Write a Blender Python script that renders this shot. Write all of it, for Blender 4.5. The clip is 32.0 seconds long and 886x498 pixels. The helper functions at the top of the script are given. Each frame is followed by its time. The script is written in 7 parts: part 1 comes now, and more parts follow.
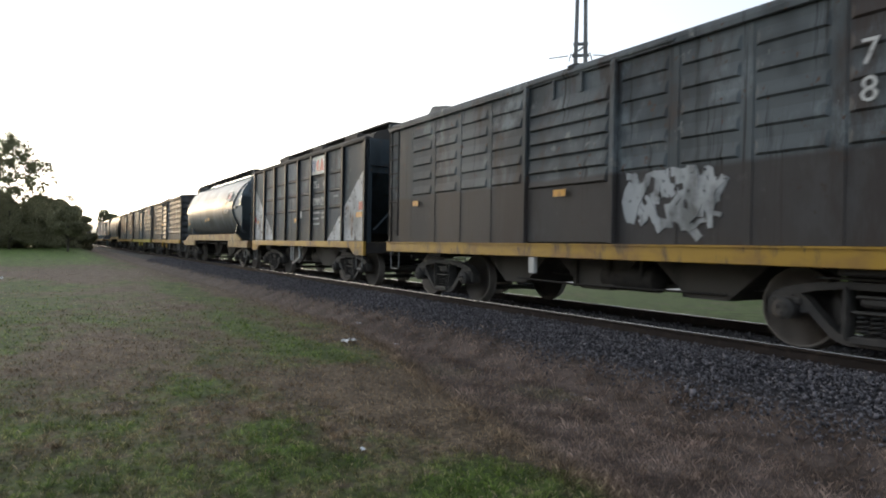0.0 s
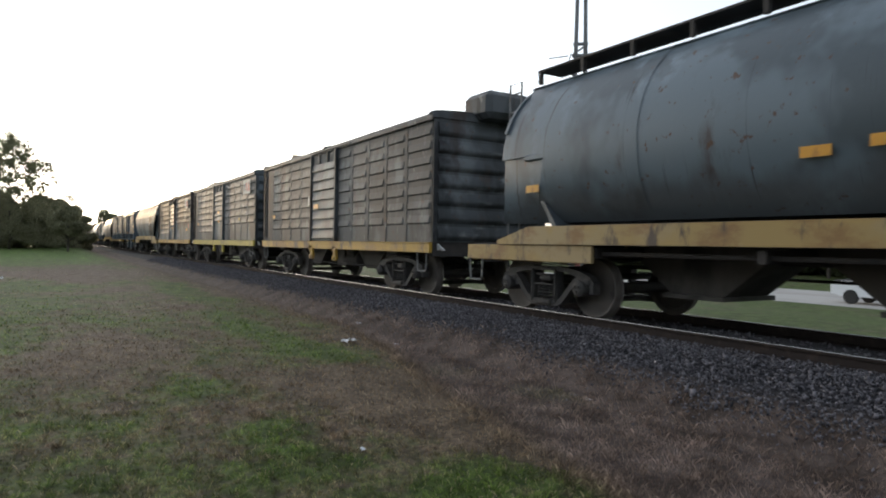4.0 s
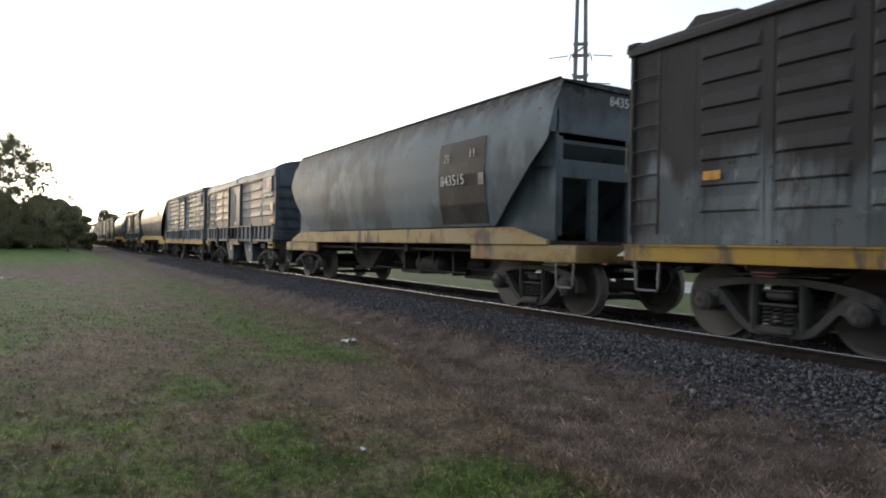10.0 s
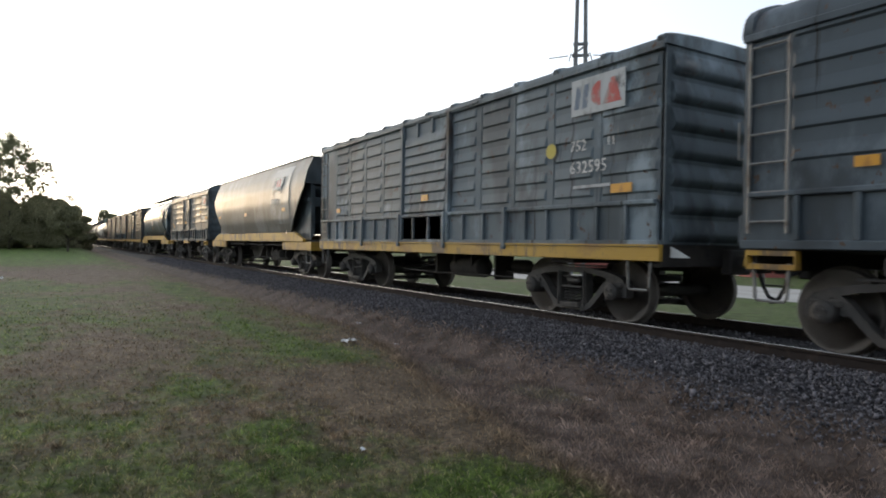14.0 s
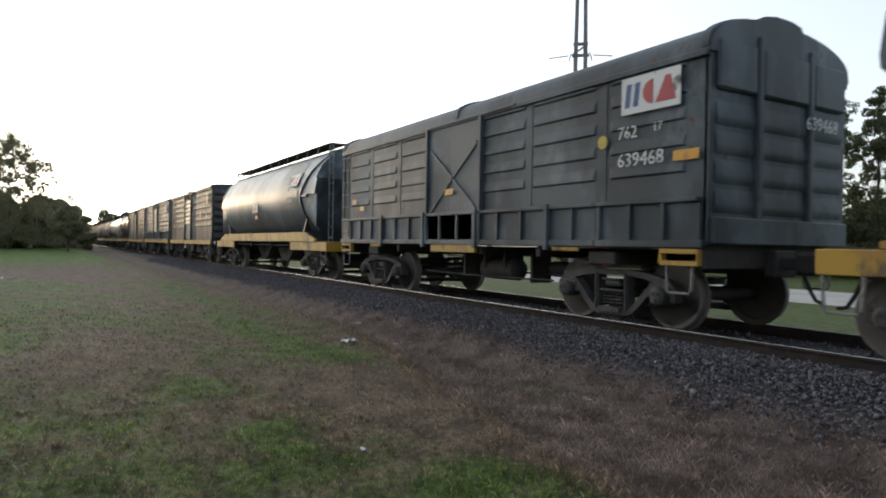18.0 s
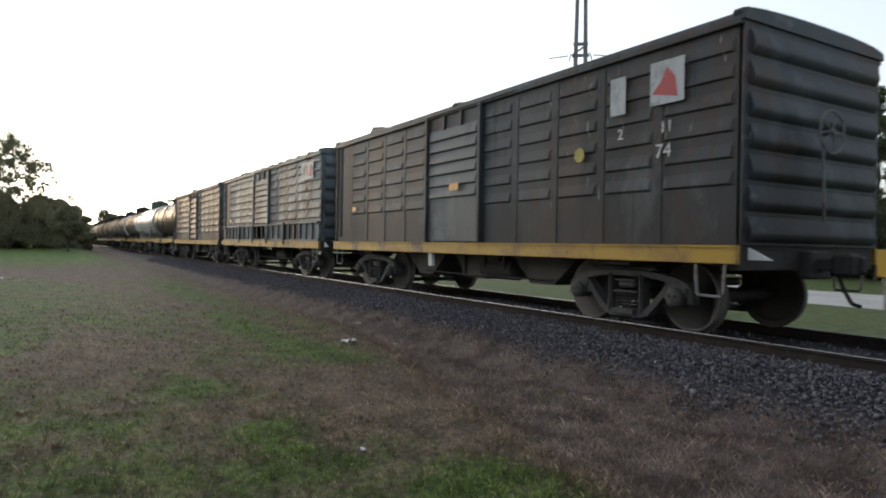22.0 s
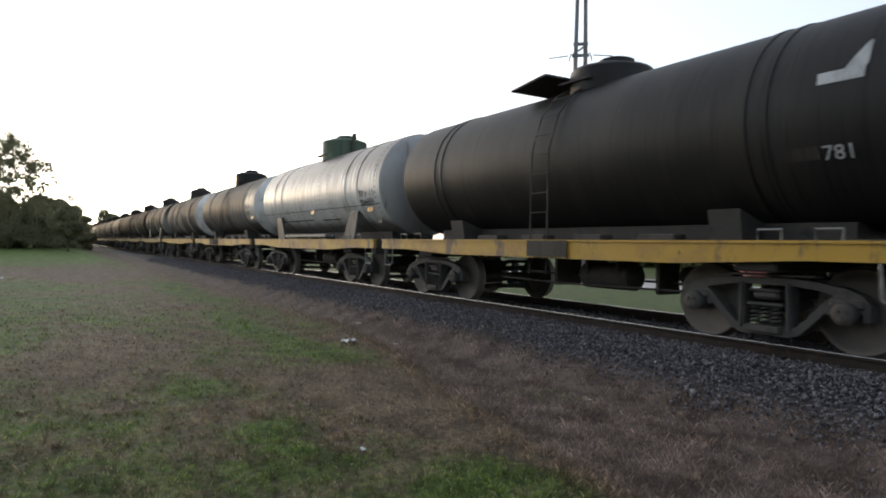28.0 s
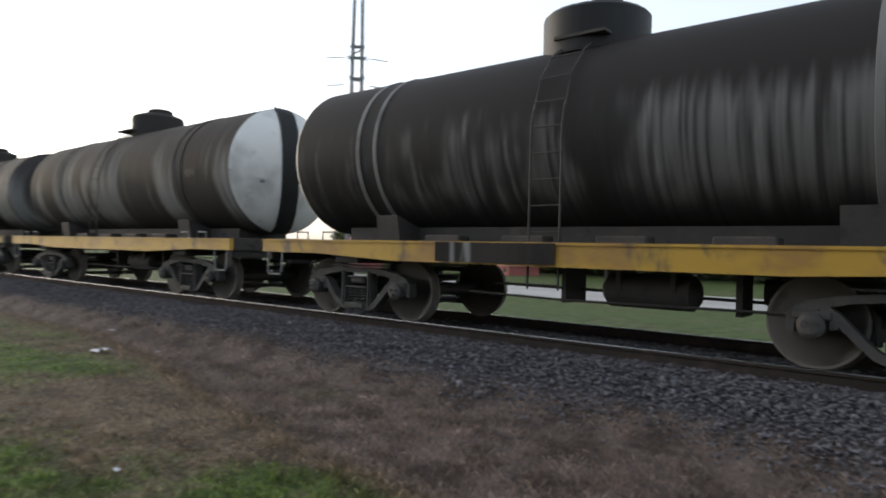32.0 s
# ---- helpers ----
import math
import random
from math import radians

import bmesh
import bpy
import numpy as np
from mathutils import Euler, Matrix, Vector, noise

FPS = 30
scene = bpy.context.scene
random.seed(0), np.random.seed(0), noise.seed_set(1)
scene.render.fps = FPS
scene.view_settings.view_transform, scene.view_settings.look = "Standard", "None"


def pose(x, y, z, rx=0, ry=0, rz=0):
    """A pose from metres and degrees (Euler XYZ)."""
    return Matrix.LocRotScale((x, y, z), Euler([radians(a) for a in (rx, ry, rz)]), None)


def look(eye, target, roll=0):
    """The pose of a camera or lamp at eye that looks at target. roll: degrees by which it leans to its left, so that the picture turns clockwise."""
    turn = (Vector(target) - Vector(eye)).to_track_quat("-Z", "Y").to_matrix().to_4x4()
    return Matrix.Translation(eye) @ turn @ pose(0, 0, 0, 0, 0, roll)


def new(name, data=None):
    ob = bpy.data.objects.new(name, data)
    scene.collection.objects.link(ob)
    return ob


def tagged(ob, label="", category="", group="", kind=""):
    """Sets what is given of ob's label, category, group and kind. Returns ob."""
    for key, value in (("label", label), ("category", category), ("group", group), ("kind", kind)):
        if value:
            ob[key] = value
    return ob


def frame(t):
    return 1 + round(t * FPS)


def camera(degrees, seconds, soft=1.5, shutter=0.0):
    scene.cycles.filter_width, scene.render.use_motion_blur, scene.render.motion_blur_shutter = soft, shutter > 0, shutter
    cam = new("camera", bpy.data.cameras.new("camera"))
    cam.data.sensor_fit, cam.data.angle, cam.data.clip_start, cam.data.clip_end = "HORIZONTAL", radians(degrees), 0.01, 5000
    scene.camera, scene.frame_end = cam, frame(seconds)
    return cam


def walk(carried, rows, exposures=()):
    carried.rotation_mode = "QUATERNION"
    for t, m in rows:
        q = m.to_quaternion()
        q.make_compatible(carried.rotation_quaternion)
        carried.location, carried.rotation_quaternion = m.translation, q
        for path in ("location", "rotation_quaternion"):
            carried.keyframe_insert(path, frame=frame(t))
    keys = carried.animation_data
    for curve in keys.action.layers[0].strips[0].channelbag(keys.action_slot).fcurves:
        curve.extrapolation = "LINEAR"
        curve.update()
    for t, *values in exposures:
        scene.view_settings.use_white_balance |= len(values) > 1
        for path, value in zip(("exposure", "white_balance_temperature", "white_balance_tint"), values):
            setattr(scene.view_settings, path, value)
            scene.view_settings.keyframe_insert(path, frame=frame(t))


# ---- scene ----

# ------------------------------------------------------------------ camera
EYE = Vector((0.0, -7.718, 1.022))


def gaze(turn, tilt, lean):
    a, b = radians(31.076 + turn), radians(-0.332 + tilt)
    way = Vector((-math.cos(a) * math.cos(b), math.sin(a) * math.cos(b), math.sin(b)))
    return look(EYE, EYE + way * 10, 0.996 + lean)


cam = camera(68.388, 32.0, soft=1.9, shutter=0.16)
walk(cam, [
    (0.0, gaze(0, 0, 0)), (31.0, gaze(0, 0, 0)), (31.2, gaze(0.08, 0, 0)), (31.3, gaze(0.34, 0, 0.03)),
    (31.4, gaze(0.81, 0, 0.06)), (31.5, gaze(1.546, 0.02, 0.13)), (31.6, gaze(3.568, 0.04, 0.28)),
    (31.7, gaze(7.072, 0.13, 0.36)), (31.8, gaze(10.117, 0.18, 0.36)), (31.9, gaze(14.516, 0.28, 0.36)),
    (32.0, gaze(19.481, 0.40, 0.351))],
    exposures=[(0.0, 0.0), (29.3, 0.0), (30.0, -0.17), (31.2, -0.32), (31.6, -0.38), (32.0, 0.2)])

# ------------------------------------------------------------------ light
world = bpy.data.worlds.new("evening_sky")
scene.world = world
world.use_nodes = True
wn = world.node_tree
wn.nodes.clear()
sky = wn.nodes.new("ShaderNodeTexSky")
sky.sky_type = "NISHITA"
sky.sun_disc = False
sky.sun_elevation = radians(9.0)
sky.sun_rotation = radians(-94.0)
sky.air_density, sky.dust_density, sky.ozone_density = 1.0, 3.0, 2.5
soften = wn.nodes.new("ShaderNodeHueSaturation")
soften.inputs["Saturation"].default_value = 0.54
haze = wn.nodes.new("ShaderNodeGamma")
haze.inputs["Gamma"].default_value = 0.68
back = wn.nodes.new("ShaderNodeBackground")
back.inputs["Strength"].default_value = 0.60
wout = wn.nodes.new("ShaderNodeOutputWorld")
wn.links.new(sky.outputs[0], soften.inputs["Color"])
wn.links.new(soften.outputs[0], haze.inputs["Color"])
wn.links.new(haze.outputs[0], back.inputs["Color"])
wn.links.new(back.outputs[0], wout.inputs["Surface"])
sun_data = bpy.data.lights.new("sun", "SUN")
sun_data.energy, sun_data.angle, sun_data.color = 0.8, radians(2.0), (1.0, 0.72, 0.42)
sun = new("sun", sun_data)
SUNWAY = Vector((-math.cos(radians(4)), -math.sin(radians(4)), math.tan(radians(5.0))))
sun.matrix_world = look(SUNWAY * 100, (0, 0, 0))


# ------------------------------------------------------------------ materials
def material(name, base, rough=0.6, metal=0.0, layers=(), bump=0.15, grain=45.0, spec=0.5, zones=(), seed=0.0):
    """zones: (colour, from z, to z, unevenness, streak scale, share) over all layers.
    layers: (colour, scale xyz, low, high, detail) painted over the base where a noise passes from low to high."""
    m = bpy.data.materials.new(name)
    m.use_nodes = True
    nt = m.node_tree
    bsdf = nt.nodes["Principled BSDF"]
    bsdf.inputs["Roughness"].default_value = rough
    bsdf.inputs["Metallic"].default_value = metal
    bsdf.inputs["Specular IOR Level"].default_value = spec
    co = nt.nodes.new("ShaderNodeTexCoord")
    info = nt.nodes.new("ShaderNodeObjectInfo")
    last = None
    for i, (colour, scale, low, high, detail) in enumerate(layers):
        mp = nt.nodes.new("ShaderNodeMapping")
        mp.inputs["Scale"].default_value = scale
        mp.inputs["Location"].default_value = (3.1 * i + len(name) * 0.77, 1.7 * i + len(name) * 1.31, 5.3 * i)
        no = nt.nodes.new("ShaderNodeTexNoise")
        no.inputs["Scale"].default_value = 1.0
        no.inputs["Detail"].default_value = detail
        no.inputs["Roughness"].default_value = 0.62
        mr = nt.nodes.new("ShaderNodeMapRange")
        mr.interpolation_type = "SMOOTHSTEP"
        mr.inputs["From Min"].default_value, mr.inputs["From Max"].default_value = low, high
        mx = nt.nodes.new("ShaderNodeMix")
        mx.data_type = "RGBA"
        nt.links.new(co.outputs["Object"], mp.inputs["Vector"])
        nt.links.new(mp.outputs[0], no.inputs["Vector"])
        nt.links.new(no.outputs["Fac"], mr.inputs["Value"])
        nt.links.new(mr.outputs[0], mx.inputs["Factor"])
        if last is None:
            mx.inputs["A"].default_value = (*base, 1)
        else:
            nt.links.new(last, mx.inputs["A"])
        mx.inputs["B"].default_value = (*colour, 1)
        last = mx.outputs["Result"]
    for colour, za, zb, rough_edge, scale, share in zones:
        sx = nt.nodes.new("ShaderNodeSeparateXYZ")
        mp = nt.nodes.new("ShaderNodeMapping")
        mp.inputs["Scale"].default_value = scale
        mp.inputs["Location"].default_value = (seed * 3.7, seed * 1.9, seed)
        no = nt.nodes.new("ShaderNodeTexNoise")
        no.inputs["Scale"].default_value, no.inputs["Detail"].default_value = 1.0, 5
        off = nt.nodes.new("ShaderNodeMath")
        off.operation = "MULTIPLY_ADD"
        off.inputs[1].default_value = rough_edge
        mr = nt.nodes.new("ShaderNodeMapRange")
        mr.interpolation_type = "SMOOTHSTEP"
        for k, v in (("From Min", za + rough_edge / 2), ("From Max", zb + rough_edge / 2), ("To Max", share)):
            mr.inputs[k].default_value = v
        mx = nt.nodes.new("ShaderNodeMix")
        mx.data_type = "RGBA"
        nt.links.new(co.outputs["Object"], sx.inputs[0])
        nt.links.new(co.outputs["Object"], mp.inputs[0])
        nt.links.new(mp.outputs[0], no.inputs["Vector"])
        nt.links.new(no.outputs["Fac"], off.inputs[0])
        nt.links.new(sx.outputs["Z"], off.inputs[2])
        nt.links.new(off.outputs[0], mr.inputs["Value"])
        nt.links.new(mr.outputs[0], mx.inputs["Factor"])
        if last is None:
            mx.inputs["A"].default_value = (*base, 1)
        else:
            nt.links.new(last, mx.inputs["A"])
        mx.inputs["B"].default_value = (*colour, 1)
        last = mx.outputs["Result"]
    if last is None:
        bsdf.inputs["Base Color"].default_value = (*base, 1)
    else:
        nt.links.new(last, bsdf.inputs["Base Color"])
    if bump:
        nb = nt.nodes.new("ShaderNodeTexNoise")
        nb.inputs["Scale"].default_value = grain
        nb.inputs["Detail"].default_value = 4
        bp = nt.nodes.new("ShaderNodeBump")
        bp.inputs["Strength"].default_value = bump
        bp.inputs["Distance"].default_value = 0.01
        nt.links.new(co.outputs["Object"], nb.inputs["Vector"])
        nt.links.new(nb.outputs["Fac"], bp.inputs["Height"])
        nt.links.new(bp.outputs[0], bsdf.inputs["Normal"])
    return m


RUST = (0.085, 0.052, 0.036)
BROWN = (0.054, 0.042, 0.038)
RUSTY = (0.080, 0.055, 0.045)
SOOT = (0.022, 0.022, 0.023)
PALE = (0.20, 0.208, 0.205)


def paint(name, base, brown=0.5, pale=0.62, gloss=0.58, zones=(), flake=(2.2, 1, 2.0), spec=0.28, scuff=0.66, soot=0.55, fade=1.7):
    """Weathered wagon paint: brown dirt washing down in streaks, faded and scuffed patches, rust specks."""
    return material(name, base, gloss, 0.0, (
        (tuple(c * 0.55 for c in base), (0.55, 1, 0.30), 0.46, 0.58, 4),
        (tuple(min(1.0, c * fade + 0.012) for c in base), (1.1, 1, 0.7), 0.52, 0.66, 7),
        (BROWN, (1.2, 1, 0.34), brown - 0.03, brown + 0.10, 7),
        (RUSTY, (0.7, 1, 0.6), brown + 0.04, brown + 0.17, 8),
        (SOOT, (7.0, 1, 0.30), soot, soot + 0.14, 7),
        (PALE, flake, pale - 0.01, pale + 0.06, 9),
        (PALE, (8.0, 1, 2.6), scuff, scuff + 0.11, 9),
        (RUST, (7, 7, 7), 0.62, 0.70, 5)), bump=0.18, grain=14, spec=spec, zones=zones, seed=len(name))


GREY = (0.100, 0.116, 0.124)
M = {}
LOW = (0.046, 0.039, 0.037)
DARK = (0.031, 0.026, 0.026)
M["box_two"] = paint("paint_grey_over_brown", GREY, 0.56, 0.64, zones=((LOW, 2.03, 1.95, 0.15, (1, 1, 1), 0.85),))
M["box_grey"] = paint("paint_weathered_grey", (0.078, 0.095, 0.104), 0.61, 0.66, flake=(3.0, 1, 1.6), scuff=0.57)
M["box_brown"] = paint("paint_browned_grey", (0.115, 0.130, 0.136), 0.60, 0.62, scuff=0.61, zones=((DARK, 1.70, 2.1, 2.0, (2.2, 1, 0.35), 0.92),))
M["box_stain"] = paint("paint_stained_dark", (0.044, 0.053, 0.058), 0.53, 0.72, scuff=0.64, zones=((DARK, 1.9, 1.5, 1.8, (2.2, 1, 0.3), 0.5),))
M["box_dark"] = paint("paint_dark_grey", (0.070, 0.077, 0.081), 0.56, 0.66, scuff=0.60)
M["box_slate"] = paint("paint_slate", (0.070, 0.088, 0.099), 0.66, 0.78, 0.52, soot=0.60, spec=0.3, scuff=0.70, fade=1.35)
M["box_blue"] = paint("paint_blue_grey", (0.070, 0.090, 0.107), 0.65, 0.76, 0.52, soot=0.60, spec=0.3, scuff=0.70, fade=1.35)
M["box_patch"] = paint("paint_patched_blue_grey", (0.118, 0.142, 0.154), 0.50, 0.66, flake=(2.4, 1, 0.8), scuff=0.62)
M["box_belt"] = paint("paint_plain_blue_grey", (0.120, 0.150, 0.170), 0.61, 0.69, flake=(2.6, 1, 0.7), scuff=0.63, soot=0.58)
M["box_rust"] = paint("paint_rusty_grey", (0.094, 0.100, 0.102), 0.46, 0.60, flake=(4, 1, 1.4), scuff=0.54, spec=0.18)
M["hop_grey"] = paint("paint_hopper_grey", (0.122, 0.160, 0.186), 0.65, 0.72, 0.44, flake=(1.6, 1, 2.6), spec=0.4, scuff=0.72, soot=0.62, fade=1.35, zones=(((0.050, 0.044, 0.042), 2.0, 1.55, 1.6, (1.3, 1, 0.8), 0.55),))
M["hop_smooth"] = paint("paint_hopper_plain", (0.145, 0.178, 0.198), 0.66, 0.9, 0.56, scuff=0.80, spec=0.18, soot=0.66, fade=1.2, zones=(((0.050, 0.047, 0.047), 3.0, 3.4, 1.4, (1.6, 1, 0.5), 0.8), (SOOT, 3.42, 3.46, 1.1, (5, 5, 5), 0.9)))
M["hop_deep"] = paint("paint_hopper_deep", (0.086, 0.106, 0.118), 0.72, 0.84, 0.46, scuff=0.80, spec=0.3, soot=0.64, fade=1.2, zones=((SOOT, 3.0, 3.45, 1.6, (3, 1, 0.5), 0.7),))
# black of repainted patches and hopper posts, also the shadow colour on hopper ribs
M["patch"] = paint("paint_black_patch", (0.014, 0.016, 0.018), 0.72, 0.9, 0.5, spec=0.15, scuff=0.8)
M["black"] = paint("paint_wagon_black", (0.036, 0.049, 0.060), 0.74, 0.80, 0.42, scuff=0.72, spec=0.4)
M["hop_black"] = paint("paint_hopper_scuffed_black", (0.086, 0.103, 0.117), 0.68, 0.66, 0.55, flake=(1.3, 1, 0.9), scuff=0.62, spec=0.22, fade=1.5, zones=(((0.11, 0.105, 0.088), 1.75, 1.25, 1.6, (1.6, 1, 1.2), 0.6),))
M["white"] = material("paint_scuffed_white", (0.64, 0.64, 0.62), 0.6, 0, (
    ((0.40, 0.40, 0.38), (1.2, 1, 1.0), 0.45, 0.7, 3), ((0.10, 0.09, 0.08), (4, 2, 4), 0.60, 0.70, 6), ((0.24, 0.13, 0.07), (5, 3, 3), 0.66, 0.76, 5)), bump=0.1)
M["rusty_white"] = material("paint_rust_eaten_white", (0.64, 0.645, 0.64), 0.65, 0, (
    ((0.36, 0.35, 0.33), (1.2, 1, 1.0), 0.45, 0.7, 3), ((0.30, 0.19, 0.11), (3.5, 1, 1.2), 0.57, 0.70, 6), ((0.085, 0.055, 0.04), (5, 2, 4), 0.57, 0.63, 8), ((0.04, 0.035, 0.032), (9, 2, 7), 0.60, 0.65, 7)), bump=0.15)
M["smear"] = material("paint_smeared_pale", (0.42, 0.44, 0.45), 0.6, 0, (
    ((0.16, 0.17, 0.17), (2.2, 1, 1.2), 0.42, 0.62, 5), ((0.09, 0.085, 0.08), (5, 2, 3), 0.55, 0.70, 5)), bump=0.1)
M["tank_black"] = material("paint_tank_black", (0.017, 0.0165, 0.017), 0.5, 0.0, (((0.028, 0.026, 0.025), (1.2, 0.4, 0.5), 0.45, 0.65, 5), ((0.010, 0.010, 0.010), (9, 0.4, 0.5), 0.5, 0.7, 5)), bump=0.12, grain=14, spec=0.2)
TARRY = (0.028, 0.025, 0.024)
# tank zones: tarry from the top, most darker towards the bottom, pale streaks between
M["tank_dark"] = material("paint_tank_stained", (0.135, 0.132, 0.129), 0.62, 0.0, (
    ((0.030, 0.028, 0.027), (0.45, 0.2, 0.2), 0.44, 0.56, 4), ((0.026, 0.024, 0.024), (13.0, 0.3, 0.30), 0.44, 0.66, 8), ((0.30, 0.295, 0.29), (6.0, 0.2, 0.4), 0.56, 0.76, 8), ((0.030, 0.040, 0.052), (0.7, 0.1, 0.1), 0.58, 0.64, 2)),
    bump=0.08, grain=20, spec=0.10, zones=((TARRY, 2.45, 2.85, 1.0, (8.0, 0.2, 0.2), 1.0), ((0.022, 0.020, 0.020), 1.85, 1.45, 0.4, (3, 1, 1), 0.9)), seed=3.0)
M["tank_brown"] = material("paint_tank_tarred_brown", (0.044, 0.039, 0.036), 0.78, 0.0, (
    ((0.030, 0.027, 0.025), (1.4, 0.3, 0.5), 0.42, 0.62, 4), ((0.21, 0.21, 0.205), (1.5, 0.08, 0.12), 0.615, 0.66, 3), ((0.030, 0.027, 0.026), (6.0, 0.4, 0.6), 0.50, 0.66, 5), ((0.11, 0.10, 0.095), (3, 1, 1), 0.62, 0.72, 6)),
    bump=0.1, grain=20, spec=0.05, zones=((TARRY, 2.3, 3.2, 2.4, (4.5, 0.2, 0.25), 0.9),), seed=9.0)
M["tank_mixed"] = material("paint_tank_half_silver", (0.20, 0.20, 0.195), 0.7, 0.0, (
    ((0.045, 0.041, 0.038), (0.9, 0.1, 0.12), 0.46, 0.50, 3), ((0.05, 0.045, 0.042), (22.0, 0.3, 0.45), 0.50, 0.64, 5)),
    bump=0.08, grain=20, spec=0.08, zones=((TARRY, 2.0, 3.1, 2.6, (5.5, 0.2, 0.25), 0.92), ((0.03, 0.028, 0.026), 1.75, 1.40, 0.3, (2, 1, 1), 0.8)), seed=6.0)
M["tank_white"] = material("paint_tank_silver", (0.53, 0.545, 0.55), 0.40, 0.0, (
    ((0.42, 0.42, 0.42), (0.9, 0.5, 0.5), 0.45, 0.7, 3), ((0.27, 0.265, 0.26), (2.2, 2, 1.4), 0.54, 0.72, 6), ((0.20, 0.185, 0.175), (26.0, 0.3, 0.4), 0.52, 0.68, 6), ((0.09, 0.075, 0.066), (9.0, 0.3, 0.5), 0.60, 0.74, 5)),
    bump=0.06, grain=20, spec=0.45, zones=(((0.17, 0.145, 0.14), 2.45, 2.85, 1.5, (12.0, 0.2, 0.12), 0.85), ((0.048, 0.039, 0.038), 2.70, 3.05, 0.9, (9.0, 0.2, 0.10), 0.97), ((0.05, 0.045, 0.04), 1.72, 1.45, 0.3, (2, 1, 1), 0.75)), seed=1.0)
M["leg_slate"] = paint("paint_saddle_slate", (0.062, 0.070, 0.080), 0.62, 0.80)
M["tank_pale"] = material("paint_tank_rubbed_grey", (0.17, 0.168, 0.164), 0.55, 0.0, (((0.05, 0.047, 0.045), (18, 0.3, 0.5), 0.50, 0.66, 5), ((0.09, 0.086, 0.083), (1.4, 0.4, 1.2), 0.5, 0.66, 4)), bump=0.08, grain=20, spec=0.15)
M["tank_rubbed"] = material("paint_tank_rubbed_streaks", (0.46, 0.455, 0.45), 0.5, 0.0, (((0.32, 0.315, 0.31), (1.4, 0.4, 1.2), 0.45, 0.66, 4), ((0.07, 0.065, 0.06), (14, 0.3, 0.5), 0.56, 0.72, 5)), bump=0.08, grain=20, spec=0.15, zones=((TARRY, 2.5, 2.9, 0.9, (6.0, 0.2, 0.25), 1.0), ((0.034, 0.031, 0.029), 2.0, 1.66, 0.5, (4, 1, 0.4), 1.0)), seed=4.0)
M["tank_end"] = material("paint_tank_end_grey", (0.30, 0.30, 0.295), 0.5, 0.0, (((0.24, 0.235, 0.23), (1, 2.0, 0.7), 0.45, 0.7, 5), ((0.12, 0.10, 0.09), (2, 6, 0.8), 0.60, 0.75, 5)), bump=0.08)
M["dome_green"] = paint("paint_dome_green", (0.075, 0.105, 0.075), 0.60, 0.75)
M["yellow"] = material("paint_sill_yellow", (0.43, 0.255, 0.030), 0.55, 0, (
    ((0.30, 0.165, 0.04), (1.2, 1, 2), 0.45, 0.65, 4), ((0.13, 0.085, 0.045), (2.5, 1, 1.2), 0.52, 0.66, 6),
    (SOOT, (5, 5, 5), 0.66, 0.78, 5)), bump=0.1, grain=25)
M["lemon"] = material("paint_sill_lemon", (0.44, 0.36, 0.04), 0.55, 0, (
    ((0.26, 0.21, 0.05), (1.2, 1, 2), 0.45, 0.7, 4), ((0.14, 0.11, 0.06), (2.5, 1, 1.2), 0.56, 0.72, 5)), bump=0.1, grain=25)
M["cream"] = material("paint_sill_faded", (0.35, 0.24, 0.085), 0.6, 0, (
    ((0.34, 0.25, 0.12), (0.8, 1, 1), 0.48, 0.62, 4), ((0.24, 0.135, 0.05), (1.2, 1, 2), 0.47, 0.65, 5), ((0.085, 0.062, 0.045), (2.5, 1, 1.2), 0.52, 0.66, 6)), bump=0.1, grain=25)
M["under"] = material("grimy_underframe_steel", (0.038, 0.034, 0.032), 0.8, 0, (
    ((0.060, 0.050, 0.042), (1.5, 1.5, 1.5), 0.45, 0.7, 5), ((0.02, 0.02, 0.02), (4, 4, 4), 0.55, 0.7, 4)), bump=0.3, grain=30)
M["dusty"] = material("dusty_chute_plate", (0.084, 0.076, 0.068), 0.8, 0, (
    ((0.035, 0.031, 0.029), (1.6, 1.6, 0.8), 0.42, 0.68, 5),), bump=0.2, grain=25)
M["cast"] = material("cast_bogie_steel", (0.056, 0.052, 0.049), 0.75, 0, (
    ((0.086, 0.078, 0.071), (3, 3, 3), 0.48, 0.7, 5), ((0.034, 0.034, 0.034), (5, 5, 5), 0.55, 0.7, 4)), bump=0.35, grain=30)
M["wheel"] = material("brake_dusted_wheel_steel", (0.148, 0.131, 0.117), 0.7, 0.0, (
    ((0.098, 0.084, 0.074), (3, 3, 3), 0.48, 0.7, 5),), bump=0.15, grain=40)
M["tread"] = material("polished_tread_steel", (0.42, 0.42, 0.42), 0.28, 0.9, (), bump=0)
M["steel"] = material("worn_grey_steel", (0.20, 0.20, 0.195), 0.6, 0.2, (
    ((0.10, 0.08, 0.065), (4, 4, 4), 0.5, 0.7, 4),), bump=0.15)
M["wblock"] = material("white_lettering_paint", (0.62, 0.62, 0.60), 0.6, 0, (
    ((0.25, 0.25, 0.25), (9, 9, 9), 0.52, 0.7, 4),), bump=0)
M["dletter"] = material("black_lettering_paint", (0.03, 0.03, 0.03), 0.6, 0, (), bump=0)
M["blue"] = material("logo_blue", (0.03, 0.07, 0.19), 0.5, 0, (), bump=0)
M["red"] = material("logo_red", (0.37, 0.04, 0.045), 0.5, 0, (), bump=0)
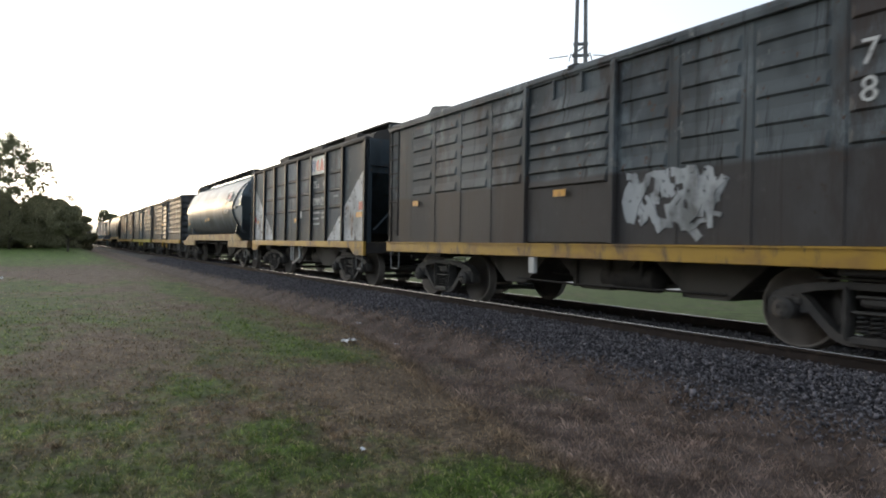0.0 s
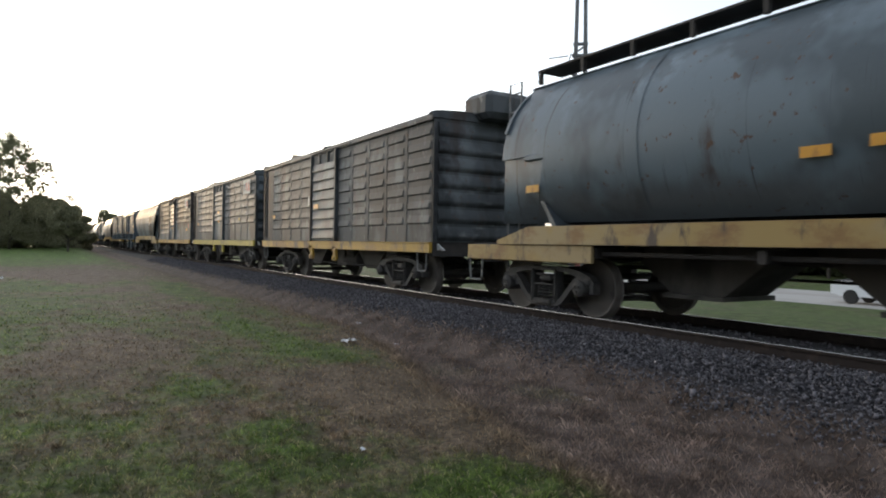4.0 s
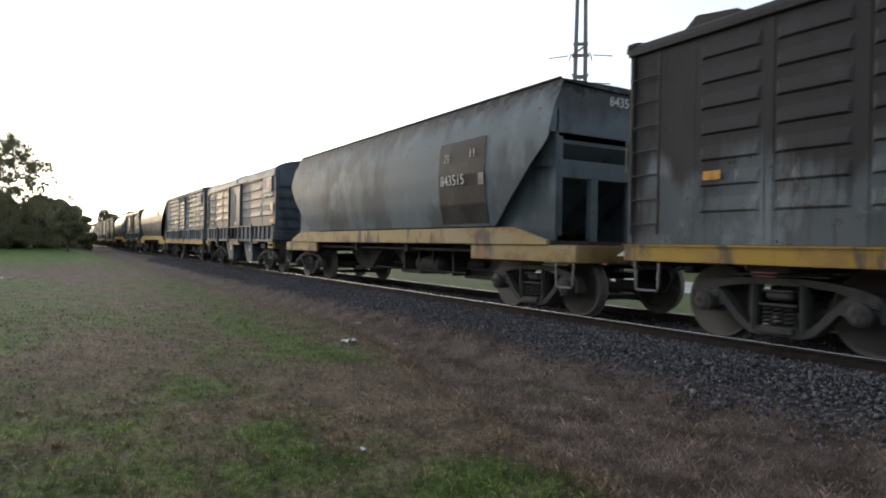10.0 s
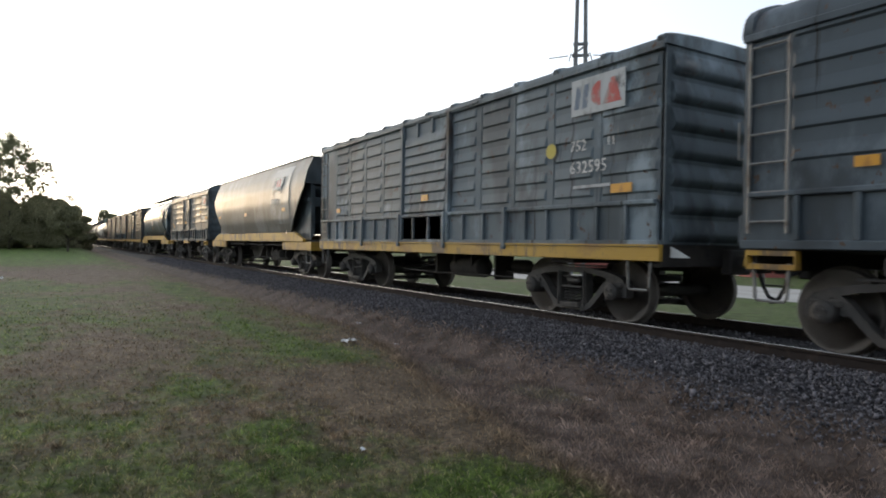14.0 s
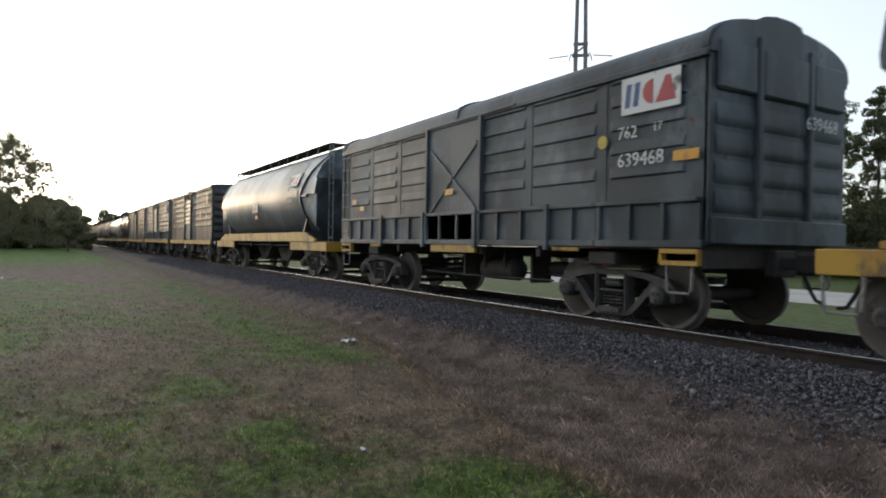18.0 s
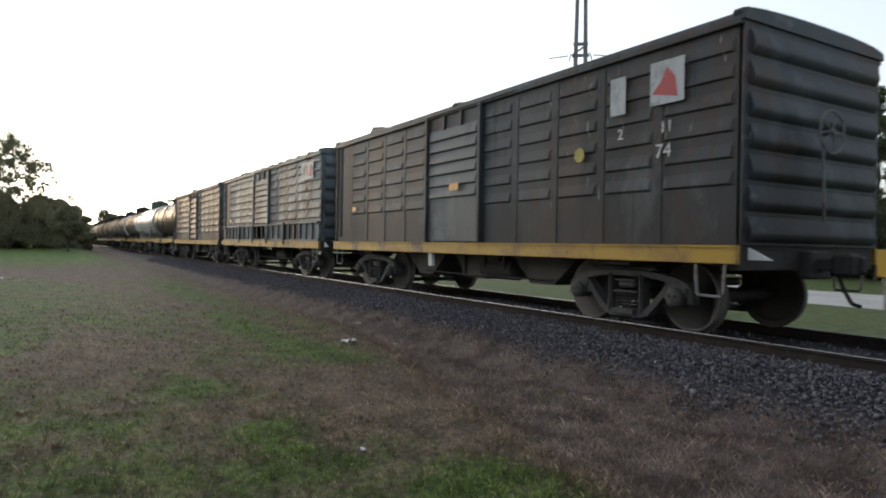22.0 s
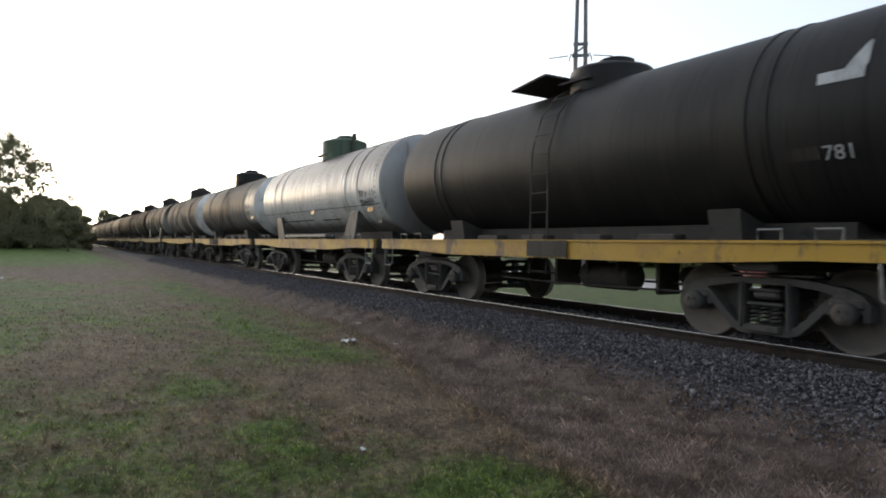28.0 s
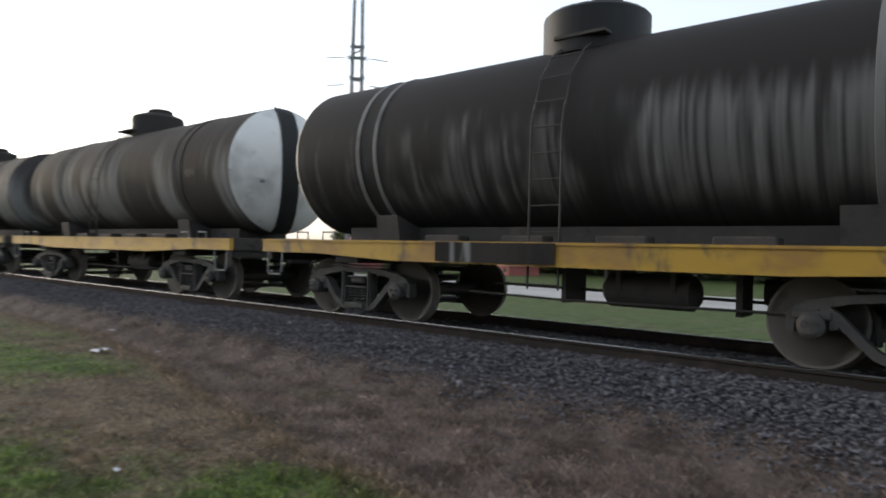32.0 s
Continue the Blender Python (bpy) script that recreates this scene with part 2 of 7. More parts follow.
M["wear_blue"] = material("worn_logo_blue", (0.10, 0.14, 0.20), 0.6, 0, (((0.30, 0.31, 0.32), (4, 4, 4), 0.44, 0.56, 6), ((0.08, 0.08, 0.08), (6, 3, 2), 0.56, 0.66, 6)), bump=0)
M["wear_red"] = material("worn_logo_red", (0.42, 0.07, 0.06), 0.6, 0, (((0.32, 0.27, 0.26), (4, 4, 4), 0.48, 0.60, 6), ((0.08, 0.07, 0.07), (6, 3, 2), 0.58, 0.66, 6)), bump=0)
M["orange"] = material("reflective_orange_plate", (0.62, 0.30, 0.03), 0.45, 0, (
    ((0.40, 0.18, 0.03), (8, 8, 8), 0.5, 0.7, 4),), bump=0)
M["rail"] = material("rusted_rail_side", (0.040, 0.032, 0.029), 0.75, 0, (
    ((0.066, 0.049, 0.042), (6, 6, 6), 0.45, 0.7, 5),), bump=0.3, spec=0.08)
M["railtop"] = material("polished_rail_head", (0.25, 0.245, 0.25), 0.17, 1.0, (), bump=0)
M["sleeper"] = material("oily_timber_sleeper", (0.028, 0.024, 0.022), 0.85, 0, (
    ((0.05, 0.044, 0.039), (2, 12, 12), 0.48, 0.7, 5),), bump=0.5, grain=20)
M["road"] = material("pale_road_surface", (0.36, 0.35, 0.33), 0.9, 0, (
    ((0.28, 0.27, 0.25), (0.3, 0.6, 1), 0.4, 0.7, 4),), bump=0.2)
M["bark"] = material("tree_bark", (0.07, 0.058, 0.046), 0.9, 0, (((0.04, 0.033, 0.027), (6, 6, 2), 0.45, 0.65, 5),), bump=0.5, grain=12)
M["galv"] = material("weathered_mast_steel", (0.16, 0.165, 0.17), 0.6, 0.3, (((0.10, 0.10, 0.10), (2, 2, 1), 0.45, 0.7, 4),), bump=0.1)
M["brickred"] = material("red_brick_wall", (0.30, 0.09, 0.075), 0.8, 0, (((0.22, 0.07, 0.06), (4, 4, 9), 0.45, 0.6, 4),), bump=0.3, grain=12)
M["rooftile"] = material("faded_red_roof", (0.38, 0.15, 0.13), 0.75, 0, (((0.28, 0.11, 0.10), (2, 2, 6), 0.45, 0.6, 4),), bump=0.3, grain=14)
M["carpaint"] = material("white_car_paint", (0.78, 0.79, 0.80), 0.25, 0, (), bump=0)
M["glass"] = material("dark_car_glass", (0.02, 0.022, 0.025), 0.06, 0, (), bump=0)
M["rubber"] = material("tyre_rubber", (0.025, 0.025, 0.025), 0.8, 0, (), bump=0.1)
M["paper"] = material("crumpled_white_litter", (0.62, 0.64, 0.66), 0.6, 0, (((0.35, 0.36, 0.38), (14, 14, 14), 0.5, 0.65, 3),), bump=0)
lampglow = bpy.data.materials.new("lit_headlight")
lampglow.use_nodes = True
lampglow.node_tree.nodes["Principled BSDF"].inputs["Emission Color"].default_value = (0.85, 0.9, 1, 1)
lampglow.node_tree.nodes["Principled BSDF"].inputs["Emission Strength"].default_value = 6.0
M["headlight"] = lampglow


def leafy(name, a, b, thin=0.0):
    m = bpy.data.materials.new(name)
    m.use_nodes = True
    nt = m.node_tree
    bs = nt.nodes["Principled BSDF"]
    g = nt.nodes.new("ShaderNodeNewGeometry")
    ramp = nt.nodes.new("ShaderNodeMix")
    ramp.data_type = "RGBA"
    ramp.inputs["A"].default_value, ramp.inputs["B"].default_value = (*a, 1), (*b, 1)
    nt.links.new(g.outputs["Random Per Island"], ramp.inputs["Factor"])
    nt.links.new(ramp.outputs["Result"], bs.inputs["Base Color"])
    bs.inputs["Roughness"].default_value = 0.7
    bs.inputs["Specular IOR Level"].default_value = 0.25
    if thin:
        out = nt.nodes["Material Output"]
        tr, mx = nt.nodes.new("ShaderNodeBsdfTranslucent"), nt.nodes.new("ShaderNodeMixShader")
        mx.inputs[0].default_value = thin
        nt.links.new(ramp.outputs["Result"], tr.inputs["Color"])
        nt.links.new(bs.outputs[0], mx.inputs[1])
        nt.links.new(tr.outputs[0], mx.inputs[2])
        nt.links.new(mx.outputs[0], out.inputs["Surface"])
    return m


M["leaf"] = leafy("olive_tree_leaves", (0.15, 0.155, 0.09), (0.28, 0.27, 0.17), 0.6)
M["leaf_far"] = leafy("grey_green_tree_leaves", (0.07, 0.085, 0.045), (0.15, 0.165, 0.09), 0.5)
M["stone"] = leafy("grey_ballast_stone", (0.040, 0.038, 0.043), (0.215, 0.205, 0.222))
for n in M["stone"].node_tree.nodes:
    if n.type == "BSDF_PRINCIPLED":
        n.inputs["Roughness"].default_value = 0.9


# greener and drier places of the lawn: x, y, half length, half width, how much
PATCHES = [(-21, -4.3, 6, 0.6, 0.13), (-12.0, -4.7, 2.6, 0.45, 0.17), (-8.9, -4.5, 1.3, 0.4, 0.14), (-6.7, -6.35, 0.8, 0.7, 0.09), (-5.0, -6.2, 0.55, 0.35, 0.17), (-4.3, -6.3, 0.4, 0.4, 0.13),
           (-4.1, -7.0, 0.6, 0.6, 0.04), (-5.9, -7.7, 1.5, 0.9, 0.07), (-11, -9.2, 4, 1.6, 0.08), (-6.3, -4.75, 1.3, 0.8, -0.22), (-5.2, -4.85, 1.0, 0.5, -0.18), (-4.3, -4.6, 0.9, 0.4, -0.16), (-31, -6.8, 5.0, 1.7, -0.11), (-22, -8.4, 8, 2.0, 0.10), (-15, -6.4, 3.5, 0.9, 0.07),
           (-9.8, -7.1, 2.2, 1.0, -0.12), (-3.2, -5.15, 0.8, 0.6, 0.18), (-7.2, -3.25, 0.6, 0.3, 0.2), (-5.5, -3.05, 0.55, 0.28, 0.3), (-17, -8.4, 3, 1.2, 0.05)]


def turf(name, blades):
    """Mown lawn, green and straw by turns, dry towards the track. The blades take the same patches."""
    m = bpy.data.materials.new(name)
    m.use_nodes = True
    nt = m.node_tree
    N, L = nt.nodes.new, nt.links.new
    bs = nt.nodes["Principled BSDF"]
    bs.inputs["Roughness"].default_value = 0.85
    bs.inputs["Specular IOR Level"].default_value = 0.15
    co = N("ShaderNodeTexCoord")
    sep = N("ShaderNodeSeparateXYZ")
    L(co.outputs["Object"], sep.inputs[0])

    def noise(scale, detail, off):
        mp = N("ShaderNodeMapping")
        mp.inputs["Location"].default_value = (off, off * 1.7, 0)
        mp.inputs["Scale"].default_value = (1, 1, 0)
        n = N("ShaderNodeTexNoise")
        n.inputs["Scale"].default_value, n.inputs["Detail"].default_value = scale, detail
        L(co.outputs["Object"], mp.inputs[0]), L(mp.outputs[0], n.inputs["Vector"])
        return n.outputs["Fac"]

    def span(src, a, b, c=0.0, d=1.0):
        r = N("ShaderNodeMapRange")
        r.interpolation_type = "SMOOTHSTEP"
        for k, v in (("From Min", a), ("From Max", b), ("To Min", c), ("To Max", d)):
            r.inputs[k].default_value = v
        L(src, r.inputs["Value"])
        return r.outputs[0]

    def math2(op, a, b):
        n = N("ShaderNodeMath")
        n.operation = op
        for i, s in enumerate((a, b)):
            if isinstance(s, (int, float)):
                n.inputs[i].default_value = s
            else:
                L(s, n.inputs[i])
        return n.outputs[0]

    def mix(f, a, b):
        n = N("ShaderNodeMix")
        n.data_type = "RGBA"
        L(f, n.inputs["Factor"])
        for k, s in (("A", a), ("B", b)):
            if isinstance(s, tuple):
                n.inputs[k].default_value = (*s, 1)
            else:
                L(s, n.inputs[k])
        return n.outputs["Result"]

    big, mid, fine = noise(0.42, 4, 3.0), noise(1.5, 6, 11.0), noise(16, 5, 0.0)
    green_amount = math2("ADD", math2("MULTIPLY", big, 0.6), math2("MULTIPLY", mid, 0.4))
    from_edge = math2("ADD", sep.outputs["Y"], math2("ADD", span(sep.outputs["X"], -12.0, -2.0, 0.0, 1.6), math2("MULTIPLY", math2("SUBTRACT", mid, 0.5), 0.7)))
    near_track = span(from_edge, -3.7, -2.9, 0.0, 0.14)
    beyond = span(sep.outputs["Y"], 2.3, 3.4, 0.0, 0.30)
    along = math2("ADD", sep.outputs["X"], math2("MULTIPLY", math2("SUBTRACT", noise(0.16, 4, 21.0), 0.5), 26.0))
    aside = math2("ADD", sep.outputs["Y"], math2("MULTIPLY", math2("SUBTRACT", mid, 0.5), 3.0))
    far_lawn = math2("MULTIPLY", span(along, -38.0, -56.0, 0.0, 0.34), span(aside, -3.2, -5.4))
    path = math2("MULTIPLY", math2("MULTIPLY", span(along, -29.0, -32.0), span(along, -40.0, -36.0)), 0.09)
    far_lawn = math2("SUBTRACT", far_lawn, path)
    green_amount = math2("ADD", math2("SUBTRACT", green_amount, near_track), math2("ADD", beyond, far_lawn))
    for cx, cy, rx, ry, amp in PATCHES:
        dx = math2("MULTIPLY", math2("SUBTRACT", sep.outputs["X"], cx), 1 / rx)
        dy = math2("MULTIPLY", math2("SUBTRACT", sep.outputs["Y"], cy), 1 / ry)
        away = math2("ADD", math2("MULTIPLY", dx, dx), math2("MULTIPLY", dy, dy))
        green_amount = math2("ADD", green_amount, span(away, 1.6, 0.1, 0.0, amp))
    speck = math2("MULTIPLY", math2("SUBTRACT", noise(7.0, 6, 5.0), 0.5), 0.42)
    green = span(math2("ADD", green_amount, speck), 0.40, 0.68)
    tint = span(fine, 0.35, 0.65)
    g = mix(tint, (0.058, 0.086, 0.025), (0.130, 0.186, 0.047))
    s = mix(tint, (0.100, 0.075, 0.051), (0.226, 0.170, 0.116))
    far_tint = span(mid, 0.38, 0.62)
    lush = math2("MULTIPLY", span(along, -36.0, -60.0), span(aside, -3.2, -5.4))
    g = mix(lush, g, mix(far_tint, (0.10, 0.165, 0.038), (0.175, 0.26, 0.064)))
    colour = mix(green, s, g)
    worn = N("ShaderNodeHueSaturation")
    L(span(noise(2.6, 5, 31.0), 0.36, 0.64, 0.63, 1.12), worn.inputs["Value"]), L(colour, worn.inputs["Color"])
    colour = worn.outputs[0]
    clumpy = span(math2("ADD", math2("MULTIPLY", noise(2.4, 5, 44.0), 0.7), math2("MULTIPLY", fine, 0.3)), 0.36, 0.64)
    if blades:
        geo = N("ShaderNodeNewGeometry")
        colour = mix(span(geo.outputs["Random Per Island"], 0.78, 1.0, 0.0, 0.7), colour, (0.22, 0.18, 0.12))
        weeds = math2("MULTIPLY", span(from_edge, -3.3, -2.8), span(sep.outputs["Y"], -1.5, -1.8))
        colour = mix(math2("MULTIPLY", weeds, 0.8), colour, mix(clumpy, (0.080, 0.060, 0.053), (0.235, 0.182, 0.160)))
        hue = N("ShaderNodeHueSaturation")
        L(span(geo.outputs["Random Per Island"], 0.0, 1.0, 1.1, 2.15), hue.inputs["Value"])
        L(colour, hue.inputs["Color"])
        colour = hue.outputs[0]
    else:
        weeds = math2("MULTIPLY", span(from_edge, -3.05, -2.55), span(sep.outputs["Y"], -1.6, -1.9))
        colour = mix(math2("MULTIPLY", weeds, 0.85), colour, mix(clumpy, (0.068, 0.051, 0.045), (0.190, 0.147, 0.129)))
        bed = math2("MULTIPLY", span(sep.outputs["Y"], -2.2, -1.9), span(sep.outputs["Y"], 2.6, 2.2))
        colour = mix(bed, colour, mix(tint, (0.035, 0.034, 0.037), (0.085, 0.081, 0.088)))
        thatch = N("ShaderNodeHueSaturation")
        thatch.inputs["Value"].default_value = 0.70
        L(colour, thatch.inputs["Color"])
        colour = thatch.outputs[0]
        bp = N("ShaderNodeBump")
        bp.inputs["Strength"].default_value, bp.inputs["Distance"].default_value = 0.6, 0.03
        L(fine, bp.inputs["Height"]), L(bp.outputs[0], bs.inputs["Normal"])
    L(colour, bs.inputs["Base Color"])
    if blades:
        tr, both = N("ShaderNodeBsdfTranslucent"), N("ShaderNodeMixShader")
        both.inputs[0].default_value = 0.45
        L(colour, tr.inputs["Color"]), L(bs.outputs[0], both.inputs[1]), L(tr.outputs[0], both.inputs[2])
        L(both.outputs[0], nt.nodes["Material Output"].inputs["Surface"])
    return m


M["turf"] = turf("mown_patchy_lawn", False)
M["blade"] = turf("grass_blades", True)


# ------------------------------------------------------------------ mesh tools
class Geo:
    def __init__(self):
        self.v, self.f = [], []

    def add(self, vs, fs):
        n = len(self.v)
        self.v += [tuple(p) for p in vs]
        self.f += [tuple(i + n for i in q) for q in fs]
        return self

    def box(self, x0, x1, y0, y1, z0, z1, c=0.0):
        if c <= 0:
            return self.add([(x, y, z) for x in (x0, x1) for y in (y0, y1) for z in (z0, z1)],
                            [(0, 1, 3, 2), (4, 6, 7, 5), (0, 4, 5, 1), (2, 3, 7, 6), (0, 2, 6, 4), (1, 5, 7, 3)])
        lo, hi, vs, key = (x0, y0, z0), (x1, y1, z1), [], {}
        for i in range(8):
            b = (i >> 2 & 1, i >> 1 & 1, i & 1)
            for a in range(3):
                p = [(hi[k] if b[k] else lo[k]) + (0 if k == a else (-c if b[k] else c)) for k in range(3)]
                key[b, a] = len(vs)
                vs.append(p)
        fs = []
        for a in range(3):
            u, w = (a + 1) % 3, (a + 2) % 3
            for s in (0, 1):
                q = []
                for p, r in ((0, 0), (1, 0), (1, 1), (0, 1)):
                    b = [0, 0, 0]
                    b[a], b[u], b[w] = s, p, r
                    q.append(key[tuple(b), a])
                fs.append(q)
            for p in (0, 1):
                for r in (0, 1):
                    b = [0, 0, 0]
                    b[u], b[w] = p, r
                    e = list(b)
                    e[a] = 1
                    fs.append((key[tuple(b), u], key[tuple(e), u], key[tuple(e), w], key[tuple(b), w]))
        for i in range(8):
            b = (i >> 2 & 1, i >> 1 & 1, i & 1)
            fs.append((key[b, 0], key[b, 1], key[b, 2]))
        return self.add(vs, fs)

    def prism(self, prof, axis, a, b):
        n = len(prof)
        put = {"x": lambda p, t: (t, p[0], p[1]), "y": lambda p, t: (p[0], t, p[1]), "z": lambda p, t: (p[0], p[1], t)}[axis]
        return self.add([put(p, a) for p in prof] + [put(p, b) for p in prof],
                        [tuple(range(n)), tuple(range(2 * n - 1, n - 1, -1))] + [(i, (i + 1) % n, n + (i + 1) % n, n + i) for i in range(n)])

    def bar(self, pts, w, y0, y1):
        """A flat bar that follows points in x, z, of width w (one or one a point), between y0 and y1."""
        n = len(pts)
        ws = w if isinstance(w, (list, tuple)) else [w] * n
        up, dn = [], []
        for i, (x, z) in enumerate(pts):
            a, b = pts[max(i - 1, 0)], pts[min(i + 1, n - 1)]
            d = math.hypot(b[0] - a[0], b[1] - a[1]) or 1
            nx, nz = -(b[1] - a[1]) / d, (b[0] - a[0]) / d
            up.append((x + nx * ws[i] / 2, z + nz * ws[i] / 2))
            dn.append((x - nx * ws[i] / 2, z - nz * ws[i] / 2))
        vs = [(p[0], y, p[1]) for y in (y0, y1) for row in (up, dn) for p in row]
        fs = []
        for i in range(n - 1):
            fs += [(i, i + 1, n + i + 1, n + i), (2 * n + i, 3 * n + i, 3 * n + i + 1, 2 * n + i + 1),
                   (i, 2 * n + i, 2 * n + i + 1, i + 1), (n + i, n + i + 1, 3 * n + i + 1, 3 * n + i)]
        fs += [(0, n, 3 * n, 2 * n), (n - 1, 3 * n - 1, 4 * n - 1, 2 * n - 1)]
        return self.add(vs, fs)

    def lathe(self, prof, origin, axis, n=24):
        """prof: (distance along the axis, radius)."""
        k = "xyz".index(axis)
        vs = []
        for t, r in prof:
            for j in range(n):
                a = 2 * math.pi * j / n
                p = [0, 0, 0]
                p[k], p[(k + 1) % 3], p[(k + 2) % 3] = t, r * math.cos(a), r * math.sin(a)
                vs.append([p[q] + origin[q] for q in range(3)])
        fs = [(i * n + j, i * n + (j + 1) % n, (i + 1) * n + (j + 1) % n, (i + 1) * n + j) for i in range(len(prof) - 1) for j in range(n)]
        if prof[0][1] > 0.002:
            fs.append(tuple(range(n)))
        if prof[-1][1] > 0.002:
            fs.append(tuple((len(prof) - 1) * n + j for j in range(n)))
        return self.add(vs, fs)

    def tube(self, pts, r, n=6):
        """A round bar through points; r: one radius or one a point."""
        pts = [Vector(p) for p in pts]
        rs = r if isinstance(r, (list, tuple)) else [r] * len(pts)
        vs = []
        for i, p in enumerate(pts):
            d = (pts[min(i + 1, len(pts) - 1)] - pts[max(i - 1, 0)]).normalized()
            s = d.cross(Vector((0, 0, 1)) if abs(d.z) < 0.9 else Vector((1, 0, 0))).normalized()
            t = d.cross(s)
            vs += [p + (s * math.cos(2 * math.pi * j / n) + t * math.sin(2 * math.pi * j / n)) * rs[i] for j in range(n)]
        m = len(pts)
        fs = [(i * n + j, i * n + (j + 1) % n, (i + 1) * n + (j + 1) % n, (i + 1) * n + j) for i in range(m - 1) for j in range(n)]
        return self.add(vs, fs + [tuple(range(n)), tuple((m - 1) * n + j for j in range(n))])

    def mesh(self, name, smooth=35):
        me = bpy.data.meshes.new(name)
        me.from_pydata(self.v, [], self.f)
        bm = bmesh.new()
        bm.from_mesh(me)
        bmesh.ops.recalc_face_normals(bm, faces=bm.faces)
        bm.to_mesh(me)
        bm.free()
        me.shade_smooth()
        me.set_sharp_from_angle(angle=radians(smooth))
        me.materials.append(None)
        return me


CACHE = {}
COATS = {}
PAINTED = ("box_", "hop_", "tank_", "black", "white", "rusty_", "yellow", "lemon", "cream", "leg_")


def coat(mat, parent):
    """Paint of one wagon: its grain runs on over all parts of that wagon and differs from wagon to wagon."""
    root = parent
    while root is not None and root.parent is not None:
        root = root.parent
    if root is None or "wagon" not in root.name or not mat.startswith(PAINTED):
        return M[mat]
    if (mat, root.name) not in COATS:
        m = M[mat].copy()
        k = len(set(r for _, r in COATS))
        for n in m.node_tree.nodes:
            if n.type == "TEX_COORD":
                n.object = root
            elif n.type == "MAPPING":
                p = n.inputs["Location"].default_value
                n.inputs["Location"].default_value = (p[0] + 17.3 * k, p[1], p[2] + 4.1 * k)
        COATS[mat, root.name] = m
    return COATS[mat, root.name]




def part(name, geo, mat, parent=None, label="", at=None, smooth=35):
    """One mesh object under a thing or a part. geo: a Geo, or (key, function) to share one mesh between alike pieces."""
    if isinstance(geo, tuple):
        key, make = geo
        if key not in CACHE:
            CACHE[key] = make().mesh(name, smooth)
        me = CACHE[key]
    else:
        me = geo.mesh(name, smooth)
    ob = new(name, me)
    ob.material_slots[0].link = "OBJECT"
    ob.material_slots[0].material = coat(mat, parent) if isinstance(mat, str) else mat
    if parent is not None:
        ob.parent = parent
    if at is not None:
        ob.matrix_basis = at
    if label:
        ob["label"] = label
    return ob


def lettering(name, text, size, mat, parent, at, label=""):
    cu = bpy.data.curves.new(name, "FONT")
    cu.body, cu.size, cu.extrude = text, size, 0.002
    cu.resolution_u = 2
    tmp = bpy.data.objects.new(name, cu)
    me = bpy.data.meshes.new_from_object(tmp)
    bpy.data.objects.remove(tmp)
    me.materials.clear()
    me.materials.append(M[mat])
    ob = new(name, me)
    ob.parent, ob.matrix_basis = parent, at
    if label:
        ob["label"] = label
    return ob


# ------------------------------------------------------------------ ground
def ease(t):
    t = np.clip(t, 0, 1)
    return t * t * (3 - 2 * t)


def lawn_edge(x):
    """Where the mown lawn ends and the dry weeds of the shallow ditch begin."""
    return -3.0 - 1.6 * ease((np.asarray(x, float) + 12) / 10)


def foot(x):
    """Where the ballast slope ends in the dry weeds."""
    x = np.asarray(x, float)
    return -2.05 - 0.27 * ease((x + 8.5) / 4) + 0.09 * np.sin(x * 2.1) + 0.06 * np.sin(x * 5.3 + 1)


def ground_z(x, y):
    x, y = np.asarray(x, float), np.asarray(y, float)
    z = np.full(np.broadcast(x, y).shape, -0.5)
    bed = ease((y + 2.85) / 1.55) * ease((2.95 - y) / 1.55)
    z = z + 0.345 * bed
    z = z - 0.09 * ease((y - lawn_edge(x) + 0.25) / 0.6) * ease((-2.2 - y) / 0.6)
    z = z - 0.7 * ease((y - 4) / 15)
    z = z + 0.5 * ease((-x - 30) / 80) * ease((-y - 2.4) / 4)
    z = z + 0.02 * np.sin(x * 1.3 + y * 0.7) * np.sin(y * 1.1 - x * 0.4) * ease((-y - 2.2) / 1)
    return z


def axis_steps(near, far):
    out = list(near)
    step = near[1] - near[0]
    while out[-1] < far:
        step *= 1.25
        out.append(out[-1] + step)
    return out


gx = sorted(set([-v for v in axis_steps(list(np.arange(0, 30, 0.5)), 2500)] + axis_steps(list(np.arange(0, 6, 0.5)), 2500)))
gy = sorted(set([-v for v in axis_steps(list(np.arange(0, 10, 0.2)), 2500)] + axis_steps(list(np.arange(0, 6, 0.25)), 2500)))
GX, GY = np.meshgrid(gx, gy, indexing="ij")
GZ = ground_z(GX, GY)
ground_mesh = bpy.data.meshes.new("ground")
ny = len(gy)
ground_mesh.from_pydata(np.stack([GX, GY, GZ], -1).reshape(-1, 3).tolist(), [],
                        [(i * ny + j, (i + 1) * ny + j, (i + 1) * ny + j + 1, i * ny + j + 1) for i in range(len(gx) - 1) for j in range(ny - 1)])
ground_mesh.shade_smooth()
ground_mesh.materials.append(M["turf"])
ground = tagged(new("ground", ground_mesh), "patchy green and straw lawn beside the railway", "ground", kind="structure")

road_geo = Geo()
xs = [-2000, -300, -100, -40, 0, 60, 300, 2000]
for a, b in zip(xs, xs[1:]):
    road_geo.add([(a, 20, -1.188), (b, 20, -1.188), (b, 29.5, -1.188), (a, 29.5, -1.188)], [(0, 1, 2, 3)])
tagged(part("road", road_geo, "road"), "pale grey street beyond the railway", "road", kind="structure")

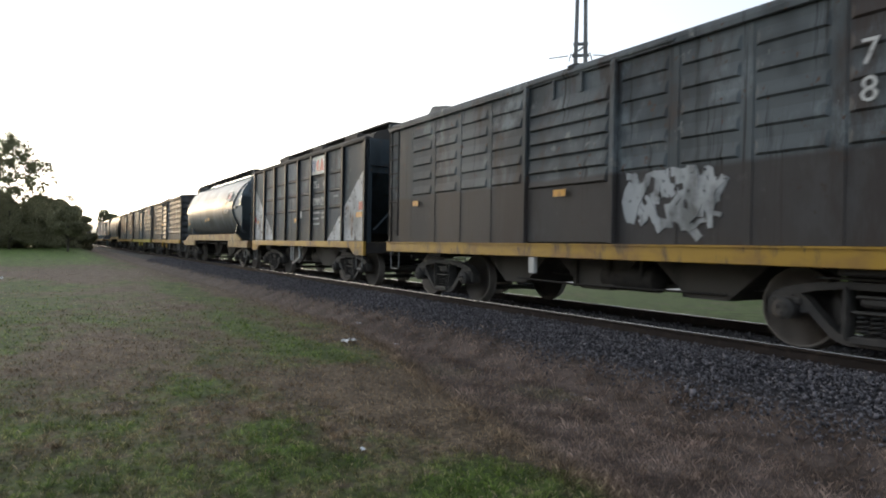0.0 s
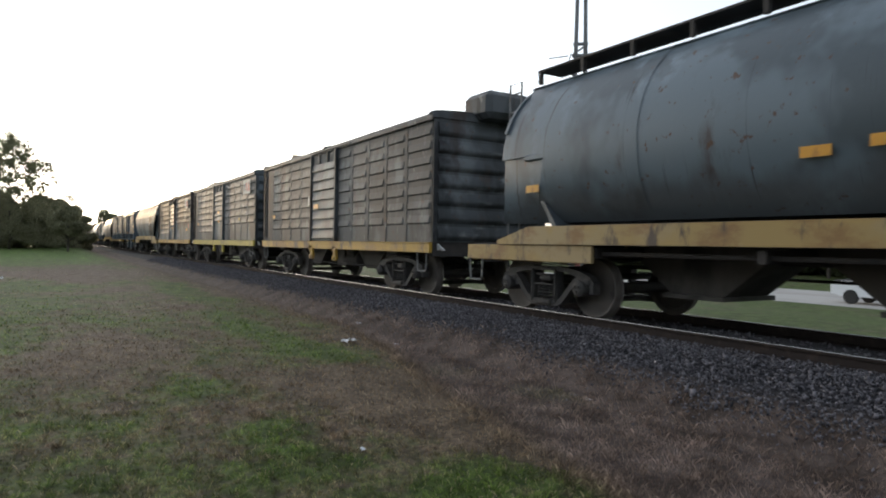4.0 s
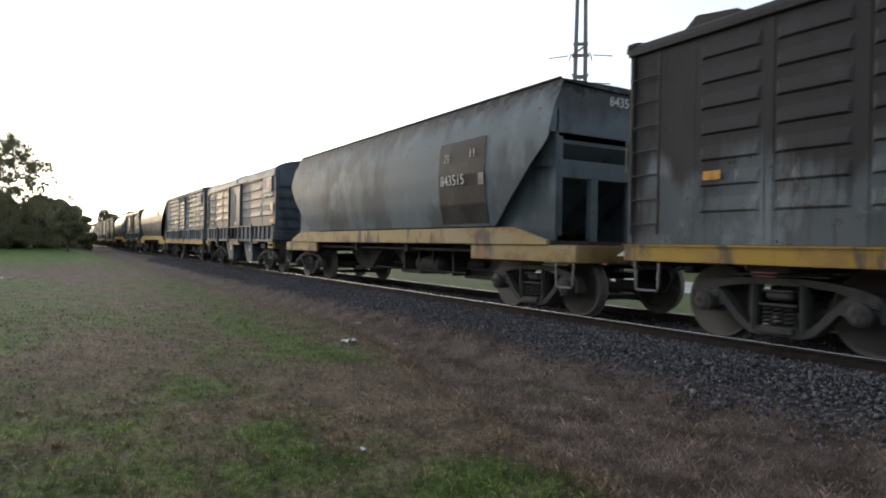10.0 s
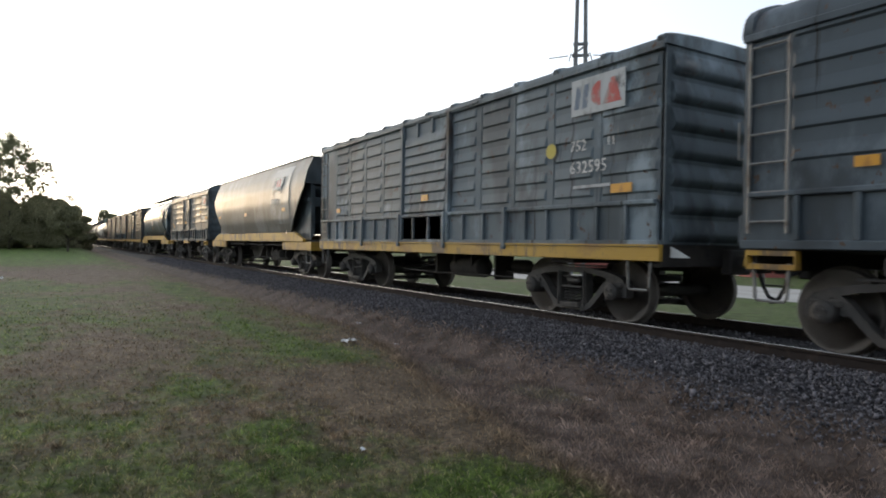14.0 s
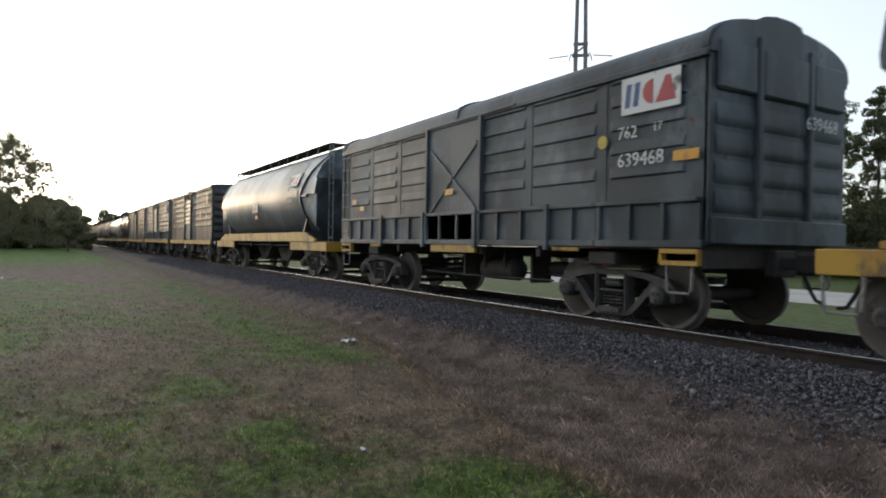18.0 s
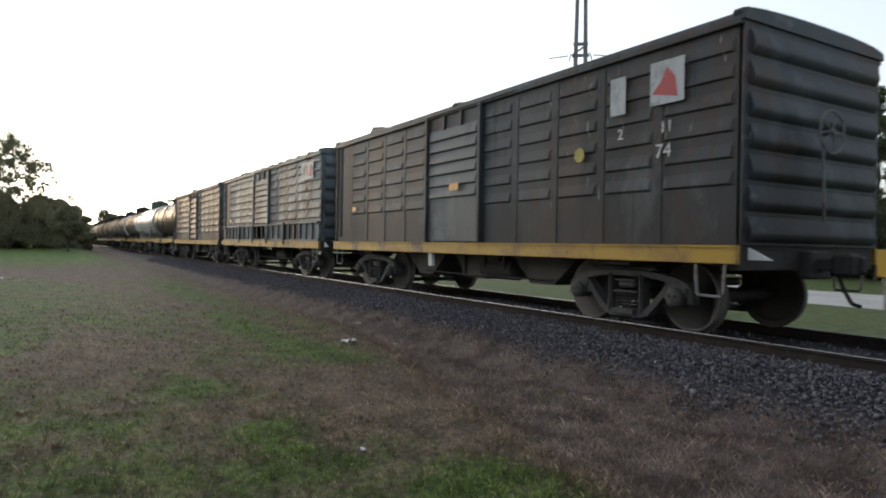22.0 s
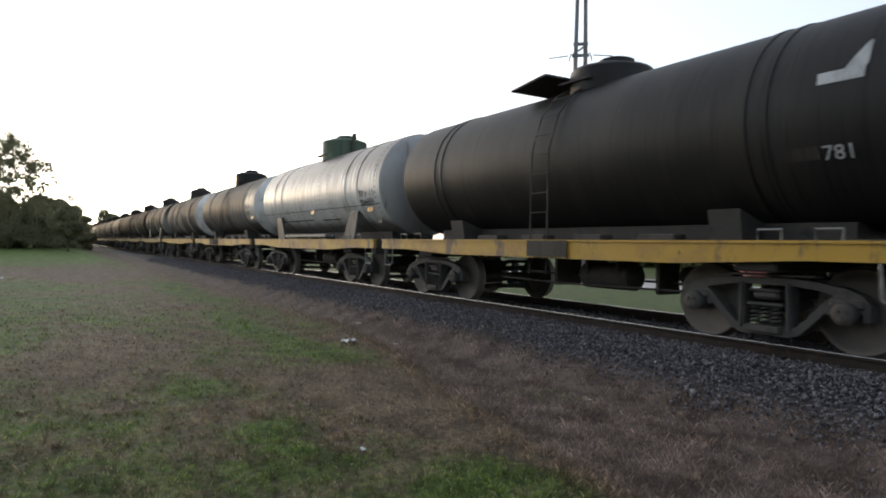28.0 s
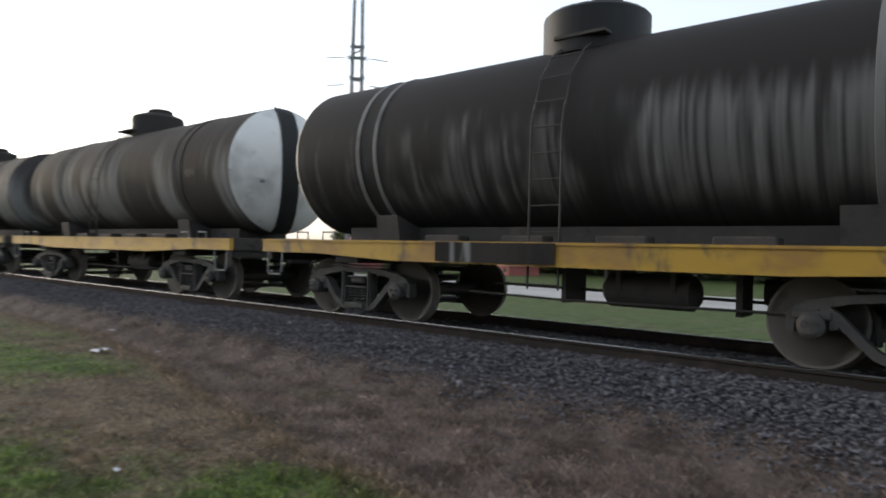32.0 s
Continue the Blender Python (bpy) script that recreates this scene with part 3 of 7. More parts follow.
# ------------------------------------------------------------------ track
track = tagged(new("railway_track"), "broad gauge railway track on timber sleepers and stone ballast", "railway", kind="structure")


def rail_geo():
    g = Geo()
    prof = [(-0.065, -0.155), (0.065, -0.155), (0.065, -0.143), (0.009, -0.125), (0.009, -0.045), (0.035, -0.035), (0.035, -0.008),
            (-0.035, -0.008), (-0.035, -0.035), (-0.009, -0.045), (-0.009, -0.125), (-0.065, -0.143)]
    return g.prism(prof, "x", -400, 60)


def head_geo():
    return Geo().prism([(-0.012, -0.0078), (0.012, -0.0078), (0.011, -0.001), (0.009, 0.0), (-0.009, 0.0), (-0.011, -0.001)], "x", -400, 60)


for s in (-1, 1):
    r = part("rail", ("rail", rail_geo), "rail", track, at=pose(0, s * 0.873, 0, 2.86 * s))
    part("rail_head", ("rail_head", head_geo), "railtop", r, "bright worn running surface")


def sleeper_geo():
    return Geo().box(-0.12, 0.12, -1.37, 1.37, -0.31, -0.165, 0.012)


for i in range(260):
    part("sleeper", ("sleeper", sleeper_geo), "sleeper", track, at=pose(8 - i * 0.61, random.uniform(-0.03, 0.03), random.uniform(-0.012, 0.0), 0, 0, random.uniform(-0.8, 0.8)))


def scatter_stones(n, x0, x1, y0, y1, rng, small, large, lift, fade=0.0):
    base = np.array([(1, 0, 0), (-1, 0, 0), (0, 1, 0), (0, -1, 0), (0, 0, 1), (0, 0, -1)], float)
    tri = np.array([(0, 2, 4), (2, 1, 4), (1, 3, 4), (3, 0, 4), (2, 0, 5), (1, 2, 5), (3, 1, 5), (0, 3, 5)])
    px = x1 - (x1 - x0) * rng.random(n) ** 1.6
    py = rng.uniform(y0, y1, n)
    if fade:
        ok = py > foot(px) + fade * rng.normal(0, 1, n)
        px, py = px[ok], py[ok]
        n = len(px)
    size = rng.uniform(small, large, n) * np.where(rng.random(n) < 0.05, 1.5, 1)
    v = base[None] * rng.uniform(0.55, 1.15, (n, 6, 1)) + rng.normal(0, 0.22, (n, 6, 3))
    v = v * size[:, None, None] * rng.uniform(0.65, 1.25, (n, 1, 3))
    a, b = rng.uniform(0, 6.3, n), rng.uniform(0, 6.3, n)
    ca, sa, cb, sb = np.cos(a), np.sin(a), np.cos(b), np.sin(b)
    x = v[..., 0] * ca[:, None] - v[..., 1] * sa[:, None]
    y = v[..., 0] * sa[:, None] + v[..., 1] * ca[:, None]
    z = y * sb[:, None] + v[..., 2] * cb[:, None]
    y = y * cb[:, None] - v[..., 2] * sb[:, None]
    v = np.stack([x + px[:, None], y + py[:, None], z + (ground_z(px, py) + rng.uniform(-0.008, lift, n))[:, None]], -1)
    f = (tri[None] + 6 * np.arange(n)[:, None, None]).reshape(-1, 3)
    return v.reshape(-1, 3), f


def big_mesh(name, v, f, mat, smooth=False):
    me = bpy.data.meshes.new(name)
    k = f.shape[1]
    me.vertices.add(len(v)), me.loops.add(f.size), me.polygons.add(len(f))
    me.vertices.foreach_set("co", v.astype(np.float32).ravel())
    me.loops.foreach_set("vertex_index", f.astype(np.int32).ravel())
    me.polygons.foreach_set("loop_start", np.arange(0, f.size, k, dtype=np.int32))
    me.update(calc_edges=True)
    me.validate()
    if smooth:
        me.shade_smooth()
    me.materials.append(M[mat])
    return new(name, me)


rng = np.random.default_rng(5)
chunks = [scatter_stones(125000, -48, 3, -3.3, -0.95, rng, 0.010, 0.024, 0.045, 0.16), scatter_stones(6000, -60, 4, -0.78, 0.78, rng, 0.018, 0.034, 0.02),
          scatter_stones(6000, -50, 6, 0.97, 2.5, rng, 0.018, 0.036, 0.03), scatter_stones(900, -30, 2, -3.2, -2.25, rng, 0.010, 0.022, 0.006)]
off, vs, fs = 0, [], []
for v, f in chunks:
    vs.append(v), fs.append(f + off)
    off += len(v)
tagged(big_mesh("ballast", np.concatenate(vs), np.concatenate(fs), "stone"), "loose grey crushed stone ballast along the rails", "ballast", kind="stuff")


# ------------------------------------------------------------------ bogies
WR = 0.43
AXLE = 0.85


def wheel_geo():
    prof = [(0.075, 0.0), (0.075, 0.10), (0.05, 0.13), (0.01, 0.16), (-0.015, 0.26), (0.0, 0.345), (0.045, 0.37), (0.05, 0.375), (0.05, WR - 0.006),
            (0.035, WR), (-0.06, WR + 0.004), (-0.068, WR + 0.028), (-0.082, WR + 0.028), (-0.088, WR), (-0.088, 0.37), (-0.05, 0.345), (-0.06, 0.16), (-0.09, 0.12), (-0.09, 0.0)]
    return Geo().lathe(prof, (0, 0, 0), "y", 36)


def tread_geo():
    return Geo().lathe([(0.0505, 0.395), (0.0525, 0.40), (0.0525, WR - 0.008), (0.0505, WR - 0.005)], (0, 0, 0), "y", 36)


def axle_geo():
    return Geo().lathe([(-1.15, 0.07), (-0.75, 0.08), (0.75, 0.08), (1.15, 0.07)], (0, 0, 0), "y", 12)


def side_frame_geo():
    """Cast truss frame: an arched top chord, a bottom chord that dips below the springs, and two triangular windows."""
    g = Geo()
    y0, y1 = -0.07, 0.07
    g.bar([(-1.02, 0.47), (-0.95, 0.56), (-0.80, 0.625), (-0.55, 0.675), (-0.3, 0.70), (0.3, 0.70), (0.55, 0.675), (0.80, 0.625), (0.95, 0.56), (1.02, 0.47)],
          [0.12, 0.12, 0.095, 0.075, 0.075, 0.075, 0.075, 0.095, 0.12, 0.12], y0, y1)
    g.bar([(-0.78, 0.58), (-0.66, 0.50), (-0.47, 0.30), (-0.36, 0.20), (-0.27, 0.165), (0.27, 0.165), (0.36, 0.20), (0.47, 0.30), (0.66, 0.50), (0.78, 0.58)],
          [0.10, 0.085, 0.08, 0.085, 0.085, 0.085, 0.085, 0.08, 0.085, 0.10], y0, y1)
    g.bar([(-1.0, 0.735), (-0.55, 0.765), (0.55, 0.765), (1.0, 0.735)][1:3], 0.02, -0.10, 0.10)
    for s in (-1, 1):
        g.bar([(s * 0.275, 0.18), (s * 0.265, 0.69)], 0.065, y0, y1)
        g.bar([(s * 0.275, 0.18), (s * 0.265, 0.69)], 0.025, y0 - 0.025, y0)
        g.box(s * AXLE - 0.16, s * AXLE + 0.16, -0.10, 0.09, 0.475, 0.56, 0.02)
        g.bar([(s * (AXLE + 0.17), 0.54), (s * (AXLE + 0.18), 0.36)], 0.07, y0, y1)
        g.bar([(s * (AXLE - 0.16), 0.54), (s * (AXLE - 0.17), 0.40)], 0.07, y0, y1)
    return g


def bearing_geo():
    g = Geo().lathe([(-0.16, 0.0), (-0.16, 0.075), (-0.13, 0.115), (0.1, 0.115)], (0, 0, 0), "y", 16)
    for k in range(3):
        a = k * 2.094 + 0.5
        g.lathe([(-0.185, 0.02), (-0.15, 0.02)], (0.045 * math.cos(a), 0, 0.045 * math.sin(a)), "y", 6)
    return g


def spring_geo():
    pts = []
    for k in range(41):
        t = k / 40 * 2 * math.pi * 5
        pts.append((0.052 * math.cos(t), 0.052 * math.sin(t), 0.235 + 0.225 * k / 40))
    return Geo().tube(pts, 0.013, 4)


def bolster_geo():
    g = Geo()
    g.box(-0.15, 0.15, -1.14, 1.14, 0.50, 0.60, 0.03)
    g.box(-0.16, 0.16, -0.55, 0.55, 0.60, 0.72, 0.02)
    g.box(-0.19, 0.19, -1.2, 1.2, 0.15, 0.225, 0.01)
    for s in (-1, 1):
        g.box(s * 0.34 - 0.04, s * 0.34 + 0.04, -0.85, 0.85, 0.30, 0.42, 0.01)
        g.box(-0.17, 0.17, s * 1.13 - 0.03, s * 1.13 + 0.03, 0.585, 0.615, 0.008)
        g.box(-0.21, 0.21, s * 1.12 - 0.04, s * 1.12 + 0.05, 0.435, 0.465, 0.008)
        for q in (-1, 1):
            g.box(s * 0.38 - 0.025, s * 0.38 + 0.025, q * 0.80 - 0.05, q * 0.80 + 0.05, 0.25, 0.52, 0.01)
    return g


WHEELS = []


def bogie(wagon, x):
    b = part("bogie", ("bolster", bolster_geo), "cast", wagon, at=pose(x, 0, 0))
    for s in (-1, 1):
        part("side_frame", ("side_frame", side_frame_geo), "cast", b, at=pose(0, s * 1.08, 0, 0, 0, 0 if s < 0 else 180))
        for q in (-0.14, -0.015, 0.11):
            part("spring", ("spring", spring_geo), "cast", b, at=pose(q, s * 1.08, 0))
        for q in (-AXLE, AXLE):
            part("bearing_cap", ("bearing", bearing_geo), "cast", b, at=pose(q, s * 1.10, WR, 0, 0, 0 if s < 0 else 180))
            turn = 180 if s < 0 else 0
            w = part("wheel", ("wheel", lambda: wheel_geo().add(tread_geo().v, tread_geo().f)), "wheel", b, at=pose(q, s * 0.865, WR, 0, 0, turn))
            WHEELS.append((w, wagon, x, q, s))
    for q in (-AXLE, AXLE):
        part("axle", ("axle", axle_geo), "under", b, at=pose(q, 0, WR))
    return b


# ------------------------------------------------------------------ wagon parts
TRAIN = []


def wagon(name, u, label, category):
    w = tagged(new(name), label, category, group="goods wagons of the passing train")
    TRAIN.append((w, u))
    return w


def running_gear(w, spacing, half, y_sill=0.8, coup=0.45):
    bogie(w, spacing / 2), bogie(w, -spacing / 2)

    frame_sill = part("centre_sill", (("csill0", half), lambda: Geo().box(-half + 0.1, half - 0.1, -0.17, 0.17, 0.84, 1.0, 0.01)), "under", w)
    for s in (-1, 1):
        part("body_bolster", ("bbolster", lambda: Geo().box(-0.25, 0.25, -1.35, 1.35, 0.80, 0.98, 0.02)), "under", frame_sill, at=pose(s * spacing / 2, 0, 0))
        part("headstock", ("headstock", lambda: Geo().box(-0.06, 0.06, -1.38, 1.38, 0.80, 1.05, 0.01)), "under", frame_sill, at=pose(s * (half - 0.1), 0, 0))
    for x in np.linspace(-spacing / 2 + 1.3, spacing / 2 - 1.3, 4):
        part("cross_member", ("cmember", lambda: Geo().box(-0.05, 0.05, -1.37, 1.37, 0.88, 1.02)), "under", frame_sill, at=pose(x, 0, 0))

    def coupler():
        g = Geo()
        g.box(0, coup - 0.08, -0.07, 0.07, 0.80, 0.95, 0.02)
        g.box(coup - 0.16, coup + 0.06, -0.16, 0.10, 0.74, 1.01, 0.04)
        g.box(coup - 0.02, coup + 0.09, 0.02, 0.16, 0.77, 0.98, 0.03)
        g.box(-0.05, 0.10, -0.22, 0.22, 0.70, 1.03, 0.02)
        return g

    def hose():
        return Geo().tube([(0.0, 0.35, 0.78), (0.12, 0.35, 0.74), (0.20, 0.33, 0.56), (0.30, 0.30, 0.42), (0.42, 0.24, 0.40)], 0.024, 6)

    for s in (1, -1):
        part("coupler", (("coupler", coup), coupler), "under", w, at=pose(s * (half - 0.02), 0, 0, 0, 0, 0 if s > 0 else 180))
        part("air_hose", ("hose", hose), "rubber", w, at=pose(s * (half - 0.02), 0, 0, 0, 0, 0 if s > 0 else 180))


def brake_gear(w, x, kind=0):
    def tank():
        g = Geo().lathe([(-0.55, 0.0), (-0.52, 0.12), (-0.46, 0.19), (0.46, 0.19), (0.52, 0.12), (0.55, 0.0)], (x, -0.75, 0.62), "x", 16)
        for q in (-0.3, 0.3):
            g.box(x + q - 0.03, x + q + 0.03, -0.95, -0.55, 0.62, 0.95)
        return g

    def rods():
        g = Geo()
        g.tube([(x - 2.2, -0.55, 0.60), (x + 2.4, -0.62, 0.55)], 0.02)
        g.tube([(x - 2.3, -1.0, 0.50), (x - 0.9, -0.95, 0.47), (x + 1.6, -0.95, 0.50)], 0.016)
        g.box(x + 0.9, x + 0.96, -0.85, -0.45, 0.42, 0.92)
        g.box(x - 1.0, x - 0.94, -0.95, -0.45, 0.44, 0.92)
        g.lathe([(-0.25, 0.0), (-0.25, 0.13), (0.1, 0.13), (0.25, 0.05)], (x + 1.35, -0.5, 0.66), "x", 12)
        return g

    part("air_reservoir", (("tank", x), tank), "under", w)
    part("brake_rigging", (("rods", x), rods), "under", w)


def stirrup(w, x, y=-1.43, z=0.88, mat="steel"):
    def make():
        return Geo().tube([(-0.19, 0, 0.02), (-0.17, 0, -0.34), (-0.15, 0, -0.37), (0.15, 0, -0.37), (0.17, 0, -0.34), (0.19, 0, 0.02)], 0.017, 6)
    part("step_iron", ("stirrup", make), mat, w, at=pose(x, y, z))


def ladder(w, x, z0, z1, width=0.38, y=-1.49, mat="steel", step=0.3):
    q = width / 2
    lad = part("ladder", (("ladder", z0, z1, width), lambda: Geo().tube([(-q, 0, z0), (-q, 0, z1), (q, 0, z1), (q, 0, z0)], 0.018, 6)), mat, w, at=pose(x, y, 0))
    z = z0 + 0.12
    while z < z1 - 0.05:
        part("rung", (("rung", width), lambda: Geo().tube([(-q, 0, 0), (q, 0, 0)], 0.014, 6)), mat, lad, at=pose(0, 0, z))
        z += step


def plate(w, name, x, z, wd, ht, y, mat, label="", lean=0.0):
    def make():
        return Geo().prism([(-wd / 2, -ht / 2), (wd / 2, -ht / 2), (wd / 2 + lean, ht / 2), (-wd / 2 + lean, ht / 2)], "y", -0.004, 0.0)
    return part(name, (("plate", wd, ht, lean), make), mat, w, label, at=pose(x, y, z))


def spot(w, x, z, r, y):
    part("yellow_spot", (("spot", r), lambda: Geo().lathe([(-0.004, 0.0), (-0.004, r), (0.0, r)], (0, 0, 0), "y", 18)), "lemon", w, "round yellow paint spot", at=pose(x, y, z))


def emblem(w, x, z, wd, ht, y, tilt=0.0, lean=0.0, dark=False, worn=False):
    """A white plate with two blue bars, a red half-disc and a red wedge."""
    def back():
        return Geo().prism([(-wd / 2, -ht / 2), (wd / 2, -ht / 2), (wd / 2 + lean, ht / 2), (-wd / 2 + lean, ht / 2)], "y", -0.004, 0.0)

    def blue():
        h = ht * 0.32
        g = Geo().prism([(-wd * 0.44, -h), (-wd * 0.35, -h), (-wd * 0.31, h), (-wd * 0.40, h)], "y", -0.007, -0.004)
        return g.prism([(-wd * 0.29, -h), (-wd * 0.20, -h), (-wd * 0.16, h), (-wd * 0.25, h)], "y", -0.007, -0.004)

    def red():
        h = ht * 0.33
        moon = [(wd * 0.06 + wd * 0.18 * math.cos(radians(a)), h * math.sin(radians(a))) for a in range(90, 271, 18)]
        return Geo().prism(moon, "y", -0.007, -0.004).prism([(wd * 0.10, -h), (wd * 0.43, -h), (wd * 0.34, h), (wd * 0.26, h)], "y", -0.0075, -0.004)

    p = part("emblem", (("emblem", wd, ht, lean), back), "smear" if worn else "white", w, "white plate with blue and red shapes", at=pose(x, y, z, tilt))
    part("blue_mark", (("emb_b", wd, ht), blue), "dletter" if dark else "wear_blue" if worn else "blue", p)
    part("red_mark", (("emb_r", wd, ht), red), "wear_red" if worn else "red", p)


def put_text(w, text, x, z, size, y, mat="wblock", tilt=0.0, name="running_number"):
    lettering(name, text, size, mat, w, pose(x, y, z, 90 + tilt, 0, 0))


# ------------------------------------------------------------------ covered wagons
def rib(g, x0, x1, z, y, out=0.028, h=0.15):
    """A pressed rib: slopes out downwards to a lip with a sharp undercut, with short tapered ends."""
    e = 0.035
    vs = [(x0, y, z + h), (x1, y, z + h), (x1, y, z - 0.022), (x0, y, z - 0.022), (x0 + e, y - out * 0.35, z + h * 0.55), (x1 - e, y - out * 0.35, z + h * 0.55),
          (x0 + e, y - out, z + 0.022), (x1 - e, y - out, z + 0.022), (x1 - e, y - out, z), (x0 + e, y - out, z)]
    g.add(vs, [(0, 1, 5, 4), (4, 5, 7, 6), (6, 7, 8, 9), (9, 8, 2, 3), (0, 4, 6, 9, 3), (1, 2, 8, 7, 5), (0, 3, 2, 1)])
    return g


def press(panel, x0, x1, z, y, out=0.028, h=0.15, wide=0.04, mat=None):
    """One rib as a piece of its panel."""
    ln = round(x1 - x0 + 2 * wide, 2)
    part("rib", (("rib", ln, out, h), lambda: rib(Geo(), -ln / 2, ln / 2, 0, 0, out, h)), mat or panel.material_slots[0].material, panel, at=pose((x0 + x1) / 2, y, z), smooth=25)


def roof_ring(y, z, rise, over):
    n = 16
    return [(-y - over, z - 0.06)] + [(-(y + over) * math.cos(math.pi * i / n), z + rise * math.sin(math.pi * i / n) ** 0.8) for i in range(n + 1)] + [(y + over, z - 0.06)]


def roof_geo(half, y, z, rise, over=0.05):
    return Geo().prism(roof_ring(y, z, rise, over), "x", -half - 0.03, half + 0.03)


def roof_seam_geo(y, z, rise, over):
    ring = roof_ring(y, z, rise, over)[1:-1]
    return Geo().prism([(p[0] * 1.014, p[1] + 0.03) for p in ring] + [(p[0], p[1] - 0.02) for p in reversed(ring)], "x", -0.05, 0.05)


def end_geo(y, z0, z1, rise):
    n = 16
    prof = [(-y, z0), (y, z0)] + [(y * math.cos(math.pi * i / n), z1 + rise * math.sin(math.pi * i / n) ** 0.8) for i in range(n + 1)]
    return Geo().prism(prof, "x", -0.06, 0.0)


def end_rib_geo(y, h, k=1.0):
    return Geo().prism([(0, -h * 0.42), (0.02 * k, -h * 0.36), (0.06 * k, -h * 0.22), (0.06 * k, -h * 0.08), (0.03 * k, h * 0.22), (0, h * 0.42)], "y", -y + 0.10, y - 0.10)


def hand_wheel(w, x, y, z):
    def make():
        g = Geo()
        pts = [(0, 0.24 * math.cos(a), 0.24 * math.sin(a)) for a in np.linspace(0, 2 * math.pi, 17)]
        g.tube(pts, 0.014, 6)
        for k in range(5):
            a = k * 1.2566
            g.tube([(0, 0, 0), (0, 0.24 * math.cos(a), 0.24 * math.sin(a))], 0.011, 5)
        g.tube([(-0.14, 0, 0), (0.03, 0, 0)], 0.03, 8)
        g.tube([(-0.1, 0, 0), (-0.08, 0.02, -1.0)], 0.015, 5)
        return g
    part("brake_wheel", ("brake_wheel", make), "steel", w, "dark iron hand brake wheel", at=pose(x, y, z))


A_LEFT = [(-4.65, -4.00), (-3.76, -3.09), (-2.84, -2.12), (-1.90, -1.18)]
A_RIGHT = [(0.97, 1.64), (1.92, 2.60), (2.86, 3.54), (3.80, 4.50), (4.76, 5.62)]
C_LEFT = [(-4.72, -3.78), (-3.47, -2.42), (-2.08, -0.98)]
C_RIGHT = [(0.86, 1.98), (2.26, 3.52), (3.86, 4.98)]
A_ROWS = [1.46, 1.75, 2.04, 2.33, 2.62, 2.91, 3.19]
B_ROWS = [1.74, 2.00, 2.26, 2.52, 2.78, 3.04, 3.28]
C_ROWS = [1.94, 2.25, 2.56, 2.87, 3.17]


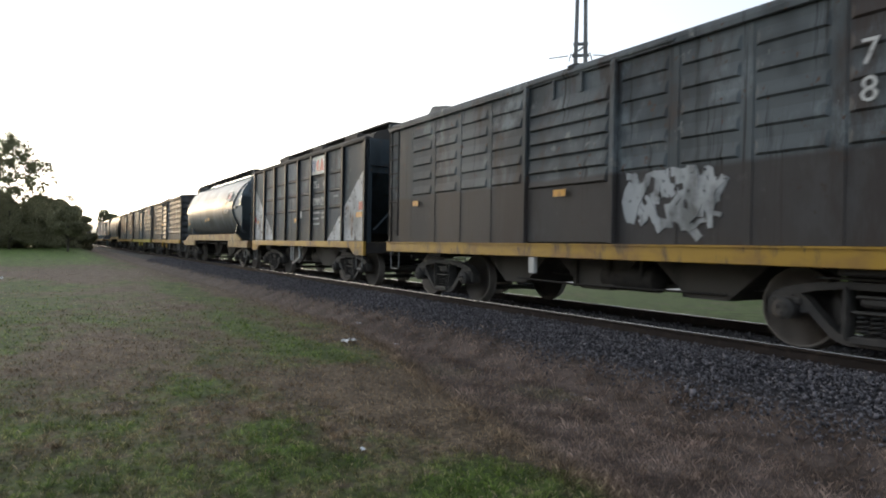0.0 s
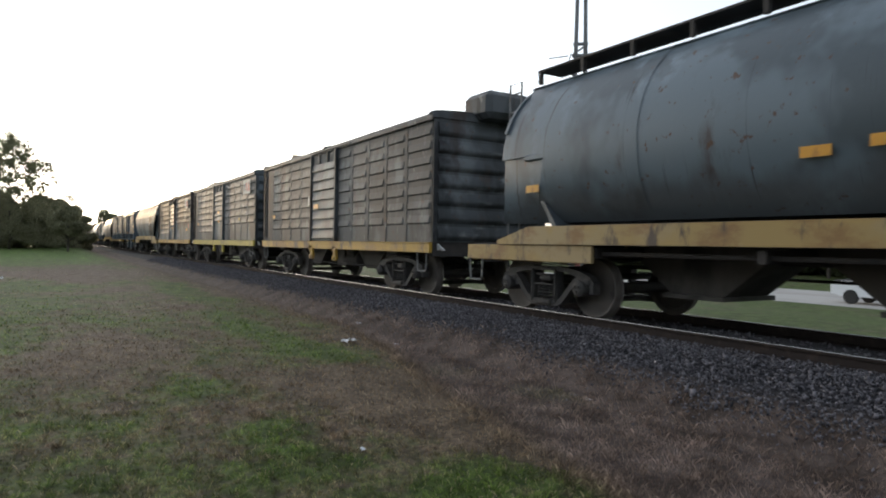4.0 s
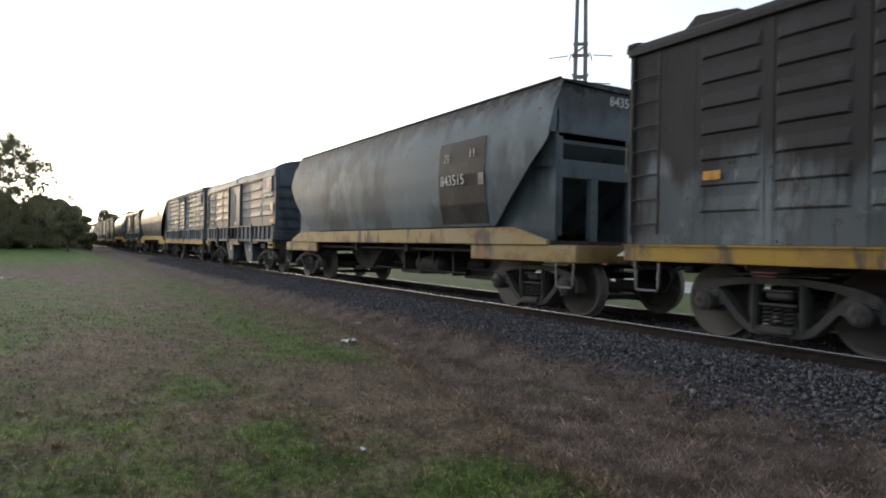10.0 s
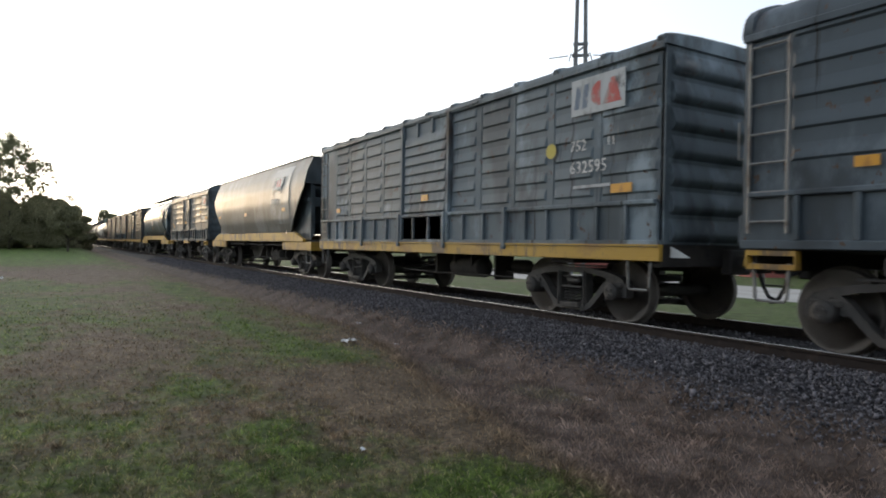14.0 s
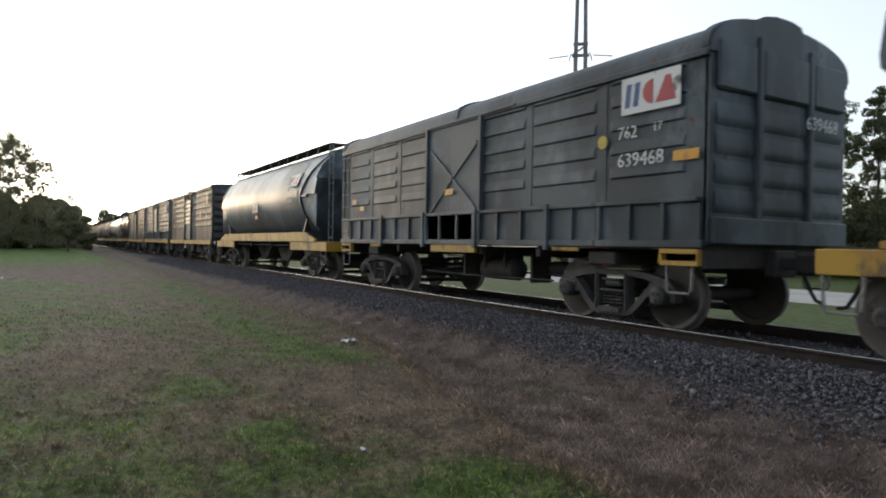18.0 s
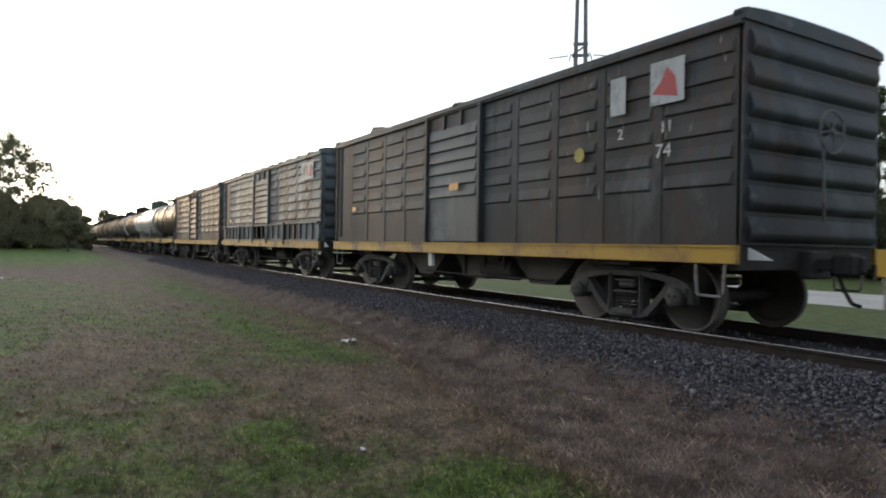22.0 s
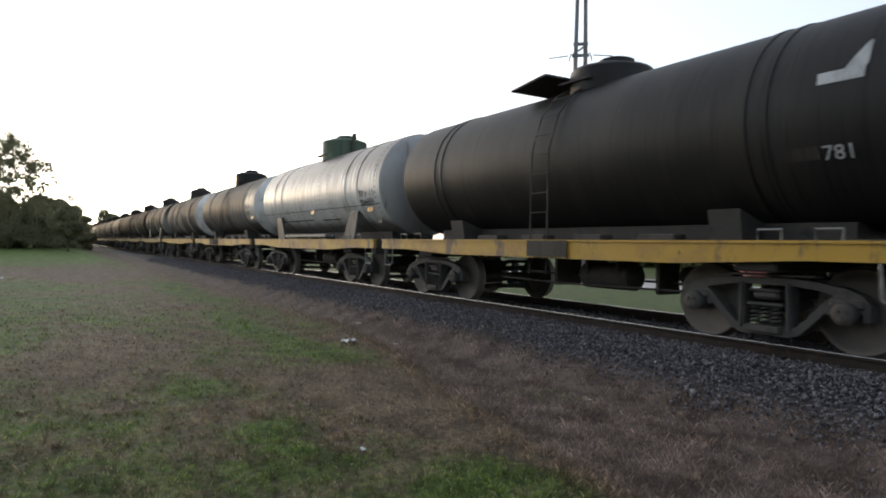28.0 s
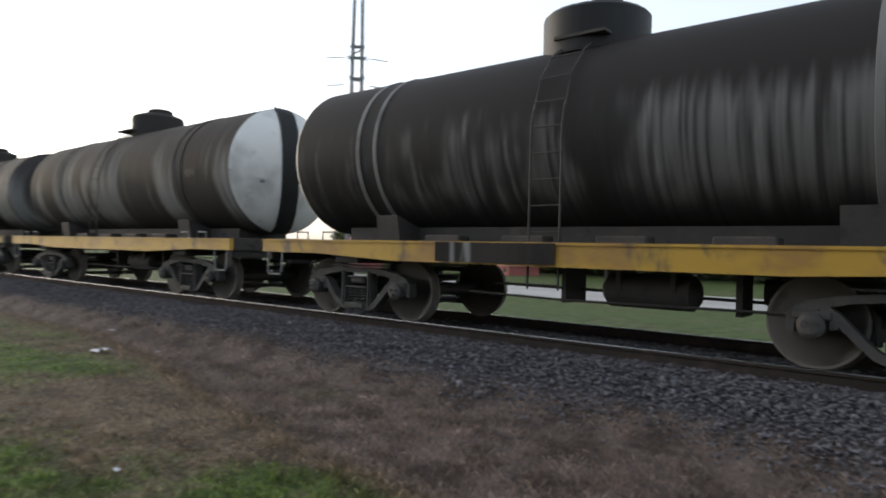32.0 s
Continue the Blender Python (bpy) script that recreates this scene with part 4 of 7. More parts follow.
def covered_wagon(name, u, label, body, sill="yellow", half=5.76, spacing=7.8, belt=False, door="slat", door_mat=None, z1=3.55, rise=0.11,
                  left=A_LEFT, right=A_RIGHT, rows=A_ROWS, from_left=0, from_right=0, chutes=True, hanger=None, low_door=True, skirt=True, round_top=False, white_post=False, hood=False):
    w = wagon(name, u, label, "freight wagon")
    running_gear(w, spacing, half)
    z0, zb, yb, d0, d1 = 1.08, (1.60 if belt else 1.08), 1.40, -0.95, 0.80
    dm = door_mat or body
    belt_mat = body
    chutes = chutes and not belt
    part("floor", (("floor", half), lambda: Geo().box(-half + 0.03, half - 0.03, -1.36, 1.36, 1.03, 1.09)), "under", w)
    over = 0.05 if not round_top else 0.02
    top = part("roof", (("roof", half, z1, rise), lambda: roof_geo(half, 1.40, z1, rise, over)), body, w, smooth=50)
    for x in np.linspace(-half + 0.05, half - 0.05, 13 if belt and not round_top else 3):
        part("roof_seam", (("rseam", z1, rise), lambda: roof_seam_geo(1.40, z1, rise, over)), body, top, at=pose(x, 0, 0))
    if not round_top and not belt:
        part("roof_hatch", (("hump", z1), lambda: Geo().prism([(-5.95, z1 + 0.12), (-5.45, z1 + 0.52), (-4.85, z1 + 0.44), (-4.45, z1 + 0.15)], "y", -0.55, 0.7)), body, w)
    if round_top:
        for s in (-1, 1):
            part("roof_ventilator", ("rvent", lambda: Geo().prism([(-0.45, 3.70), (-0.38, 3.84), (-0.15, 3.88), (0.15, 3.88), (0.38, 3.84), (0.45, 3.70)], "x", -0.32, 0.32)), body, w, "low hump over the wagon end", at=pose(s * (half - 0.33), 0, 0))
    if hood:
        part("roof_ventilator", (("hood", z1), lambda: Geo().box(5.35, 6.28, -0.5, 0.6, z1 - 0.02, z1 + 0.52, 0.11)), body, w, "rounded steel hood over the wagon end")
    nr = 5 if round_top else 7
    for s in (1, -1):
        e = part("end_wall", (("end", z0, z1, rise), lambda: end_geo(1.40, z0, z1, rise)), body, w, at=pose(s * half, 0, 0, 0, 0, 0 if s > 0 else 180), smooth=50)
        for k in range(nr):
            h = (z1 - 0.1 - z0) / nr if not round_top else (2.75 - z0) / nr
            part("end_rib", (("erib", round(h, 3), round_top), lambda: end_rib_geo(1.40, h, 0.4 if round_top else 1.0)), body, e, at=pose(0, 0, z0 + (k + 0.5) * h), smooth=50)
        if round_top:
            for y, wd in ((-0.95, 0.72), (0.0, 0.95), (0.95, 0.72)):
                part("end_panel", (("epanel", wd), lambda: Geo().box(-0.01, 0.06, -wd / 2, wd / 2, 2.85, 3.42, 0.03)), body, e, at=pose(0, y, 0))
            part("end_beam", ("cbeam", lambda: Geo().box(-0.01, 0.075, -1.37, 1.37, 1.08, 1.40, 0.02)), body, e)
            for y in (-0.53, 0.53):
                part("end_post", ("cpost", lambda: Geo().box(-0.01, 0.07, -0.05, 0.05, 1.1, 3.55, 0.02)), body, e, at=pose(0, y, 0))
        if not round_top:
            part("corner_plate", ("flag", lambda: Geo().prism([(0, 0.92), (0.27, 0.92), (0, 1.05)], "y", -1.30, -1.27)), "white", w, at=pose(s * (half + 0.02), 0, 0) @ Matrix.Diagonal((s, 1, 1, 1)))
    for s in (-1, 1):
        turn = pose(0, 0, 0, 0, 0, 0 if s < 0 else 180)
        sides = (left, right) if s < 0 else ([(-b, -a) for a, b in reversed(right)], [(-b, -a) for a, b in reversed(left)])
        e0, e1 = (d0, d1) if s < 0 else (-d1, -d0)
        if skirt:
            part("side_sill", (("sill", half), lambda: Geo().box(-half, half, -1.47, -1.405, 0.87, 1.075, 0.008)), sill, w, at=turn)
            part("sill_flange", (("flange", half), lambda: Geo().box(-half, half, -1.49, -1.472, 1.052, 1.075)), sill, w, at=turn)
        part("eave_rail", (("eave", half, z1), lambda: Geo().box(-half, half, -1.455, -1.40, z1 - 0.11, z1 - 0.03, 0.01)), body, w, at=turn)
        for cols, first, ends in ((sides[0], from_left, (-half + 0.02, e0)), (sides[1], from_right, (e1, half - 0.02))):
            cuts = [ends[0]] + [(cols[i][1] + cols[i + 1][0]) / 2 for i in range(len(cols) - 1)] + [ends[1]]
            if cols[0][0] - cuts[0] > 0.5:
                cuts[0] = cols[0][0] - 0.12
                a = ends[0]
                part("corner_panel", (("corner", half, z1), lambda: Geo().box(a, cuts[0], -yb, -yb + 0.04, z0, z1 - 0.05).box(a, a + 0.08, -yb - 0.03, -yb, z0, z1 - 0.05, 0.01)), body, w, at=turn)
            for i, (a, b) in enumerate(cols):
                p = part("side_panel", (("col", round(cuts[i], 2), round(cuts[i + 1], 2), z1), lambda: Geo().box(cuts[i] + 0.004, cuts[i + 1] - 0.004, -yb, -yb + 0.04, z0, z1 - 0.05)), body, w, at=turn)
                for z in rows[first:]:
                    press(p, a, b, z, -yb)
                if i:
                    part("seam_strap", (("strap", z1), lambda: Geo().box(-0.06, 0.06, -0.008, 0, z0, z1 - 0.11)), body, p, at=pose(cuts[i], -yb, 0))
        leaf = part("door", (("leaf", e0, z1), lambda: Geo().box(e0, e1, -yb - 0.03, -yb + 0.02, z0 + 0.02, z1 - (0.10 if round_top else 0.38))), dm, w, at=turn)
        if door == "slat":
            lo, n = (1.92, 6) if low_door else (zb + 0.08, 8)
            for k in range(n):
                press(leaf, e0 + 0.06, e1 - 0.05, lo + (z1 - 0.46 - lo) * k / (n - 0.6), -yb - 0.03, 0.042, 0.19, 0.0)
        elif door == "cross":
            for nm, pts in (("brace", [(e0 + 0.08, z1 - 0.5), (-0.08, 2.25), (e1 - 0.08, z1 - 0.5)]), ("lower_brace", [(e0 + 0.1, 1.66), (-0.08, 2.25), (e1 - 0.1, 1.66)])):
                part("door_brace", ((nm, e0, z1), lambda: Geo().bar(pts, 0.07, -yb - 0.055, -yb - 0.03)), dm, leaf)
        else:
            part("door_seam", (("dseam", e0), lambda: Geo().box(-0.10, -0.07, -yb - 0.045, -yb - 0.03, zb + 0.05, z1 - 0.4)), dm, leaf)
        if not round_top:
            head = part("door_header", (("header", e0, z1), lambda: Geo().box(e0 - 0.05, e1 + 0.05, -yb - 0.02, -yb + 0.02, z1 - 0.37, z1 - 0.06)), body, w, at=turn)
            for k in range(4):
                part("header_stud", (("stud", z1), lambda: Geo().box(-0.03, 0.03, -yb - 0.06, -yb - 0.02, z1 - 0.37, z1 - 0.06, 0.006)), body, head, at=pose(e0 + (e1 - e0) * k / 3, 0, 0))
        part("door_track", (("track", e0, z1), lambda: Geo().box(e0 - 0.1, e1 + 1.0, -yb - 0.075, -yb - 0.02, z1 - 0.08, z1 - 0.03, 0.01)), body, w, at=turn)
        for x in (e0 - 0.04, e1 + 0.04):
            part("door_jamb", (("jamb", z1), lambda: Geo().box(-0.045, 0.045, -yb - 0.085, -yb, z0 - 0.01, z1 - 0.07, 0.012)), body, w, at=turn @ pose(x, 0, 0))
        if belt:
            part("belt_sill", (("belt0", half), lambda: Geo().box(-half + 0.02, half - 0.02, -1.475, -1.40, z0 - 0.04, z0 + 0.05, 0.008)), belt_mat, w, at=turn)
            segs = [-half + 0.05, -2.95, -1.08, 0.74, 2.62, half - 0.05] if s < 0 else [-half + 0.05, -2.62, -0.74, 1.08, 2.95, half - 0.05]
            for a, b in zip(segs, segs[1:]):
                bay = part("belt_panel", (("bay", round(b - a, 2)), lambda: Geo().box(a + 0.03 - (a + b) / 2, b - 0.03 - (a + b) / 2, -1.43, -1.40, z0 + 0.05, zb - 0.03).box(a + 0.04 - (a + b) / 2, b - 0.04 - (a + b) / 2, -1.485, -1.40, zb - 0.03, zb + 0.03, 0.012)), belt_mat, w, at=turn @ pose((a + b) / 2, 0, 0))
                n = max(2, round((b - a) / 0.55))
                for k in range(1, n):
                    part("stake", ("stake", lambda: Geo().box(-0.03, 0.03, -1.478, -1.43, 1.13, 1.58, 0.008)), belt_mat, bay, at=pose((b - a) * (k / n - 0.5), 0, 0))
            for a in segs[1:-1]:
                part("stake_pocket", ("pocket", lambda: Geo().box(-0.05, 0.05, -1.51, -1.43, 0.98, 1.65, 0.012)), belt_mat, w, at=turn @ pose(a, 0, 0))
        for x in (-half + 0.35, half - 0.35):
            stirrup(w, x, s * 1.43)
    ladder(w, -half + 0.32, 1.2, z1 - 0.15, 0.42, -1.47, "steel" if belt else "under")
    part("grab_iron", ("grab", lambda: Geo().tube([(0, 0, -0.2), (-0.07, 0, -0.2), (-0.07, 0, 0.2), (0, 0, 0.2)], 0.012, 5)), "steel", w, at=pose(-half - 0.02, -1.35, 2.2))
    if chutes:
        for x in (-1.9, 0.0, 1.9):
            part("hopper_chute", ("chute", lambda: Geo().prism([(-0.85, 0.9), (0.85, 0.9), (0.28, 0.42), (-0.28, 0.42)], "y", -0.9, 0.9)), "dusty", w, at=pose(x, 0, 0))
    brake_gear(w, 0.6)
    plate(w, "reflector", -half + 1.25, 1.85, 0.22, 0.10, -yb - 0.045, "orange", "small orange reflective plate")
    if hanger:
        for x in (-0.95, 0.78):
            part("sill_bracket", ("bracket", lambda: Geo().bar([(-0.1, 0.9), (0.05, 0.9), (0.12, 0.60)], 0.16, -1.47, -1.40).bar([(-0.08, 0.66), (0.14, 0.62)], 0.1, -1.47, -1.40)), hanger, w, at=pose(x, 0, 0))
    if white_post:
        part("door_stop", ("wpost", lambda: Geo().box(-0.07, 0.07, -1.45, -1.38, 0.62, 0.87, 0.01)), "white", w, "white painted bracket", at=pose(-0.80, 0, 0))
    if round_top:
        for x in (-half + 0.35, half - 0.35):
            part("end_box", ("ebox", lambda: Geo().bar([(-0.26, 0.86), (0.26, 0.86), (0.26, 1.0), (-0.26, 1.0), (-0.26, 0.86)], 0.055, -1.46, -1.36)), "yellow", w, at=pose(x, 0, 0))
        part("sill_plate", ("csill", lambda: Geo().box(-0.80, 0.72, -1.46, -1.40, 0.90, 1.04, 0.01)), "yellow", w)
        for x in (-3.3, 3.0):
            part("sill_plate", ("csill2", lambda: Geo().box(-0.28, 0.28, -1.45, -1.40, 0.97, 1.035, 0.01)), "yellow", w, at=pose(x, 0, 0))
    return w


# ------------------------------------------------------------------ covered hoppers
FLAT_A = [0.0, 0.16, 0.38, 0.60, 0.78, 0.90, 1.0]
FLAT_Y = [1.37, 1.46, 1.51, 1.48, 1.39, 1.28, 1.21]
FLAT_Z = [1.36, 1.75, 2.28, 2.76, 3.13, 3.36, 3.54]


def barrel_point(a, r=1.50, zc=2.38, flat=False):
    """The bulging side, from a = 0 at the sill to 1 at the roof edge, as y (towards -y) and z."""
    if flat:
        return float(np.interp(a, FLAT_A, FLAT_Y)) + r - 1.50, float(np.interp(a, FLAT_A, FLAT_Z))
    t = radians(-42 + 100 * a)
    return r * math.cos(t) + 0.02, zc + (r - 0.02) * math.sin(t)


def barrel_strip(x0, x1, a0, a1, proud, s=-1, n=14, flat=False):
    """A thin sheet that lies on the bulging side."""
    ring = [barrel_point(a0 + (a1 - a0) * i / n, 1.50 + proud, flat=flat) for i in range(n + 1)]
    vs = [(x, s * y, z) for x in (x0, x1) for y, z in ring]
    return Geo().add(vs, [(i, i + 1, n + 2 + i, n + 1 + i) for i in range(n)])


def on_barrel(z, proud=0.012, flat=False):
    """Where a plate at that height sits on the bulging side: its y, and how far it leans back."""
    if flat:
        y0, y1 = np.interp([z - 0.12, z + 0.12], FLAT_Z, FLAT_Y)
        return -(float(np.interp(z, FLAT_Z, FLAT_Y)) + proud), -math.degrees(math.atan2(y0 - y1, 0.24))
    t = math.asin((z - 2.38) / 1.48)
    return -((1.50 + proud) * math.cos(t) + 0.02), -math.degrees(t)


def barrel_marks(w, x, zt, lines, logo=True, lean=0.12, patch=None, flat=False):
    if patch:
        part("paint_patch", (("patch", patch), lambda: barrel_strip(patch[0], patch[1], patch[2], patch[3], 0.012, n=50, flat=flat)), patch[4], w, "darker repainted patch", smooth=60)
    if logo:
        y, tilt = on_barrel(zt + 0.02, 0.02, flat)
        emblem(w, x + 0.5, zt, 0.92, 0.40, y - 0.02, tilt, lean, True)
    for z, text, size, dx in lines:
        y, tilt = on_barrel(z + size * 0.35, 0.016, flat)
        put_text(w, text, x + dx, z, size, y - 0.012, "wblock", tilt)


def end_ladder_geo(long):
    g = Geo()
    for y in (0.62, 1.0):
        g.tube([(long + 0.02, y, 1.06), (long + 0.02, y, 2.85)], 0.018, 6)
    for k in range(6):
        g.tube([(long + 0.02, 0.62, 1.3 + 0.27 * k), (long + 0.02, 1.0, 1.3 + 0.27 * k)], 0.014, 6)
    return g


def barrel_hopper(name, u, label, body, sill="cream", spacing=10.2, half=6.6, long=5.85, walkway=True, top=3.78, taper="v"):
    w = wagon(name, u, label, "hopper wagon")
    running_gear(w, spacing, half, coup=0.55)
    n, m = 20, 24
    flat = taper == "slope"
    low, yc, beam = (1.08, 1.22, 2.65) if flat else (1.2, 1.11, 3.05)

    def limit(a):
        if taper == "v":
            tip = 0.43
            d = abs(a - tip) / (tip if a < tip else 1 - tip)
            return long - 1.15 + (0.52 * d ** 1.4 if a < tip else 1.13 * d)
        return long + 0.08 - 1.45 * max(0.0, (0.56 - a) / 0.56) ** 1.15

    def side(s):
        def make():
            vs, fs = [], []
            for i in range(n + 1):
                a = i / n
                y, z = barrel_point(a, flat=flat)
                lim = limit(a)
                for j in range(m + 1):
                    vs.append((-lim + 2 * lim * j / m, s * y, z))
            k = m + 1
            fs = [(i * k + j, i * k + j + 1, (i + 1) * k + j + 1, (i + 1) * k + j) for i in range(n) for j in range(m)]
            g = Geo().add(vs, fs)
            ins = []
            for i in range(n + 1):
                y, z = barrel_point(i / n, flat=flat)
                lim = limit(i / n)
                ins.append((lim, s * y, z, s * (y - (0.10 if taper == 'v' and i > 8 else 0.03))))
            for e in (-1, 1):
                vv = [(e * q[0], q[1], q[2]) for q in ins] + [(e * q[0] - e * 0.02, q[3], q[2]) for q in ins]
                g.add(vv, [(i, i + 1, n + 2 + i, n + 1 + i) for i in range(n)])
            return g
        return make
    for s in (-1, 1):
        shell = part("barrel_side", (("barrel", s, long, taper), side(s)), body, w, smooth=60)
        for x in (-long + 2.9, 0.0, long - 2.9):
            part("seam", (("bseam", s, flat), lambda: barrel_strip(-0.03, 0.03, 0.02 if flat else 0.06, 0.94, 0.010, s, n=40, flat=flat)), body, shell, at=pose(x, 0, 0), smooth=60)
    yt, zt = barrel_point(1.0, flat=flat)

    def roof():
        g = Geo()
        up = 0.22 if walkway else 0.05
        ring = [(-yt, zt), (-yt - 0.02, zt + 0.02), (-yt * 0.6, zt + up * 0.73), (0, zt + up), (yt * 0.6, zt + up * 0.73), (yt + 0.02, zt + 0.02), (yt, zt), (0, zt - 0.05)]
        g.prism(ring, "x", -long, long)
        return g
    part("roof", (("hroof", long, walkway), roof), body, w)
    for s in (1, -1):
        turn = pose(0, 0, 0, 0, 0, 0 if s > 0 else 180)

        if walkway:
            def inset(a0, a1, q, top):
                """A sheet set in behind the cut edge of the barrel, straightening towards the wagon end."""
                k, rows = 7, []
                for a in np.linspace(a0, a1, k):
                    y, z = barrel_point(a)
                    rows.append(((limit(a) - 0.03, q * (y - 0.05), z), (long - 0.05, q * ((y - 0.06) if top else 1.40), z)))
                out = [p[0] for p in rows] + [p[1] for p in rows]
                back = [(p[0], p[1] - q * 0.03, p[2]) for p in out]
                rim = list(range(k)) + list(range(2 * k - 1, k - 1, -1))
                return Geo().add(out + back, [(a, a + 1, k + a + 1, k + a) for a in range(k - 1)] + [(2 * k + a, 3 * k + a, 3 * k + a + 1, 2 * k + a + 1) for a in range(k - 1)]
                                 + [(rim[a], 2 * k + rim[a], 2 * k + rim[(a + 1) % (2 * k)], rim[(a + 1) % (2 * k)]) for a in range(2 * k)])
            cheek = part("end_cheek", (("vcheek", long, s), lambda: inset(0.0, 0.43, -s, False)), body, w, at=turn, smooth=50)
            part("cheek_rail", (("vcrail", long, s), lambda: Geo().box(long - 1.15, long - 0.66, min(-s * 1.50, -s * 1.41), max(-s * 1.50, -s * 1.41), 2.33, 2.42, 0.012)), body, cheek)
            for q in (-1, 1):
                part("hip_sheet", (("hip", long, q), lambda: inset(0.43, 0.98, q, True)), body, w, at=turn, smooth=50)
        else:
            for q in (-1, 1):
                cheek = part("end_cheek", (("cheek", long, q, flat), lambda: Geo().prism([(long - 1.6, low), (long - 0.05, low), (long - 0.05, 3.1), (long - 1.6, 3.1)], "y", q * yc, q * (yc - 0.04))), body, w, at=turn)
                part("cheek_rail", (("crail", long, q, flat), lambda: Geo().bar([(long - 1.25, 2.36), (long - 0.15, 2.30)], 0.10, q * (yc + 0.06), q * yc)), body, cheek)
        if walkway:
            part("end_drum", (("edrum", long), lambda: Geo().lathe([(-0.42, 0.0), (-0.40, 0.13), (-0.34, 0.17), (0.34, 0.17), (0.40, 0.13), (0.42, 0.0)], (long - 0.24, 0.0, 2.42), "y", 16)), body, w, "round brake reservoir under the end", at=turn)
        if walkway:
            part("slope_sheet", (("vslope", long), lambda: Geo().prism([(long - 1.35, 1.1), (long - 0.12, 2.78), (long - 0.12, 2.84), (long - 1.45, 1.1)], "y", -1.36, 1.36)), body, w, at=turn)
        else:
            part("slope_sheet", (("slope", long), lambda: Geo().prism([(long - 1.6, 1.3), (long - 0.15, 2.62), (long - 0.15, 2.68), (long - 1.7, 1.4)], "y", -1.18, 1.18)), body, w, at=turn)

        def head():
            prof = [(-barrel_point(t, flat=flat)[0] + 0.02, barrel_point(t, flat=flat)[1]) for t in np.linspace(0.6, 1.0, 6)]
            full = prof + [(0, zt + (0.20 if walkway else 0.035))] + [(-p[0], p[1]) for p in reversed(prof)]
            return Geo().prism(full, "x", long - 0.12, long - 0.05)
        part("end_bulkhead", (("hend", long, walkway), head), body, w, at=turn)
        for y in (-1.14, -0.42, 0.42, 1.14) if not walkway else ():
            part("end_post", (("epost", long), lambda: Geo().box(long - 0.12, long - 0.04, -0.04, 0.04, 1.2, 2.7)) if abs(y) > 1 else (("inpost", long), lambda: Geo().box(long - 0.16, long - 0.06, -0.07, 0.07, 1.1, 2.1)), body, w, at=turn @ pose(0, y, 0))
        if not walkway:
            part("end_rail", (("erail", long), lambda: Geo().box(long - 0.18, long - 0.06, -1.1, 1.1, 2.08, 2.36, 0.01)), body, w, at=turn)
            part("end_ladder", (("eladder", long), lambda: end_ladder_geo(long)), "steel", w, at=turn)
        for q in (-1, 1):
            part("end_sill", (("esill", half, q, flat), lambda: Geo().box(half - beam, half, q * 1.41 - 0.03, q * 1.41 + 0.03, 0.80, 1.05, 0.012)), sill, w, at=turn)
        part("buffer_beam", (("ebeam", half), lambda: Geo().box(half - 0.08, half - 0.004, -1.378, 1.378, 0.80, 1.05, 0.01)), sill, w, at=turn)
        part("end_platform", (("plat", half, long), lambda: Geo().box(long - 0.05, half - 0.05, -1.35, 1.35, 1.02, 1.07)), "under", w, at=turn)
        stirrup(w, s * (half - 0.25), -1.42, 0.82)
        ladder(w, s * (long + 0.16), 1.06, 3.75, 0.31, -1.05, "steel") if walkway else None
    for s in (-1, 1):
        part("side_sill", (("hsill", long), lambda: Geo().prism([(-long - 0.05, 1.06), (long + 0.05, 1.06), (long + 0.05, 1.12), (long - 0.75, 1.33), (-long + 0.75, 1.33), (-long - 0.05, 1.12)], "y", -1.47, -1.40)), sill, w, at=pose(0, 0, 0, 0, 0, 0 if s < 0 else 180))
    part("floor", (("hfloor", long), lambda: Geo().box(-long, long, -1.38, 1.38, 1.05, 1.12)), "under", w)
    for x in (-2.72, 0.0, 2.76):
        part("hopper_chute", ("hchute", lambda: Geo().prism([(-1.24, 1.06), (1.24, 1.06), (0.40, 0.42), (-0.40, 0.42)], "y", -0.45, 0.45).box(-0.46, 0.46, -0.55, 0.55, 0.37, 0.43)), "dusty", w, at=pose(x, 0, 0))
    part("discharge_rod", ("drod", lambda: Geo().tube([(-4.0, -1.25, 0.94), (4.3, -1.25, 0.94)], 0.03, 6)), "under", w)
    if flat:
        brake_gear(w, 1.4)
    part("train_pipe", ("tpipe", lambda: Geo().tube([(-4.2, 1.15, 0.62), (4.2, 1.15, 0.62)], 0.025, 6)), "under", w)
    if walkway:
        def boards():
            g = Geo()
            for y in (-0.62, 0.62):
                g.box(-long + 0.2, long - 0.35, y - 0.26, y + 0.26, 3.88, 3.91)
                for x in np.linspace(-long + 0.25, long - 0.4, 12):
                    g.box(x - 0.03, x + 0.03, y - 0.26, y - 0.2, zt + 0.05, 3.88)
            g.tube([(-long + 0.2, -0.85, 3.90), (-long + 0.2, -0.85, 3.72)], 0.015, 5)
            return g
        part("roof_walk", (("walk", long), boards), "under", w)
    else:
        def coping():
            g = Geo()
            for y in (-1, 1):
                g.box(-long, long, y * (yt - 0.02) - 0.02, y * (yt - 0.02) + 0.02, zt - 0.02, zt + 0.05, 0.01)
            return g
        part("coping", (("coping", long), coping), body, w)
    return w


